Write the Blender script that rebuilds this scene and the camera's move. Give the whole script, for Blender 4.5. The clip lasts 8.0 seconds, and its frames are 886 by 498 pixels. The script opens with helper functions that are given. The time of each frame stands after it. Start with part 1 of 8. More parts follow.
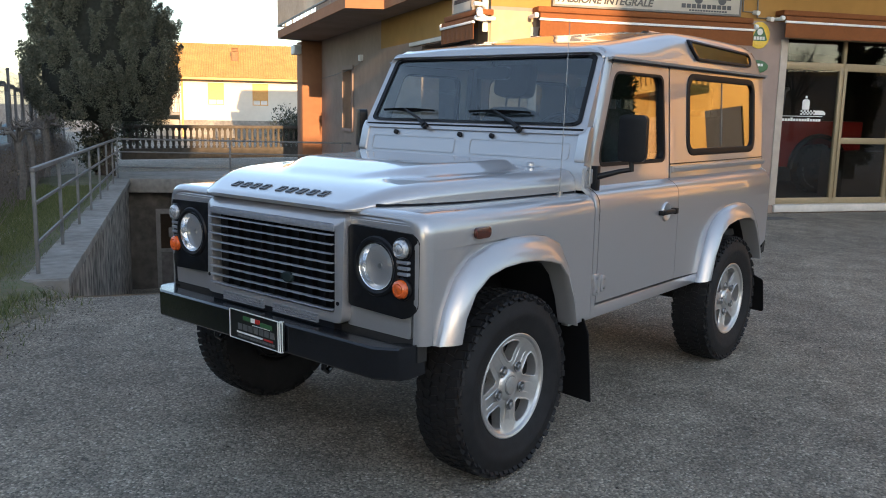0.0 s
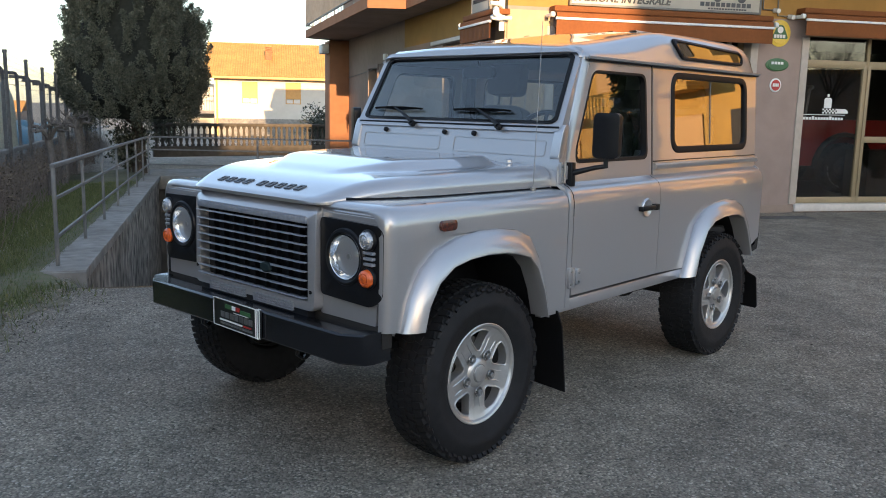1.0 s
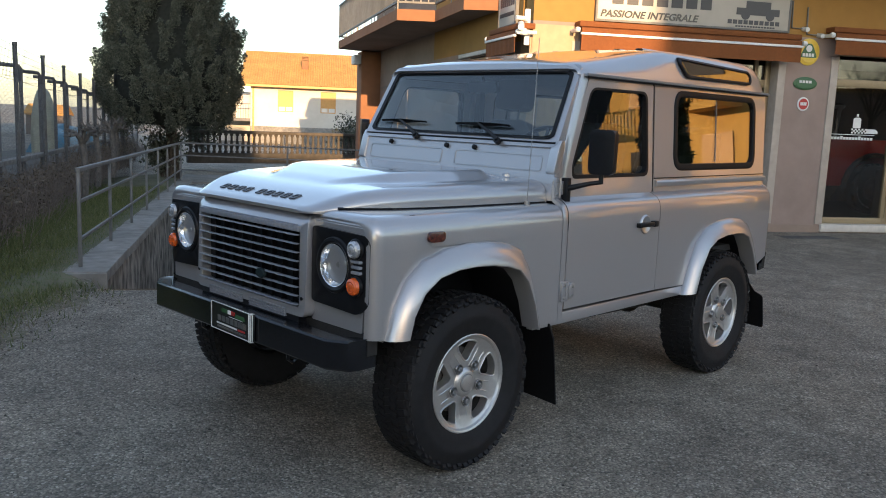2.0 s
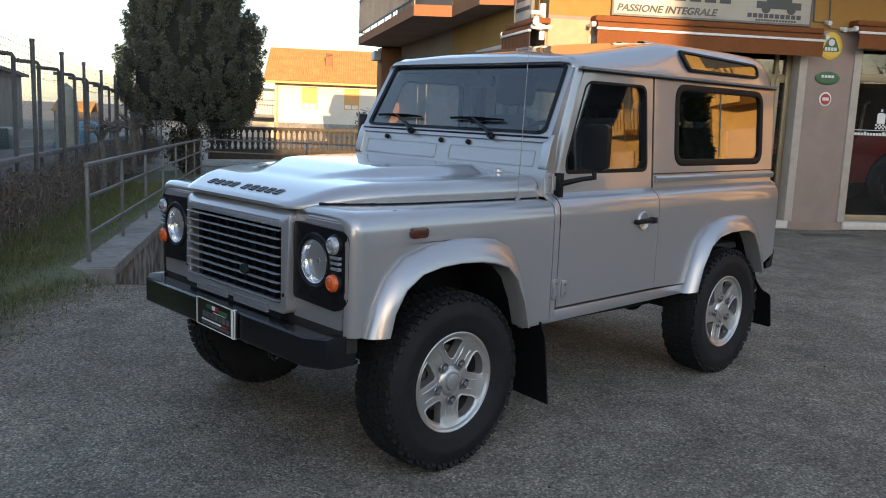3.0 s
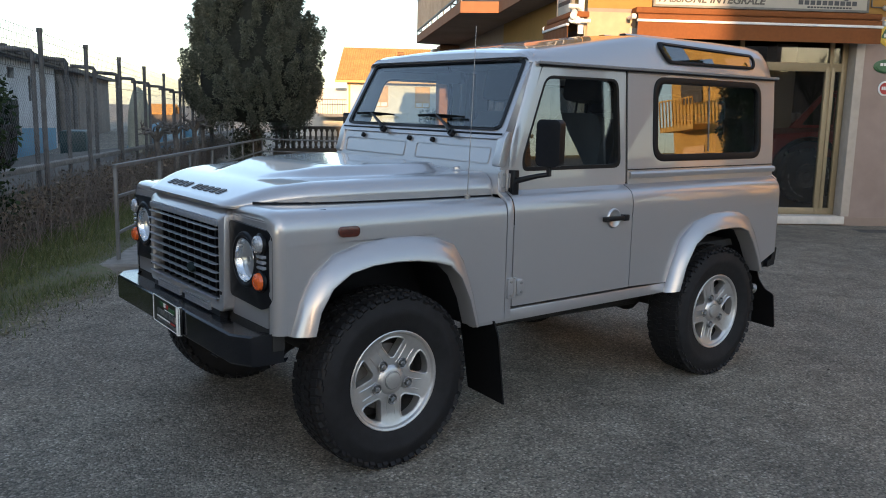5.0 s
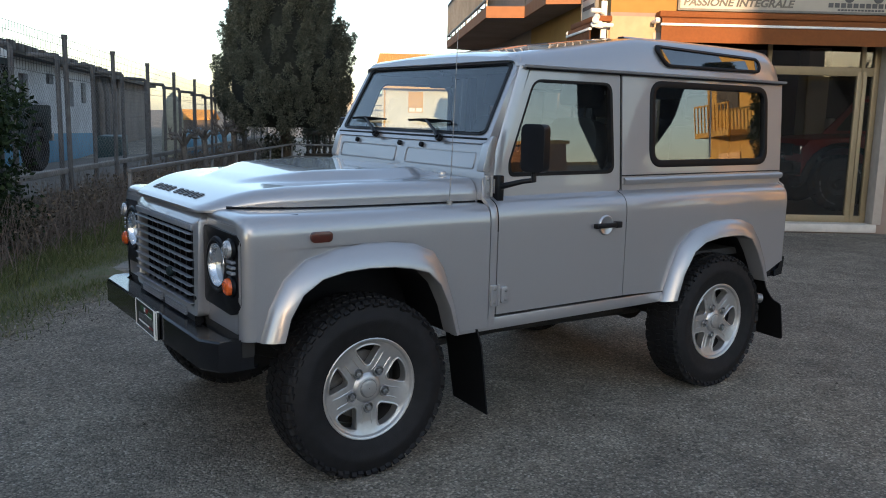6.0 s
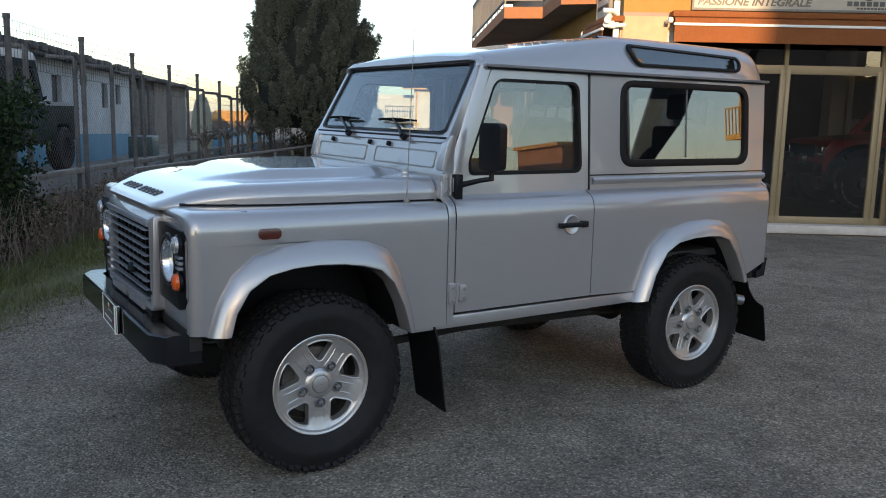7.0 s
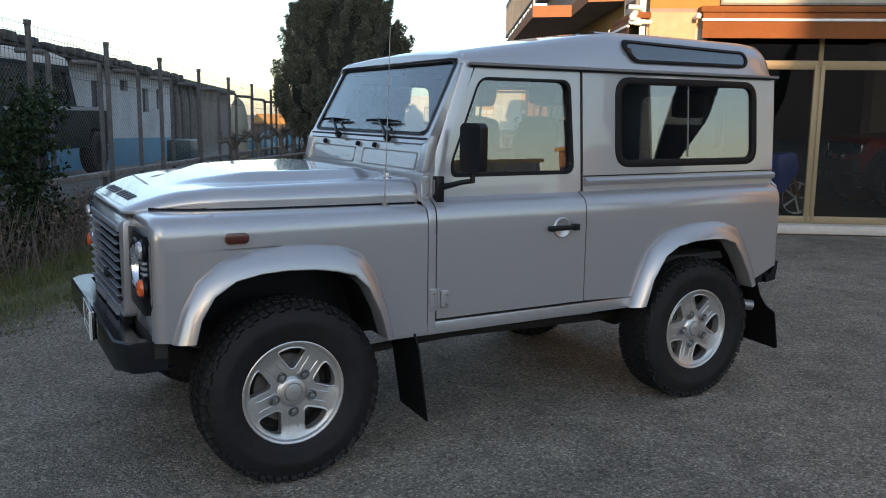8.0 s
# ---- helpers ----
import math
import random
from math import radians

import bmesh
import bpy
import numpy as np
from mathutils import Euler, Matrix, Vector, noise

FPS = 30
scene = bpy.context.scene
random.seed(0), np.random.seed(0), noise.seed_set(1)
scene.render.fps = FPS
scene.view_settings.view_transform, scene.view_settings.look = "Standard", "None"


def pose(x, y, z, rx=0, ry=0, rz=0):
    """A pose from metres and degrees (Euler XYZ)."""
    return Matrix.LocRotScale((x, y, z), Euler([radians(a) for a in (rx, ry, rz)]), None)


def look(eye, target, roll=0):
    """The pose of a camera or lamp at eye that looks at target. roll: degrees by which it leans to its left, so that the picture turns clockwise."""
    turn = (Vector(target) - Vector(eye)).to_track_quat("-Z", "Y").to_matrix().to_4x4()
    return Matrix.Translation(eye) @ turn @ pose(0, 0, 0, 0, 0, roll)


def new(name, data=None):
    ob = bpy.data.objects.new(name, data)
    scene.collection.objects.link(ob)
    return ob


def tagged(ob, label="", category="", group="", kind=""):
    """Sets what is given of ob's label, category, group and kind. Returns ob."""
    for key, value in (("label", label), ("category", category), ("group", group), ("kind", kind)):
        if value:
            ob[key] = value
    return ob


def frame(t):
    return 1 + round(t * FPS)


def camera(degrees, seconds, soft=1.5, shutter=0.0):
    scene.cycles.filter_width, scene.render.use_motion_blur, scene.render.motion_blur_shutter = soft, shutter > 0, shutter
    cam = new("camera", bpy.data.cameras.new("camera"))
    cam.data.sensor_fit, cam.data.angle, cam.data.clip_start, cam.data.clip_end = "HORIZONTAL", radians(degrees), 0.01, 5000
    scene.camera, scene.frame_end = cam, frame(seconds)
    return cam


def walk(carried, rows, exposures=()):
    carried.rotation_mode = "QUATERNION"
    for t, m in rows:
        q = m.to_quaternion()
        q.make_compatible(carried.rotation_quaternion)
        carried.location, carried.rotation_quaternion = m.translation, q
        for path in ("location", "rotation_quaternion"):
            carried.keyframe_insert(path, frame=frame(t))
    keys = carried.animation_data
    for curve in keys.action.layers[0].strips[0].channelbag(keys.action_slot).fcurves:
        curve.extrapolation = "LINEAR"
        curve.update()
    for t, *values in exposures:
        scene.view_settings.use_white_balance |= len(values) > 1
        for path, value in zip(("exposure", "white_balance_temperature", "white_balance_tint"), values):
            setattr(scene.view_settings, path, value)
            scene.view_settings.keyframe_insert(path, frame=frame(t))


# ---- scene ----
cam = camera(55.5, 8.0, soft=1.0)
PATH = [
    (0, (-2.814, -2.798, 1.533), (-1.299, -1.535, 1.207), 1.2),
    (0.5, (-2.744, -2.991, 1.535), (-1.264, -1.688, 1.204), 1.1),
    (1, (-2.745, -3.099, 1.536), (-1.284, -1.773, 1.205), 1.2),
    (1.5, (-2.747, -3.193, 1.544), (-1.314, -1.835, 1.228), 1.5),
    (2, (-2.671, -3.285, 1.553), (-1.262, -1.899, 1.246), 2.3),
    (3.5, (-2.392, -3.407, 1.546), (-1.055, -1.955, 1.222), 1.9),
    (4, (-2.248, -3.513, 1.55), (-0.949, -2.027, 1.223), 1.7),
    (4.5, (-2.113, -3.674, 1.562), (-0.866, -2.145, 1.23), 1.3),
    (5.8, (-1.838, -3.811, 1.573), (-0.669, -2.22, 1.253), 1.4),
    (6, (-1.769, -3.854, 1.569), (-0.624, -2.245, 1.25), 1.3),
    (6.5, (-1.614, -4.007, 1.576), (-0.522, -2.363, 1.252), 1.4),
    (7, (-1.477, -4.083, 1.567), (-0.405, -2.424, 1.249), 1.3),
    (7.5, (-1.321, -4.09, 1.562), (-0.284, -2.411, 1.239), 1.1),
    (8, (-1.161, -4.133, 1.567), (-0.18, -2.419, 1.25), 0.7),
]
walk(cam, [(t, look(eye, target, roll)) for t, eye, target, roll in PATH], [(0, 2.40, 6000, 12), (0.7, 2.40, 6000, 12), (2, 2.12, 6000, 12), (3.5, 2.10, 6000, 12), (4.5, 2.16, 6000, 12), (6, 1.98, 5950, 12), (8, 1.98, 5950, 12)])

# ---------- world, sun and sky ----------
SUN_AZ = (-0.52, -0.854)          # where the low sun stands, over the ground
SUN_EL = 8.5
world = bpy.data.worlds.new("evening_sky")
scene.world = world
world.use_nodes = True
wt = world.node_tree
sky = wt.nodes.new("ShaderNodeTexSky")
sky.sky_type = "NISHITA"
sky.sun_disc = False
sky.sun_elevation = radians(SUN_EL + 2)
sky.sun_rotation = math.atan2(SUN_AZ[0], SUN_AZ[1])
sky.air_density, sky.dust_density, sky.ozone_density = 1.0, 0.8, 0.9
wt.links.new(sky.outputs[0], wt.nodes["Background"].inputs[0])
wt.nodes["Background"].inputs[1].default_value = 0.07
# an even fill light added over the whole sky to brighten the ground
sky_fill, both = wt.nodes.new("ShaderNodeBackground"), wt.nodes.new("ShaderNodeAddShader")
sky_fill.inputs[0].default_value, sky_fill.inputs[1].default_value = (0.83, 0.91, 1.0, 1), 0.065
wt.links.new(wt.nodes["Background"].outputs[0], both.inputs[0]), wt.links.new(sky_fill.outputs[0], both.inputs[1])
wt.links.new(both.outputs[0], wt.nodes["World Output"].inputs[0])

sun_data = bpy.data.lights.new("sun", "SUN")
sun_data.energy, sun_data.angle, sun_data.color = 2.4, radians(0.25), (1.0, 0.62, 0.30)
sun = new("sun", sun_data)
sun.matrix_world = look((SUN_AZ[0] * 60, SUN_AZ[1] * 60, 60 * math.tan(radians(SUN_EL))), (0, 0, 0))


# ---------- materials ----------
def mat(name, color, rough=0.6, metal=0.0, var=0.15, scale=8.0, bump=0.0, bump_scale=60.0, stain=0.0, coat=0.0, spec=0.5,
        color2=None, detail=6.0, obj_random=0.0, emit=None, stretch=None):
    """A surface with grain and stains at two scales, in object space and metres."""
    m = bpy.data.materials.new(name)
    m.use_nodes = True
    t = m.node_tree
    n, l = t.nodes, t.links
    b = n["Principled BSDF"]
    b.inputs["Roughness"].default_value = rough
    b.inputs["Metallic"].default_value = metal
    b.inputs["Coat Weight"].default_value = coat
    b.inputs["Coat Roughness"].default_value = 0.03
    b.inputs["Coat IOR"].default_value = 1.5
    b.inputs["Specular IOR Level"].default_value = spec
    tc = n.new("ShaderNodeTexCoord")
    src = tc.outputs["Object"]
    if stretch:
        mp = n.new("ShaderNodeMapping")
        mp.inputs["Scale"].default_value = stretch
        l.new(src, mp.inputs[0])
        src = mp.outputs[0]
    if color2 is None:
        color2 = tuple(c * (1 - var) for c in color)
    noise1 = n.new("ShaderNodeTexNoise")
    noise1.inputs["Scale"].default_value = scale
    noise1.inputs["Detail"].default_value = detail
    l.new(src, noise1.inputs["Vector"])
    ramp = n.new("ShaderNodeValToRGB")
    ramp.color_ramp.elements[0].position, ramp.color_ramp.elements[1].position = 0.33, 0.68
    ramp.color_ramp.elements[0].color = (*color2, 1)
    ramp.color_ramp.elements[1].color = (*color, 1)
    l.new(noise1.outputs[0], ramp.inputs[0])
    out = ramp.outputs[0]
    if stain > 0:
        big = n.new("ShaderNodeTexNoise")
        big.inputs["Scale"].default_value = scale * 0.13
        big.inputs["Detail"].default_value = 5
        l.new(src, big.inputs["Vector"])
        r2 = n.new("ShaderNodeValToRGB")
        r2.color_ramp.elements[0].position, r2.color_ramp.elements[1].position = 0.35, 0.65
        v = 1 - stain
        r2.color_ramp.elements[0].color = (v, v, v * 0.98, 1)
        r2.color_ramp.elements[1].color = (1, 1, 1, 1)
        l.new(big.outputs[0], r2.inputs[0])
        mx = n.new("ShaderNodeMixRGB")
        mx.blend_type = "MULTIPLY"
        mx.inputs[0].default_value = 1
        l.new(out, mx.inputs[1]), l.new(r2.outputs[0], mx.inputs[2])
        out = mx.outputs[0]
    if obj_random > 0:
        oi = n.new("ShaderNodeObjectInfo")
        hsv = n.new("ShaderNodeHueSaturation")
        mr = n.new("ShaderNodeMapRange")
        mr.inputs[3].default_value, mr.inputs[4].default_value = 1 - obj_random, 1 + obj_random
        l.new(oi.outputs["Random"], mr.inputs[0]), l.new(mr.outputs[0], hsv.inputs["Value"]), l.new(out, hsv.inputs["Color"])
        out = hsv.outputs[0]
    l.new(out, b.inputs["Base Color"])
    if bump > 0:
        nb = n.new("ShaderNodeTexNoise")
        nb.inputs["Scale"].default_value = bump_scale
        nb.inputs["Detail"].default_value = 4
        l.new(src, nb.inputs["Vector"])
        bp = n.new("ShaderNodeBump")
        bp.inputs["Strength"].default_value = bump
        bp.inputs["Distance"].default_value = 0.01
        l.new(nb.outputs[0], bp.inputs["Height"]), l.new(bp.outputs[0], b.inputs["Normal"])
    if emit:
        b.inputs["Emission Color"].default_value = (*emit[:3], 1)
        b.inputs["Emission Strength"].default_value = emit[3]
    return m


def glass(name, tint=(0.8, 0.85, 0.86), r0=0.045, rough=0.0):
    """A pane: see-through, with a mirror gloss that grows towards grazing."""
    m = bpy.data.materials.new(name)
    m.use_nodes = True
    n, l = m.node_tree.nodes, m.node_tree.links
    n.remove(n["Principled BSDF"])
    tr, gl, lw, mx = (n.new("ShaderNodeBsdfTransparent"), n.new("ShaderNodeBsdfGlossy"), n.new("ShaderNodeLayerWeight"), n.new("ShaderNodeMixShader"))
    tr.inputs[0].default_value = (*tint, 1)
    gl.inputs["Roughness"].default_value = rough
    gl.inputs[0].default_value = (1, 1, 1, 1)
    lw.inputs[0].default_value = 0.5
    po, ma = n.new("ShaderNodeMath"), n.new("ShaderNodeMath")
    po.operation, ma.operation = "POWER", "MULTIPLY_ADD"
    po.inputs[1].default_value = 4.6
    ma.inputs[1].default_value, ma.inputs[2].default_value = 1 - r0, r0
    l.new(lw.outputs["Facing"], po.inputs[0]), l.new(po.outputs[0], ma.inputs[0]), l.new(ma.outputs[0], mx.inputs[0])
    l.new(tr.outputs[0], mx.inputs[1]), l.new(gl.outputs[0], mx.inputs[2])
    l.new(mx.outputs[0], n["Material Output"].inputs[0])
    return m


def asphalt_material():
    m = bpy.data.materials.new("worn_asphalt")
    m.use_nodes = True
    n, l = m.node_tree.nodes, m.node_tree.links
    b = n["Principled BSDF"]
    b.inputs["Roughness"].default_value = 0.82
    tc = n.new("ShaderNodeTexCoord")
    vor = n.new("ShaderNodeTexVoronoi")
    vor.inputs["Scale"].default_value = 92
    l.new(tc.outputs["Object"], vor.inputs["Vector"])
    sep = n.new("ShaderNodeSeparateColor")
    l.new(vor.outputs["Color"], sep.inputs[0])
    r1 = n.new("ShaderNodeValToRGB")
    e = r1.color_ramp.elements
    e[0].position, e[0].color = 0.0, (0.125, 0.119, 0.095, 1)
    e[1].position, e[1].color = 1.0, (0.54, 0.51, 0.45, 1)
    for p, c in ((0.30, 0.235), (0.62, 0.305), (0.88, 0.375), (0.955, 0.52)):
        k = e.new(p)
        k.color = (c, c * 0.91, c * 0.735, 1)
    l.new(sep.outputs[0], r1.inputs[0])
    big = n.new("ShaderNodeTexNoise")
    big.inputs["Scale"].default_value, big.inputs["Detail"].default_value = 0.55, 7
    l.new(tc.outputs["Object"], big.inputs["Vector"])
    r2 = n.new("ShaderNodeValToRGB")
    r2.color_ramp.elements[0].position, r2.color_ramp.elements[1].position = 0.35, 0.66
    r2.color_ramp.elements[0].color, r2.color_ramp.elements[1].color = (0.76, 0.75, 0.75, 1), (1.10, 1.09, 1.08, 1)
    l.new(big.outputs[0], r2.inputs[0])
    worn = n.new("ShaderNodeTexNoise")
    worn.inputs["Scale"].default_value, worn.inputs["Detail"].default_value, worn.inputs["Roughness"].default_value = 3.2, 9, 0.68
    l.new(tc.outputs["Object"], worn.inputs["Vector"])
    r3 = n.new("ShaderNodeValToRGB")
    r3.color_ramp.elements[0].position, r3.color_ramp.elements[1].position = 0.36, 0.62
    r3.color_ramp.elements[0].color, r3.color_ramp.elements[1].color = (0.72, 0.71, 0.70, 1), (1.12, 1.11, 1.10, 1)
    l.new(worn.outputs[0], r3.inputs[0])
    mx0 = n.new("ShaderNodeMixRGB")
    mx0.blend_type, mx0.inputs[0].default_value = "MULTIPLY", 1
    l.new(r2.outputs[0], mx0.inputs[1]), l.new(r3.outputs[0], mx0.inputs[2])
    mx = n.new("ShaderNodeMixRGB")
    mx.blend_type, mx.inputs[0].default_value = "MULTIPLY", 1
    l.new(r1.outputs[0], mx.inputs[1]), l.new(mx0.outputs[0], mx.inputs[2])
    pit = n.new("ShaderNodeValToRGB")
    pit.color_ramp.elements[0].position, pit.color_ramp.elements[1].position = 0.30, 0.85
    pit.color_ramp.elements[0].color, pit.color_ramp.elements[1].color = (1.1, 1.1, 1.1, 1), (0.68, 0.68, 0.68, 1)
    l.new(vor.outputs["Distance"], pit.inputs[0])
    mx2 = n.new("ShaderNodeMixRGB")
    mx2.blend_type, mx2.inputs[0].default_value = "MULTIPLY", 1
    l.new(mx.outputs[0], mx2.inputs[1]), l.new(pit.outputs[0], mx2.inputs[2])
    l.new(mx2.outputs[0], b.inputs["Base Color"])
    nz = n.new("ShaderNodeTexNoise")
    nz.inputs["Scale"].default_value, nz.inputs["Detail"].default_value = 140, 3
    l.new(tc.outputs["Object"], nz.inputs["Vector"])
    add = n.new("ShaderNodeMath")
    add.operation = "SUBTRACT"
    l.new(nz.outputs[0], add.inputs[0]), l.new(vor.outputs["Distance"], add.inputs[1])
    bp = n.new("ShaderNodeBump")
    bp.inputs["Strength"].default_value, bp.inputs["Distance"].default_value = 1.0, 0.014
    l.new(add.outputs[0], bp.inputs["Height"]), l.new(bp.outputs[0], b.inputs["Normal"])
    return m


def leaf_material(name, a, b_, rough=0.6):
    """Foliage that varies from leaf to leaf."""
    m = bpy.data.materials.new(name)
    m.use_nodes = True
    n, l = m.node_tree.nodes, m.node_tree.links
    b = n["Principled BSDF"]
    b.inputs["Roughness"].default_value = rough
    b.inputs["Specular IOR Level"].default_value = 0.1
    g = n.new("ShaderNodeNewGeometry")
    r = n.new("ShaderNodeValToRGB")
    r.color_ramp.elements[0].color, r.color_ramp.elements[1].color = (*a, 1), (*b_, 1)
    l.new(g.outputs["Random Per Island"], r.inputs[0]), l.new(r.outputs[0], b.inputs["Base Color"])
    return m


M_ASPHALT = asphalt_material()
M_SILVER = mat("silver_metallic_paint", (0.380, 0.380, 0.392), 0.30, 0.52, 0.05, 300, 0.0, 900, coat=1.0)
M_SILVER.node_tree.nodes["Principled BSDF"].inputs["Coat IOR"].default_value = 1.58
M_SILVER_TRIM = mat("silver_trim_paint", (0.53, 0.53, 0.54), 0.35, 0.8, 0.06, 200, 0.02, 600, coat=0.5)
M_BLACK_STEEL = mat("satin_black_paint", (0.008, 0.009, 0.012), 0.20, 0.0, 0.3, 30, 0.03, 200, stain=0.1, coat=0.35, spec=0.35)
M_BLACK_PLASTIC = mat("black_plastic", (0.0075, 0.008, 0.010), 0.38, 0.0, 0.25, 60, 0.03, 500, spec=0.25)
M_GRILLE = mat("grey_grille_plastic", (0.22, 0.238, 0.27), 0.32, 0.0, 0.2, 60, 0.03, 500, coat=0.2)
M_RUBBER = mat("black_rubber", (0.005, 0.005, 0.006), 0.5, 0.0, 0.3, 40, 0.1, 300, spec=0.25)
M_TYRE = mat("dusty_tyre_rubber", (0.0155, 0.0155, 0.0172), 0.65, 0.0, 0.35, 25, 0.15, 180, stain=0.2, spec=0.25)
M_ALLOY = mat("silver_alloy", (0.55, 0.54, 0.53), 0.38, 0.8, 0.08, 60, 0.03, 300, coat=0.35)
# alloy with the shade behind the spokes put into its colour
M_ALLOY_INNER = mat("alloy_darkened_for_shade", (0.10, 0.10, 0.10), 0.5, 0.6, 0.2, 40, stain=0.2)
M_STEEL = mat("dull_steel", (0.36, 0.36, 0.36), 0.45, 0.9, 0.3, 40, 0.1, 200)
M_CHROME = mat("headlamp_reflector", (0.86, 0.87, 0.88), 0.05, 1.0, 0.05, 20, 0.35, 45)
M_DARK = mat("underbody_dark", (0.018, 0.017, 0.016), 0.85, 0.0, 0.3, 20, 0.2, 80)
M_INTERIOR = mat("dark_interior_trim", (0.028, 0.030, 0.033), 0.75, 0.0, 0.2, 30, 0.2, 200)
M_SEAT = mat("dark_grey_seat_cloth", (0.06, 0.062, 0.066), 0.9, 0.0, 0.2, 12)
M_HEADLINER = mat("grey_headliner", (0.30, 0.30, 0.29), 0.9, 0.0, 0.1, 40, 0.2, 300)
M_AMBER = mat("amber_lens", (0.68, 0.115, 0.016), 0.15, 0.0, 0.25, 60, 0.15, 350, coat=0.6)
M_AMBER_DARK = mat("dull_amber_lens", (0.085, 0.018, 0.010), 0.2, 0.0, 0.3, 60, 0.1, 350, coat=0.6)
M_CLEAR = mat("clear_lamp_lens", (0.55, 0.56, 0.58), 0.12, 0.55, 0.4, 90, 0.3, 160, coat=0.8)
M_GLASS = glass("window_glass", (0.86, 0.92, 0.94), 0.055)
M_GLASS_SIDE = glass("tinted_side_glass", (0.72, 0.75, 0.76), 0.155)
M_GLASS_DOOR = glass("door_glass", (0.86, 0.90, 0.91), 0.11)
M_GLASS_ALPINE = glass("dark_roof_glass", (0.45, 0.47, 0.48), 0.16)
M_GLASS_LAMP = glass("lamp_glass", (0.97, 0.98, 0.98), 0.04)
M_GLASS_SHOP = glass("shop_glass", (0.70, 0.70, 0.69), 0.055)
M_LETTER = mat("dark_grey_letter", (0.05, 0.056, 0.068), 0.45, 0.0, 0.1, 60)
M_PLATE_BLACK = mat("black_plate_face", (0.010, 0.011, 0.012), 0.3, 0.0, 0.2, 60, coat=0.3)
M_WHITE = mat("white_paint", (0.78, 0.78, 0.76), 0.5, 0.0, 0.08, 12, 0.05, 120, stain=0.08)
M_RED = mat("red_paint", (0.45, 0.03, 0.025), 0.35, 0.0, 0.15, 20, coat=0.4)
M_GREEN = mat("green_enamel", (0.045, 0.13, 0.05), 0.4, 0.0, 0.15, 30)
M_YELLOW = mat("yellow_enamel", (0.75, 0.52, 0.06), 0.4, 0.0, 0.1, 30)
M_PLASTER = mat("pinkish_beige_plaster", (0.33, 0.25, 0.215), 0.88, 0.0, 0.10, 5, 0.25, 160, stain=0.16)
# ochre lightened in colour for sunlit walls mirrored in the car windows
M_OCHRE_SUNNY = mat("ochre_plaster_sunlit", (0.64, 0.39, 0.085), 0.85, 0.0, 0.12, 4, 0.2, 120, stain=0.16)
M_PLASTER_GREY = mat("grey_brown_plaster", (0.33, 0.25, 0.20), 0.9, 0.0, 0.12, 5, 0.25, 140, stain=0.2)
M_PLASTER_YELLOW = mat("ochre_plaster", (0.37, 0.205, 0.052), 0.88, 0.0, 0.10, 5, 0.2, 150, stain=0.14)
# white panel, faintly stained, greyed in colour for the shade on it
M_SIGN = mat("white_sign_panel_shaded", (0.52, 0.50, 0.46), 0.45, 0.0, 0.08, 6, 0.03, 120, stain=0.14)
M_TAN = mat("tan_stone_cladding", (0.50, 0.37, 0.24), 0.8, 0.0, 0.12, 9, 0.15, 120, stain=0.18)
M_ORANGE_PLASTER = mat("orange_plaster", (0.31, 0.145, 0.07), 0.88, 0.0, 0.12, 6, 0.2, 150, stain=0.15)
M_AWNING = mat("rust_brown_awning_cloth", (0.21, 0.068, 0.014), 0.85, 0.0, 0.14, 30, 0.2, 500, stain=0.1)
M_BRONZE = mat("champagne_aluminium", (0.30, 0.235, 0.14), 0.5, 0.25, 0.08, 30, 0.02, 200, stain=0.06)
M_JAMB = mat("cream_stone_jamb", (0.47, 0.41, 0.35), 0.6, 0.0, 0.12, 10, 0.08, 90, stain=0.15)
M_MARBLE = mat("pale_stone_sill", (0.62, 0.58, 0.53), 0.55, 0.0, 0.12, 14, 0.08, 90, stain=0.12)
M_CONCRETE = mat("weathered_concrete", (0.34, 0.325, 0.295), 0.92, 0.0, 0.35, 7, 0.5, 70, stain=0.35)
M_STONE_WALL = mat("stained_rubble_wall", (0.50, 0.45, 0.385), 0.92, 0.0, 0.88, 5.5, 1.0, 16, stain=0.5, stretch=(1, 1, 0.8), detail=12)
M_RAIL = mat("grey_painted_rail", (0.20, 0.20, 0.195), 0.6, 0.1, 0.25, 12, 0.1, 150, stain=0.2)
M_POST = mat("rusty_grey_post", (0.15, 0.145, 0.14), 0.8, 0.1, 0.35, 9, 0.3, 100, stain=0.25)
# wire coloured dark as a silhouette against the bright sky
M_WIRE_DARK = mat("wire_dark_silhouette", (0.05, 0.05, 0.05), 0.7, 0.3, 0.2, 10)
M_WIRE = mat("galvanised_wire", (0.20, 0.20, 0.20), 0.6, 0.5, 0.2, 10)
M_BARK = mat("dark_bark", (0.085, 0.068, 0.052), 0.95, 0.0, 0.4, 14, 0.8, 40)
M_TWIG = mat("dry_twigs", (0.23, 0.19, 0.16), 0.95, 0.0, 0.4, 20)
M_LEAF = leaf_material("dark_evergreen_leaf", (0.056, 0.066, 0.050), (0.155, 0.160, 0.122), 0.95)
M_IVY = leaf_material("ivy_leaf", (0.012, 0.025, 0.012), (0.04, 0.06, 0.025))
M_GRASS_BLADE = leaf_material("winter_grass_blade", (0.060, 0.090, 0.030), (0.20, 0.205, 0.095), 0.8)
M_GRASS = mat("mossy_soil", (0.095, 0.115, 0.048), 0.95, 0.0, 0.5, 14, 0.6, 60, color2=(0.145, 0.125, 0.085), stain=0.3)
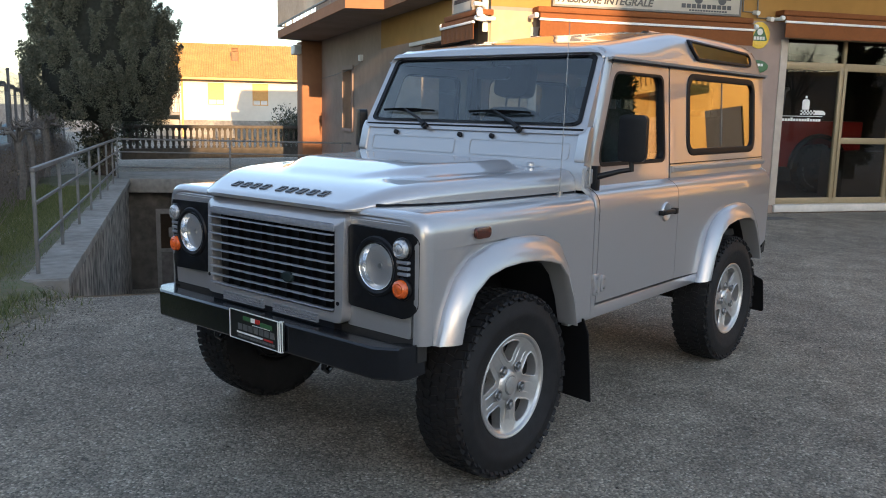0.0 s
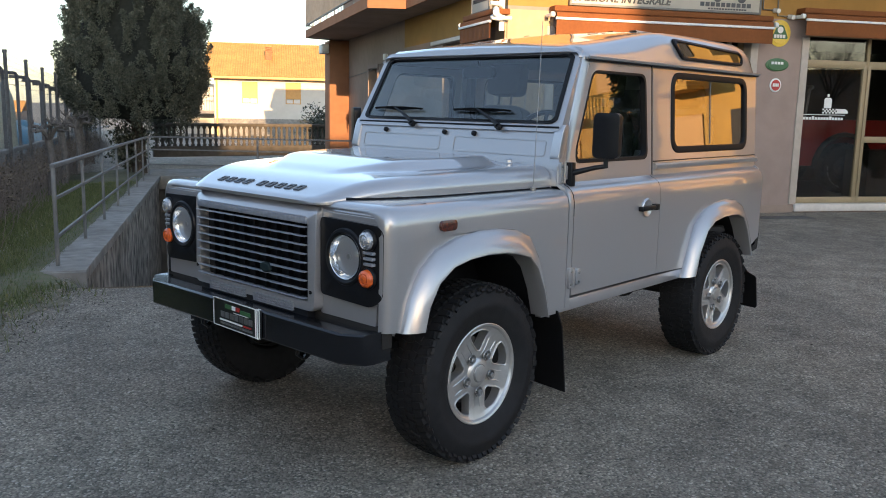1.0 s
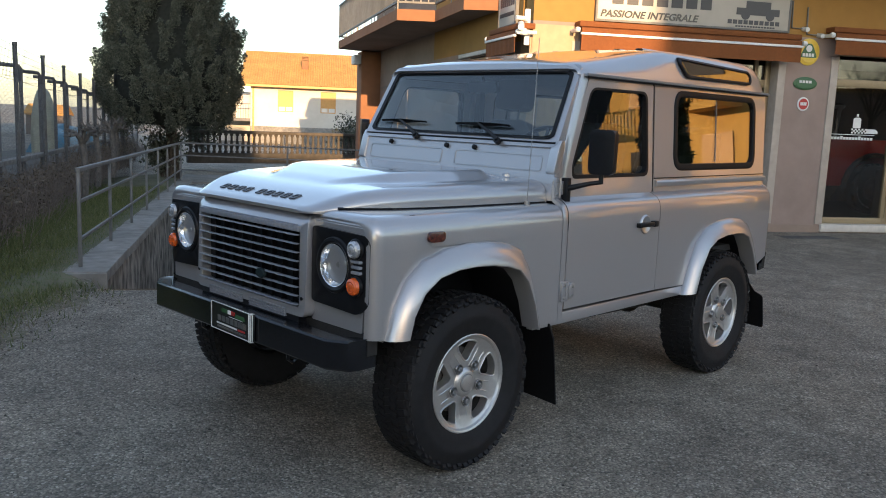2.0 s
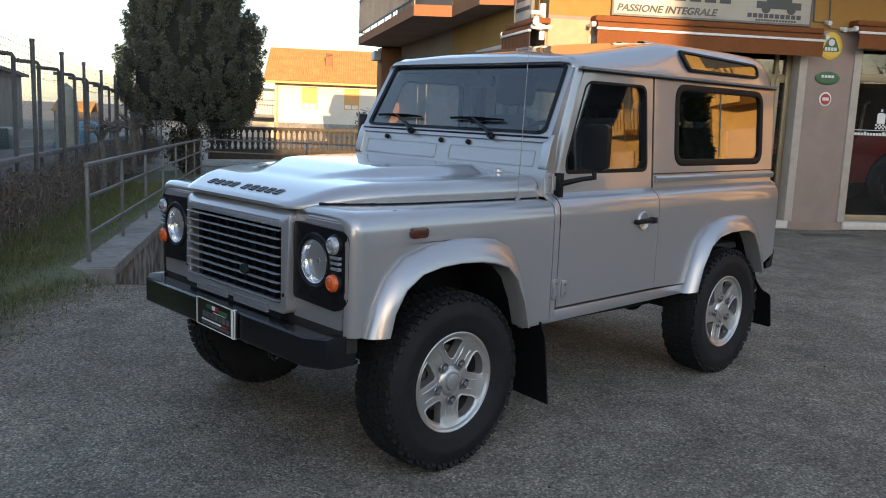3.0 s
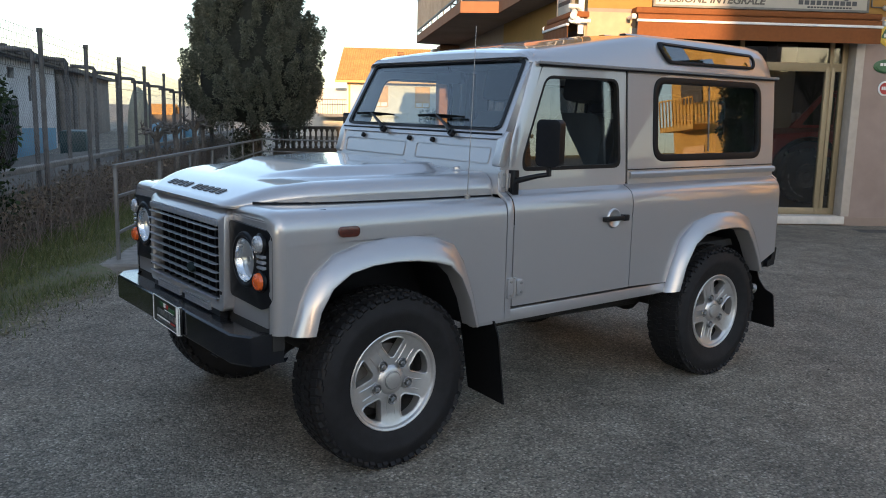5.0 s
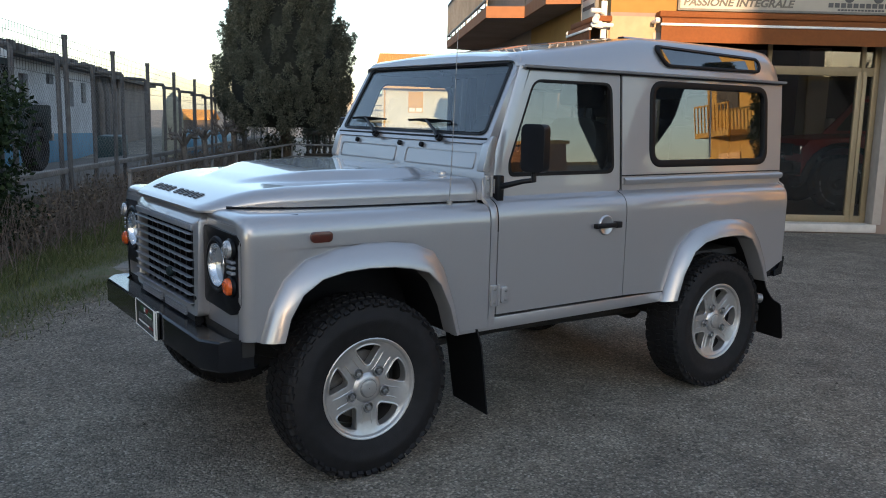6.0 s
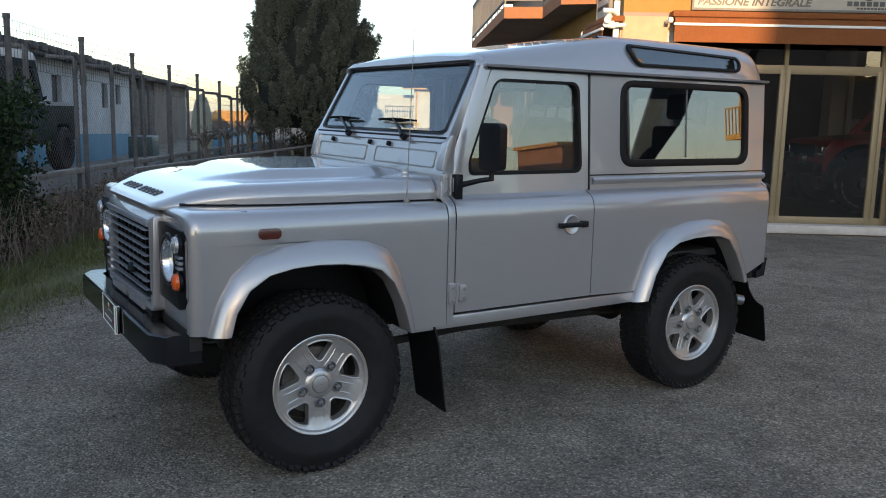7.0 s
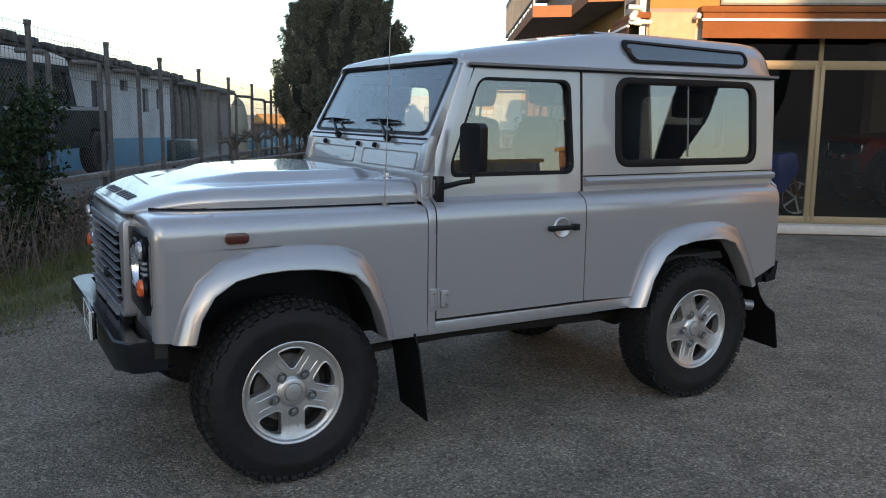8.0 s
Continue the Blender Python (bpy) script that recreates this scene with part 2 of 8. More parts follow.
M_GRAVEL = mat("yard_gravel", (0.15, 0.14, 0.12), 0.95, 0.0, 0.35, 25, 0.6, 60, stain=0.25)
M_SHED = mat("grey_shed_wall", (0.50, 0.515, 0.535), 0.85, 0.0, 0.15, 5, 0.2, 60, stain=0.25)
M_SHED_BOARD = mat("grey_brown_boards", (0.22, 0.19, 0.165), 0.9, 0.0, 0.3, 6, 0.3, 60, stain=0.3)
M_BLUE = mat("blue_band_paint", (0.012, 0.20, 0.36), 0.6, 0.0, 0.18, 10, stain=0.15)
M_TEAL = mat("dark_teal_plastic", (0.010, 0.052, 0.060), 0.5, 0.0, 0.2, 10, stain=0.15)
M_BLUE_TARP = mat("blue_tarpaulin", (0.04, 0.20, 0.30), 0.55, 0.0, 0.25, 6, 0.4, 20, stain=0.2)
M_ROOF_DARK = mat("dark_sheet_roof", (0.06, 0.055, 0.052), 0.8, 0.0, 0.3, 8, 0.2, 40)
M_BALC_BAR = mat("pale_grey_bars", (0.40, 0.37, 0.32), 0.6, 0.0, 0.15, 10, stain=0.2)
M_POLLARD = mat("grey_pruned_bark", (0.15, 0.135, 0.12), 0.95, 0.0, 0.4, 20, 0.5, 60)
M_TILE = mat("terracotta_tiles", (0.64, 0.36, 0.10), 0.9, 0.0, 0.3, 9, 0.3, 60, stain=0.2)
M_BRICK = mat("brown_chimney_brick", (0.34, 0.17, 0.085), 0.9, 0.0, 0.3, 9, 0.3, 60, stain=0.25)
M_HOUSE = mat("cream_house_render", (0.66, 0.63, 0.56), 0.88, 0.0, 0.06, 5, 0.15, 100, stain=0.08)
M_SHUTTER = mat("ochre_roller_shutter", (0.62, 0.36, 0.12), 0.6, 0.0, 0.1, 10)
M_DARK_GREEN = mat("dark_green_paint", (0.016, 0.026, 0.028), 0.6, 0.0, 0.2, 20, spec=0.12)
M_FLAG = mat("black_flag_cloth", (0.016, 0.015, 0.018), 0.85, 0.0, 0.35, 3, 0.2, 80, stain=0.25)
# brown with the dimness of the shop and basement put into the colour
M_SHOP_DARK = mat("shop_brown_dimmed", (0.06, 0.05, 0.042), 0.9, 0.0, 0.2, 4, stain=0.3)
M_SHOP_FLOOR = mat("dark_tiled_floor", (0.12, 0.11, 0.10), 0.35, 0.0, 0.2, 6, stain=0.2)
M_TARP_PALE = mat("pale_green_sheet", (0.36, 0.38, 0.30), 0.6, 0.0, 0.2, 7, 0.3, 25, stain=0.2)
# weathered concrete, darkened in colour to offset the sun on the balusters
M_BALUSTER = mat("weathered_concrete_darkened", (0.12, 0.105, 0.085), 0.92, 0.0, 0.35, 8, 0.3, 70, stain=0.3)
M_PORTAL = mat("dark_mottled_concrete", (0.13, 0.12, 0.105), 0.92, 0.0, 0.5, 5, 0.6, 40, stain=0.4)
M_BLUE_PAINT = mat("blue_motorbike_paint", (0.015, 0.055, 0.38), 0.28, 0.1, 0.1, 30, coat=0.6)
M_GOLD = mat("gold_fork_tube", (0.65, 0.40, 0.10), 0.3, 0.9, 0.1, 30)


# ---------- mesh helpers ----------
def finish(bm, name, material, angle=35, smooth=True):
    bmesh.ops.recalc_face_normals(bm, faces=bm.faces)
    me = bpy.data.meshes.new(name)
    bm.to_mesh(me)
    bm.free()
    me.materials.append(material)
    if smooth:
        me.polygons.foreach_set("use_smooth", [True] * len(me.polygons))
        me.set_sharp_from_angle(angle=radians(angle))
    return me


def part(name, bm, material, parent=None, label="", angle=35, smooth=True):
    """One mesh under a thing, a part or nothing."""
    ob = new(name, finish(bm, name, material, angle, smooth))
    if parent is not None:
        ob.parent = parent
        base = parent
        m = Matrix.Identity(4)
        while base is not None:
            m = Matrix.Translation(base.location) @ m if base.parent is None else m
            base = base.parent
        if parent.parent is None:
            ob.matrix_parent_inverse = m.inverted()
    if label:
        tagged(ob, label)
    return ob


def thing(name, place, label, category, group=""):
    e = new(name)
    e.empty_display_size = 0.2
    e.location = place
    return tagged(e, label, category, group)


def setting(name, bm, material, label="", category="", angle=35, smooth=True):
    return tagged(part(name, bm, material, None, "", angle, smooth), label, category or name.split("_")[0], "", "structure")


def box(bm, x0, x1, y0, y1, z0, z1, m=None):
    r = bmesh.ops.create_cube(bm, size=1)["verts"]
    t = Matrix.Translation(((x0 + x1) / 2, (y0 + y1) / 2, (z0 + z1) / 2)) @ Matrix.Diagonal((abs(x1 - x0), abs(y1 - y0), abs(z1 - z0), 1))
    bmesh.ops.transform(bm, matrix=(m @ t) if m is not None else t, verts=r)
    return r


def bevel(bm, w, seg=2, angle=30):
    edges = [e for e in bm.edges if len(e.link_faces) == 2 and e.calc_face_angle(0) > radians(angle)]
    if edges:
        bmesh.ops.bevel(bm, geom=edges, offset=w, segments=seg, affect="EDGES", profile=0.5, clamp_overlap=True)


AX = {"x": lambda p, q, d: (d, p, q), "y": lambda p, q, d: (p, d, q), "z": lambda p, q, d: (p, q, d)}


def plate(bm, outer, holes, axis, a, b):
    """A flat plate from an outline (and holes) across an axis, from depth a to b."""
    f = AX[axis]
    edges = []
    for loop in (outer, *holes):
        vs = [bm.verts.new(f(p, q, a)) for p, q in loop]
        edges += [bm.edges.new((vs[i], vs[(i + 1) % len(vs)])) for i in range(len(vs))]
    geo = bmesh.ops.triangle_fill(bm, edges=edges, use_beauty=True, use_dissolve=False)["geom"]
    faces = [g for g in geo if isinstance(g, bmesh.types.BMFace)]
    ext = bmesh.ops.extrude_face_region(bm, geom=faces)["geom"]
    vs = [g for g in ext if isinstance(g, bmesh.types.BMVert)]
    off = Vector(f(0, 0, b - a))
    bmesh.ops.translate(bm, vec=off, verts=vs)
    return vs


def loft(bm, rings, closed=False, caps=False):
    """A skin over rows of points."""
    rows = [[bm.verts.new(p) for p in r] for r in rings]
    n = len(rows[0])
    for a, b in zip(rows, rows[1:]):
        for i in range(n if closed else n - 1):
            j = (i + 1) % n
            bm.faces.new((a[i], a[j], b[j], b[i]))
    if caps:
        bm.faces.new(rows[0])
        bm.faces.new(rows[-1])
    return rows


def thicken(bm, d):
    """Gives an open skin a thickness."""
    bmesh.ops.recalc_face_normals(bm, faces=bm.faces)
    bmesh.ops.solidify(bm, geom=list(bm.faces), thickness=d)


def tube(bm, pts, r, n=8, caps=True):
    pts = [Vector(p) for p in pts]
    rr = r if isinstance(r, (list, tuple)) else [r] * len(pts)
    rings, up = [], None
    for i, p in enumerate(pts):
        d = (pts[min(i + 1, len(pts) - 1)] - pts[max(i - 1, 0)]).normalized()
        if up is None:
            up = Vector((0, 0, 1)) if abs(d.z) < 0.9 else Vector((1, 0, 0))
        s = d.cross(up).normalized()
        up = s.cross(d).normalized()
        rings.append([p + (s * math.cos(a) + up * math.sin(a)) * rr[i] for a in [2 * math.pi * k / n for k in range(n)]])
    loft(bm, rings, True, caps)


def lathe(bm, profile, m, n=32, caps=False):
    """Turns (radius, height) points about m's z axis."""
    rings = []
    for r, h in profile:
        rings.append([m @ Vector((r * math.cos(2 * math.pi * k / n), r * math.sin(2 * math.pi * k / n), h)) for k in range(n)])
    loft(bm, rings, True, caps)


def rounded(x0, x1, z0, z1, r, n=5):
    """A rectangle's outline with rounded corners."""
    pts = []
    for cx, cz, a0 in ((x1 - r, z1 - r, 0), (x0 + r, z1 - r, 90), (x0 + r, z0 + r, 180), (x1 - r, z0 + r, 270)):
        for k in range(n + 1):
            a = radians(a0 + 90 * k / n)
            pts.append((cx + r * math.cos(a), cz + r * math.sin(a)))
    return pts


def round_poly(pts, r, n=4):
    """Any outline with its corners cut round."""
    out = []
    m = len(pts)
    for i in range(m):
        p, a, b = Vector(pts[i]), Vector(pts[i - 1]), Vector(pts[(i + 1) % m])
        da, db = (a - p), (b - p)
        k = min(r, da.length * 0.45, db.length * 0.45)
        s, e = p + da.normalized() * k, p + db.normalized() * k
        for j in range(n + 1):
            t = j / n
            q = s * (1 - t) ** 2 + p * 2 * t * (1 - t) + e * t * t
            out.append((q.x, q.y))
    return out


def interp(x, table):
    for (a, va), (b, vb) in zip(table, table[1:]):
        if x <= b:
            t = max(0.0, (x - a) / (b - a))
            return va + (vb - va) * t
    return table[-1][1]


def quads_mesh(name, verts, faces, material, smooth=False):
    me = bpy.data.meshes.new(name)
    me.from_pydata(verts, [], faces)
    me.materials.append(material)
    if smooth:
        me.polygons.foreach_set("use_smooth", [True] * len(me.polygons))
    return new(name, me)


def words(name, text, size, m, material, parent, label="", depth=0.004, squeeze=1.0, shear=0.0, bold=0.0):
    """Raised writing as a mesh; m places its middle, facing m's z."""
    cu = bpy.data.curves.new(name, "FONT")
    cu.body, cu.size, cu.align_x, cu.align_y, cu.extrude = text, size, "CENTER", "CENTER", depth
    cu.shear, cu.offset = shear, bold
    tmp = new(name + "_tmp", cu)
    me = bpy.data.meshes.new_from_object(tmp.evaluated_get(bpy.context.evaluated_depsgraph_get()))
    bpy.data.objects.remove(tmp)
    me.transform(m @ Matrix.Diagonal((squeeze, 1, 1, 1)))
    me.materials.clear()
    me.materials.append(material)
    me.name = name
    ob = new(name, me)
    ob.parent = parent
    if parent is not None and parent.parent is None:
        ob.matrix_parent_inverse = Matrix.Translation(-parent.location)
    if label:
        tagged(ob, label)
    return ob

# ---------- plan: frames of reference ----------
def basis(ox, oy, dx, dy, z=0.0):
    """A local frame: x along (dx, dy), y to its left, z up."""
    k = math.hypot(dx, dy)
    dx, dy = dx / k, dy / k
    return Matrix(((dx, -dy, 0, ox), (dy, dx, 0, oy), (0, 0, 1, z), (0, 0, 0, 1)))


FACADE = basis(7.636 * 0.5635, 7.636 * 0.826, 0.826, -0.5635)      # shop front: x along it, y into the house
SIDE = basis(6.91, 4.53, 0.5, 0.866)                               # side wall: x away from the corner, -y into the house
RAMP = basis(0.52, 4.21, 0.530, 0.848)                             # ramp: x down it, -y across it
FENCE = basis(-0.484, 5.69, 0.497, 0.868)                          # fence: x along it, y beyond it

RAMP[2][0] = -0.018                                                # it falls gently away from the forecourt

# ---------- ground, ramp, yard ----------
PIT_W, PIT_A, PIT_B = 2.95, -0.60, 13.2


def fall(x, y):
    """How far the ground lies below the forecourt."""
    return -0.018 * max(0.0, (x - 0.52) * 0.530 + (y - 4.21) * 0.848)


bm = bmesh.new()
R = 400
near_l, far_l, far_r, near_r = [RAMP @ Vector(p) for p in ((PIT_A, 0.06, 0), (PIT_B, 0.06, 0), (PIT_B, -PIT_W, 0), (PIT_A, -PIT_W, 0))]
near_l.z = near_r.z = 0.0
cl_, dl_, dr_, cr_ = [bm.verts.new(p) for p in (near_l, far_l, far_r, near_r)]
w0, w1, e0, e1, n0, n1 = [bm.verts.new((x, y, 0)) for x, y in ((-R, -R), (-R, 150), (R, -R), (R, 250), (-R, R), (R, R))]
for f in ((w1, cl_, cr_, e1, e0, w0), (cr_, dr_, n1, e1), (dr_, dl_, n0, n1), (dl_, cl_, w1, n0)):
    bm.faces.new(f)
bmesh.ops.triangulate(bm, faces=bm.faces)
ground = setting("ground", bm, M_ASPHALT, "worn grey asphalt forecourt with exposed aggregate", "ground", smooth=False)

bm = bmesh.new()
deep = []
for i in range(13):
    x = PIT_A + (PIT_B + 2.5 - PIT_A) * i / 12
    z = -min(2.6, max(0.0, x - PIT_A) * 0.22)
    deep.append([RAMP @ Vector((x, y, z)) for y in (0.06, -0.8, -1.6, -PIT_W)])
loft(bm, deep)
setting("ramp", bm, M_ASPHALT, "asphalt ramp going down to a basement", "ramp")
bm = bmesh.new()
box(bm, PIT_A - 0.0, PIT_B + 3, -PIT_W - 0.25, -PIT_W, -3.1, -0.012)
bmesh.ops.transform(bm, matrix=RAMP, verts=bm.verts)
setting("wall_ramp_house_side", bm, M_STONE_WALL, "stained concrete retaining wall along the ramp", "wall")
# rail-side retaining wall, with stones standing out of it
bm = bmesh.new()
box(bm, 0.0, PIT_B + 0.4, 0.0, 0.28, -3.1, -0.03)
bmesh.ops.transform(bm, matrix=RAMP, verts=bm.verts)
wall_ramp = setting("wall_ramp", bm, M_STONE_WALL, "pale streaked rubble retaining wall beside the ramp", "wall")
bm = bmesh.new()
for i in range(34):
    for v in box(bm, 13.4 / 34 * i - 0.03, 13.4 / 34 * (i + 1) - 0.03, -0.05, 0.33, -0.05 - 0.004 * random.random(), 0.045 + 0.006 * random.random()):
        v.co.y += random.uniform(-0.004, 0.004)
bevel(bm, 0.006, 1)
bmesh.ops.transform(bm, matrix=RAMP, verts=bm.verts)
setting("wall_coping", bm, M_CONCRETE, "cracked grey concrete coping on the ramp wall", "coping")
# end block of the coping
bm = bmesh.new()
box(bm, -0.06, 0.0, -0.06, 0.34, -0.30, 0.04)
bevel(bm, 0.012, 2)
bmesh.ops.transform(bm, matrix=RAMP, verts=bm.verts)
setting("wall_end", bm, M_CONCRETE, "rough concrete end of the ramp wall", "wall")
# basement portal under the terrace
bm = bmesh.new()
portal = [(-PIT_W, -3.1), (0.0, -3.1), (0.0, -0.25), (-PIT_W, -0.25)]
plate(bm, portal, [[(-2.5, -3.0), (-0.58, -3.0), (-0.58, -0.68), (-2.5, -0.68)]], "x", PIT_B, PIT_B + 0.3)
bmesh.ops.transform(bm, matrix=RAMP, verts=bm.verts)
setting("wall_portal", bm, M_PORTAL, "dark mottled basement portal wall", "wall")
bm = bmesh.new()
plate(bm, [(PIT_B - 0.12, 0.30), (PIT_B - 1.0, -PIT_W - 0.3), (PIT_B + 3.0, -PIT_W - 0.3), (PIT_B + 3.0, 0.30)], [], "z", -0.27, 0.05)
bevel(bm, 0.015, 2)
bmesh.ops.transform(bm, matrix=RAMP, verts=bm.verts)
setting("terrace_slab", bm, M_CONCRETE, "grey concrete terrace slab over the basement portal", "slab")
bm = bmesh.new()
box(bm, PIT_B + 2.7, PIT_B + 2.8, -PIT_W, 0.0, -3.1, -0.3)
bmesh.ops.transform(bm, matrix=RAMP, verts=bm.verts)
setting("wall_basement_back", bm, M_SHOP_DARK, "basement back wall coloured dark for its shade", "wall")
gate = thing("basement_gate", RAMP @ Vector((PIT_B - 0.02, -1.4, -1.75)), "grey steel frame gate in the basement portal", "gate")
for x0, x1, z0, z1 in ((-2.5, -2.42, -2.8, -0.68), (-0.68, -0.58, -2.8, -0.68), (-1.34, -1.27, -2.8, -0.76), (-2.42, -0.68, -0.80, -0.68), (-2.42, -0.68, -1.72, -1.64)):
    bm = bmesh.new()
    box(bm, PIT_B + 0.02, PIT_B + 0.07, x0, x1, z0, z1)
    bmesh.ops.transform(bm, matrix=RAMP, verts=bm.verts)
    part("frame_bar", bm, M_RAIL, gate)
for x0, x1 in ((-1.27, -0.68), (-2.42, -1.34)):
    bm = bmesh.new()
    box(bm, PIT_B + 0.035, PIT_B + 0.055, x0, x1, -2.6, -1.65)
    bmesh.ops.transform(bm, matrix=RAMP, verts=bm.verts)
    part("sheet_panel", bm, M_POST, gate)
bm = bmesh.new()
box(bm, PIT_B + 0.0, PIT_B + 0.08, -1.14, -0.86, -1.36, -1.14)
bevel(bm, 0.01)
bmesh.ops.transform(bm, matrix=RAMP, verts=bm.verts)
tagged(part("meter_box", bm, M_RAIL), "small grey metal meter box on the portal", "box")

# raised yard beyond the fence
def yard_z(s_):
    """The yard's height along the fence."""
    return 0.545 - 0.025 * s_


bm = bmesh.new()
loft(bm, [[(x, 0.12, -1.2), (x, 0.12, yard_z(x)), (x, 3.3, yard_z(x)), (x, 4.6, yard_z(x) - 0.25), (x, 40, yard_z(x) - 0.25)] for x in (-14, 0, 16, 32, 48)])
bmesh.ops.transform(bm, matrix=FENCE, verts=bm.verts)
setting("yard_ground", bm, M_GRAVEL, "raised gravel yard beyond the fence", "ground")
bm = bmesh.new()
box(bm, -12, 30, 0.02, 0.14, 0.735, 0.80)
bevel(bm, 0.008)
bmesh.ops.transform(bm, matrix=FENCE @ Matrix.Rotation(radians(0.55), 4, "Y"), verts=bm.verts)
setting("fence_ledge", bm, M_CONCRETE, "pale concrete ledge along the wire fence", "ledge")

# grass verge between the forecourt, the rail wall and the fence
bm = bmesh.new()
edge = [(-9.0, -1.6), (-5.5, 0.35), (-3.2, 1.2), (-1.6, 1.9), (-0.95, 2.62), (-0.55, 3.16), (-0.05, 3.68), (0.30, 4.02), (0.33, 4.35)]
fine = []
for (xa, ya), (xb, yb) in zip(edge, edge[1:]):
    n = max(2, int(math.hypot(xb - xa, yb - ya) / 0.12))
    for k in range(n):
        t = k / n
        w = noise.noise((xa * 3 + k * 0.37, ya * 2, 1.0)) * 0.20
        fine.append((xa + (xb - xa) * t + w, ya + (yb - ya) * t - w))
far = [RAMP @ Vector(p) for p in ((0.05, 0.31, 0), (13.4, 0.31, 0))]
fen = [FENCE @ Vector(p) for p in ((22, 0.25, 0), (-13, 0.25, 0))]
poly = fine + [(p.x, p.y) for p in far] + [(8.2, 17.4), (10.5, 20.0)] + [(p.x, p.y) for p in fen]
vs = [bm.verts.new((x, y, (0.006 if i < len(fine) else 0.05) + fall(x, y))) for i, (x, y) in enumerate(poly)]
bmesh.ops.triangle_fill(bm, edges=[bm.edges.new((vs[i], vs[(i + 1) % len(vs)])) for i in range(len(vs))], use_beauty=True)
setting("grass_verge", bm, M_GRASS, "mossy winter grass verge beside the forecourt", "verge", smooth=False)

# a strip of trodden soil and moss where the asphalt meets the grass
bm = bmesh.new()
rows = []
for k, (x, y) in enumerate(fine):
    w = 0.24 + 0.45 * noise.noise((k * 0.11, 3.0, 0.0)) + 0.22 * noise.noise((k * 0.43, 7.0, 0.0)) + 0.10 * noise.noise((k * 1.7, 5.0, 0.0))
    w = max(0.10, w) * interp(x, [(-9.0, 1.3), (-1.6, 1.2), (0.0, 0.7), (0.3, 0.35)])
    rows.append([(x - 0.10, y + 0.16, 0.0045), (x + 0.25 * w, y - 0.4 * w, 0.0045), (x + 0.5 * w, y - 0.85 * w, 0.0045)])
loft(bm, rows)
setting("ground_margin", bm, mat("trodden_mossy_soil", (0.225, 0.200, 0.155), 0.95, 0.0, 0.5, 26, 0.9, 90, color2=(0.120, 0.112, 0.066), stain=0.35), "trodden soil and moss along the asphalt", "margin", smooth=False)

# ---------- the shop building ----------
TOP = 6.8


def on(frame_m, bm):
    bmesh.ops.transform(bm, matrix=frame_m, verts=bm.verts)
    return bm


bm = bmesh.new()
outer = [(3.16, 0.0), (18.0, 0.0), (18.0, 2.98), (3.16, 2.98)]
plate(bm, outer, [[(3.86, 0.10), (7.06, 0.10), (7.06, 2.72), (3.86, 2.72)], [(8.04, 0.10), (11.6, 0.10), (11.6, 2.82), (8.04, 2.82)], [(12.4, 0.10), (15.6, 0.10), (15.6, 2.82), (12.4, 2.82)]], "y", 0.0, 0.38)
setting("wall_shop_front", on(FACADE, bm), M_PLASTER, "pinkish beige plastered shop front", "wall")
bm = bmesh.new()
plate(bm, [(3.16, 2.98), (18.0, 2.98), (18.0, TOP), (3.16, TOP)], [[(x, z), (x + 1.2, z), (x + 1.2, z + 1.4), (x, z + 1.4)] for z in (4.3,) for x in (5.2, 8.6, 12.0)], "y", 0.0, 0.38)
setting("wall_upper_front", on(FACADE, bm), M_PLASTER_YELLOW, "ochre plastered upper storeys", "wall")
for k, (x, z) in enumerate([(x, z) for z in (4.3,) for x in (5.2, 8.6, 12.0)]):
    up = thing("window_%d" % (k + 5), FACADE @ Vector((x + 0.6, 0.2, z)), "closed ochre roller shutter in an upper window", "window")
    up["kind"] = "structure"
    bm = bmesh.new()
    for j in range(28):
        box(bm, x, x + 1.2, 0.14, 0.155, z + j * 0.05, z + j * 0.05 + 0.046)
    part("shutter", on(FACADE, bm), M_SHUTTER, up)
    bm = bmesh.new()
    box(bm, x - 0.08, x + 1.28, -0.05, 0.13, z - 0.05, z)
    part("sill", on(FACADE, bm), M_MARBLE, up)
# unseen overhang, added to keep sky light off the upper shop front
bm = bmesh.new()
box(bm, 3.9, 10.8, -1.25, 0.0, 4.03, 4.19)
bevel(bm, 0.01)
setting("balcony_slab", on(FACADE, bm), M_PLASTER_GREY, "unseen concrete slab added over the shop front for shade", "balcony")
bm = bmesh.new()
box(bm, 3.14, 3.84, -0.012, 0.10, 0.0, 2.93)
box(bm, 3.12, 3.16, -0.012, 0.45, 0.0, 2.93)
setting("wall_corner_cladding", on(FACADE, bm), M_TAN, "tan stone cladding on the corner pillar", "cladding")
bm = bmesh.new()
plate(bm, [(0.42, -0.4), (12.1, -0.4), (12.1, 2.72), (0.42, 2.72)], [[(0.75, 0.1), (3.0, 0.1), (3.0, 2.62), (0.75, 2.62)], [(7.95, 1.05), (8.85, 1.05), (8.85, 2.42), (7.95, 2.42)]], "y", 0.0, -0.38)
setting("wall_side", on(SIDE, bm), M_PLASTER_GREY, "grey-brown plastered side wall", "wall")
bm = bmesh.new()
plate(bm, [(0.42, 2.72), (5.6, 2.72), (5.6, TOP), (0.42, TOP)], [], "y", 0.0, -0.38)
setting("wall_upper_side", on(SIDE, bm), M_PLASTER_YELLOW, "ochre plastered upper side wall", "wall")
bm = bmesh.new()
plate(bm, [(5.6, 2.72), (12.1, 2.72), (12.1, 4.6), (5.6, 4.6)], [], "y", 0.0, -0.38)
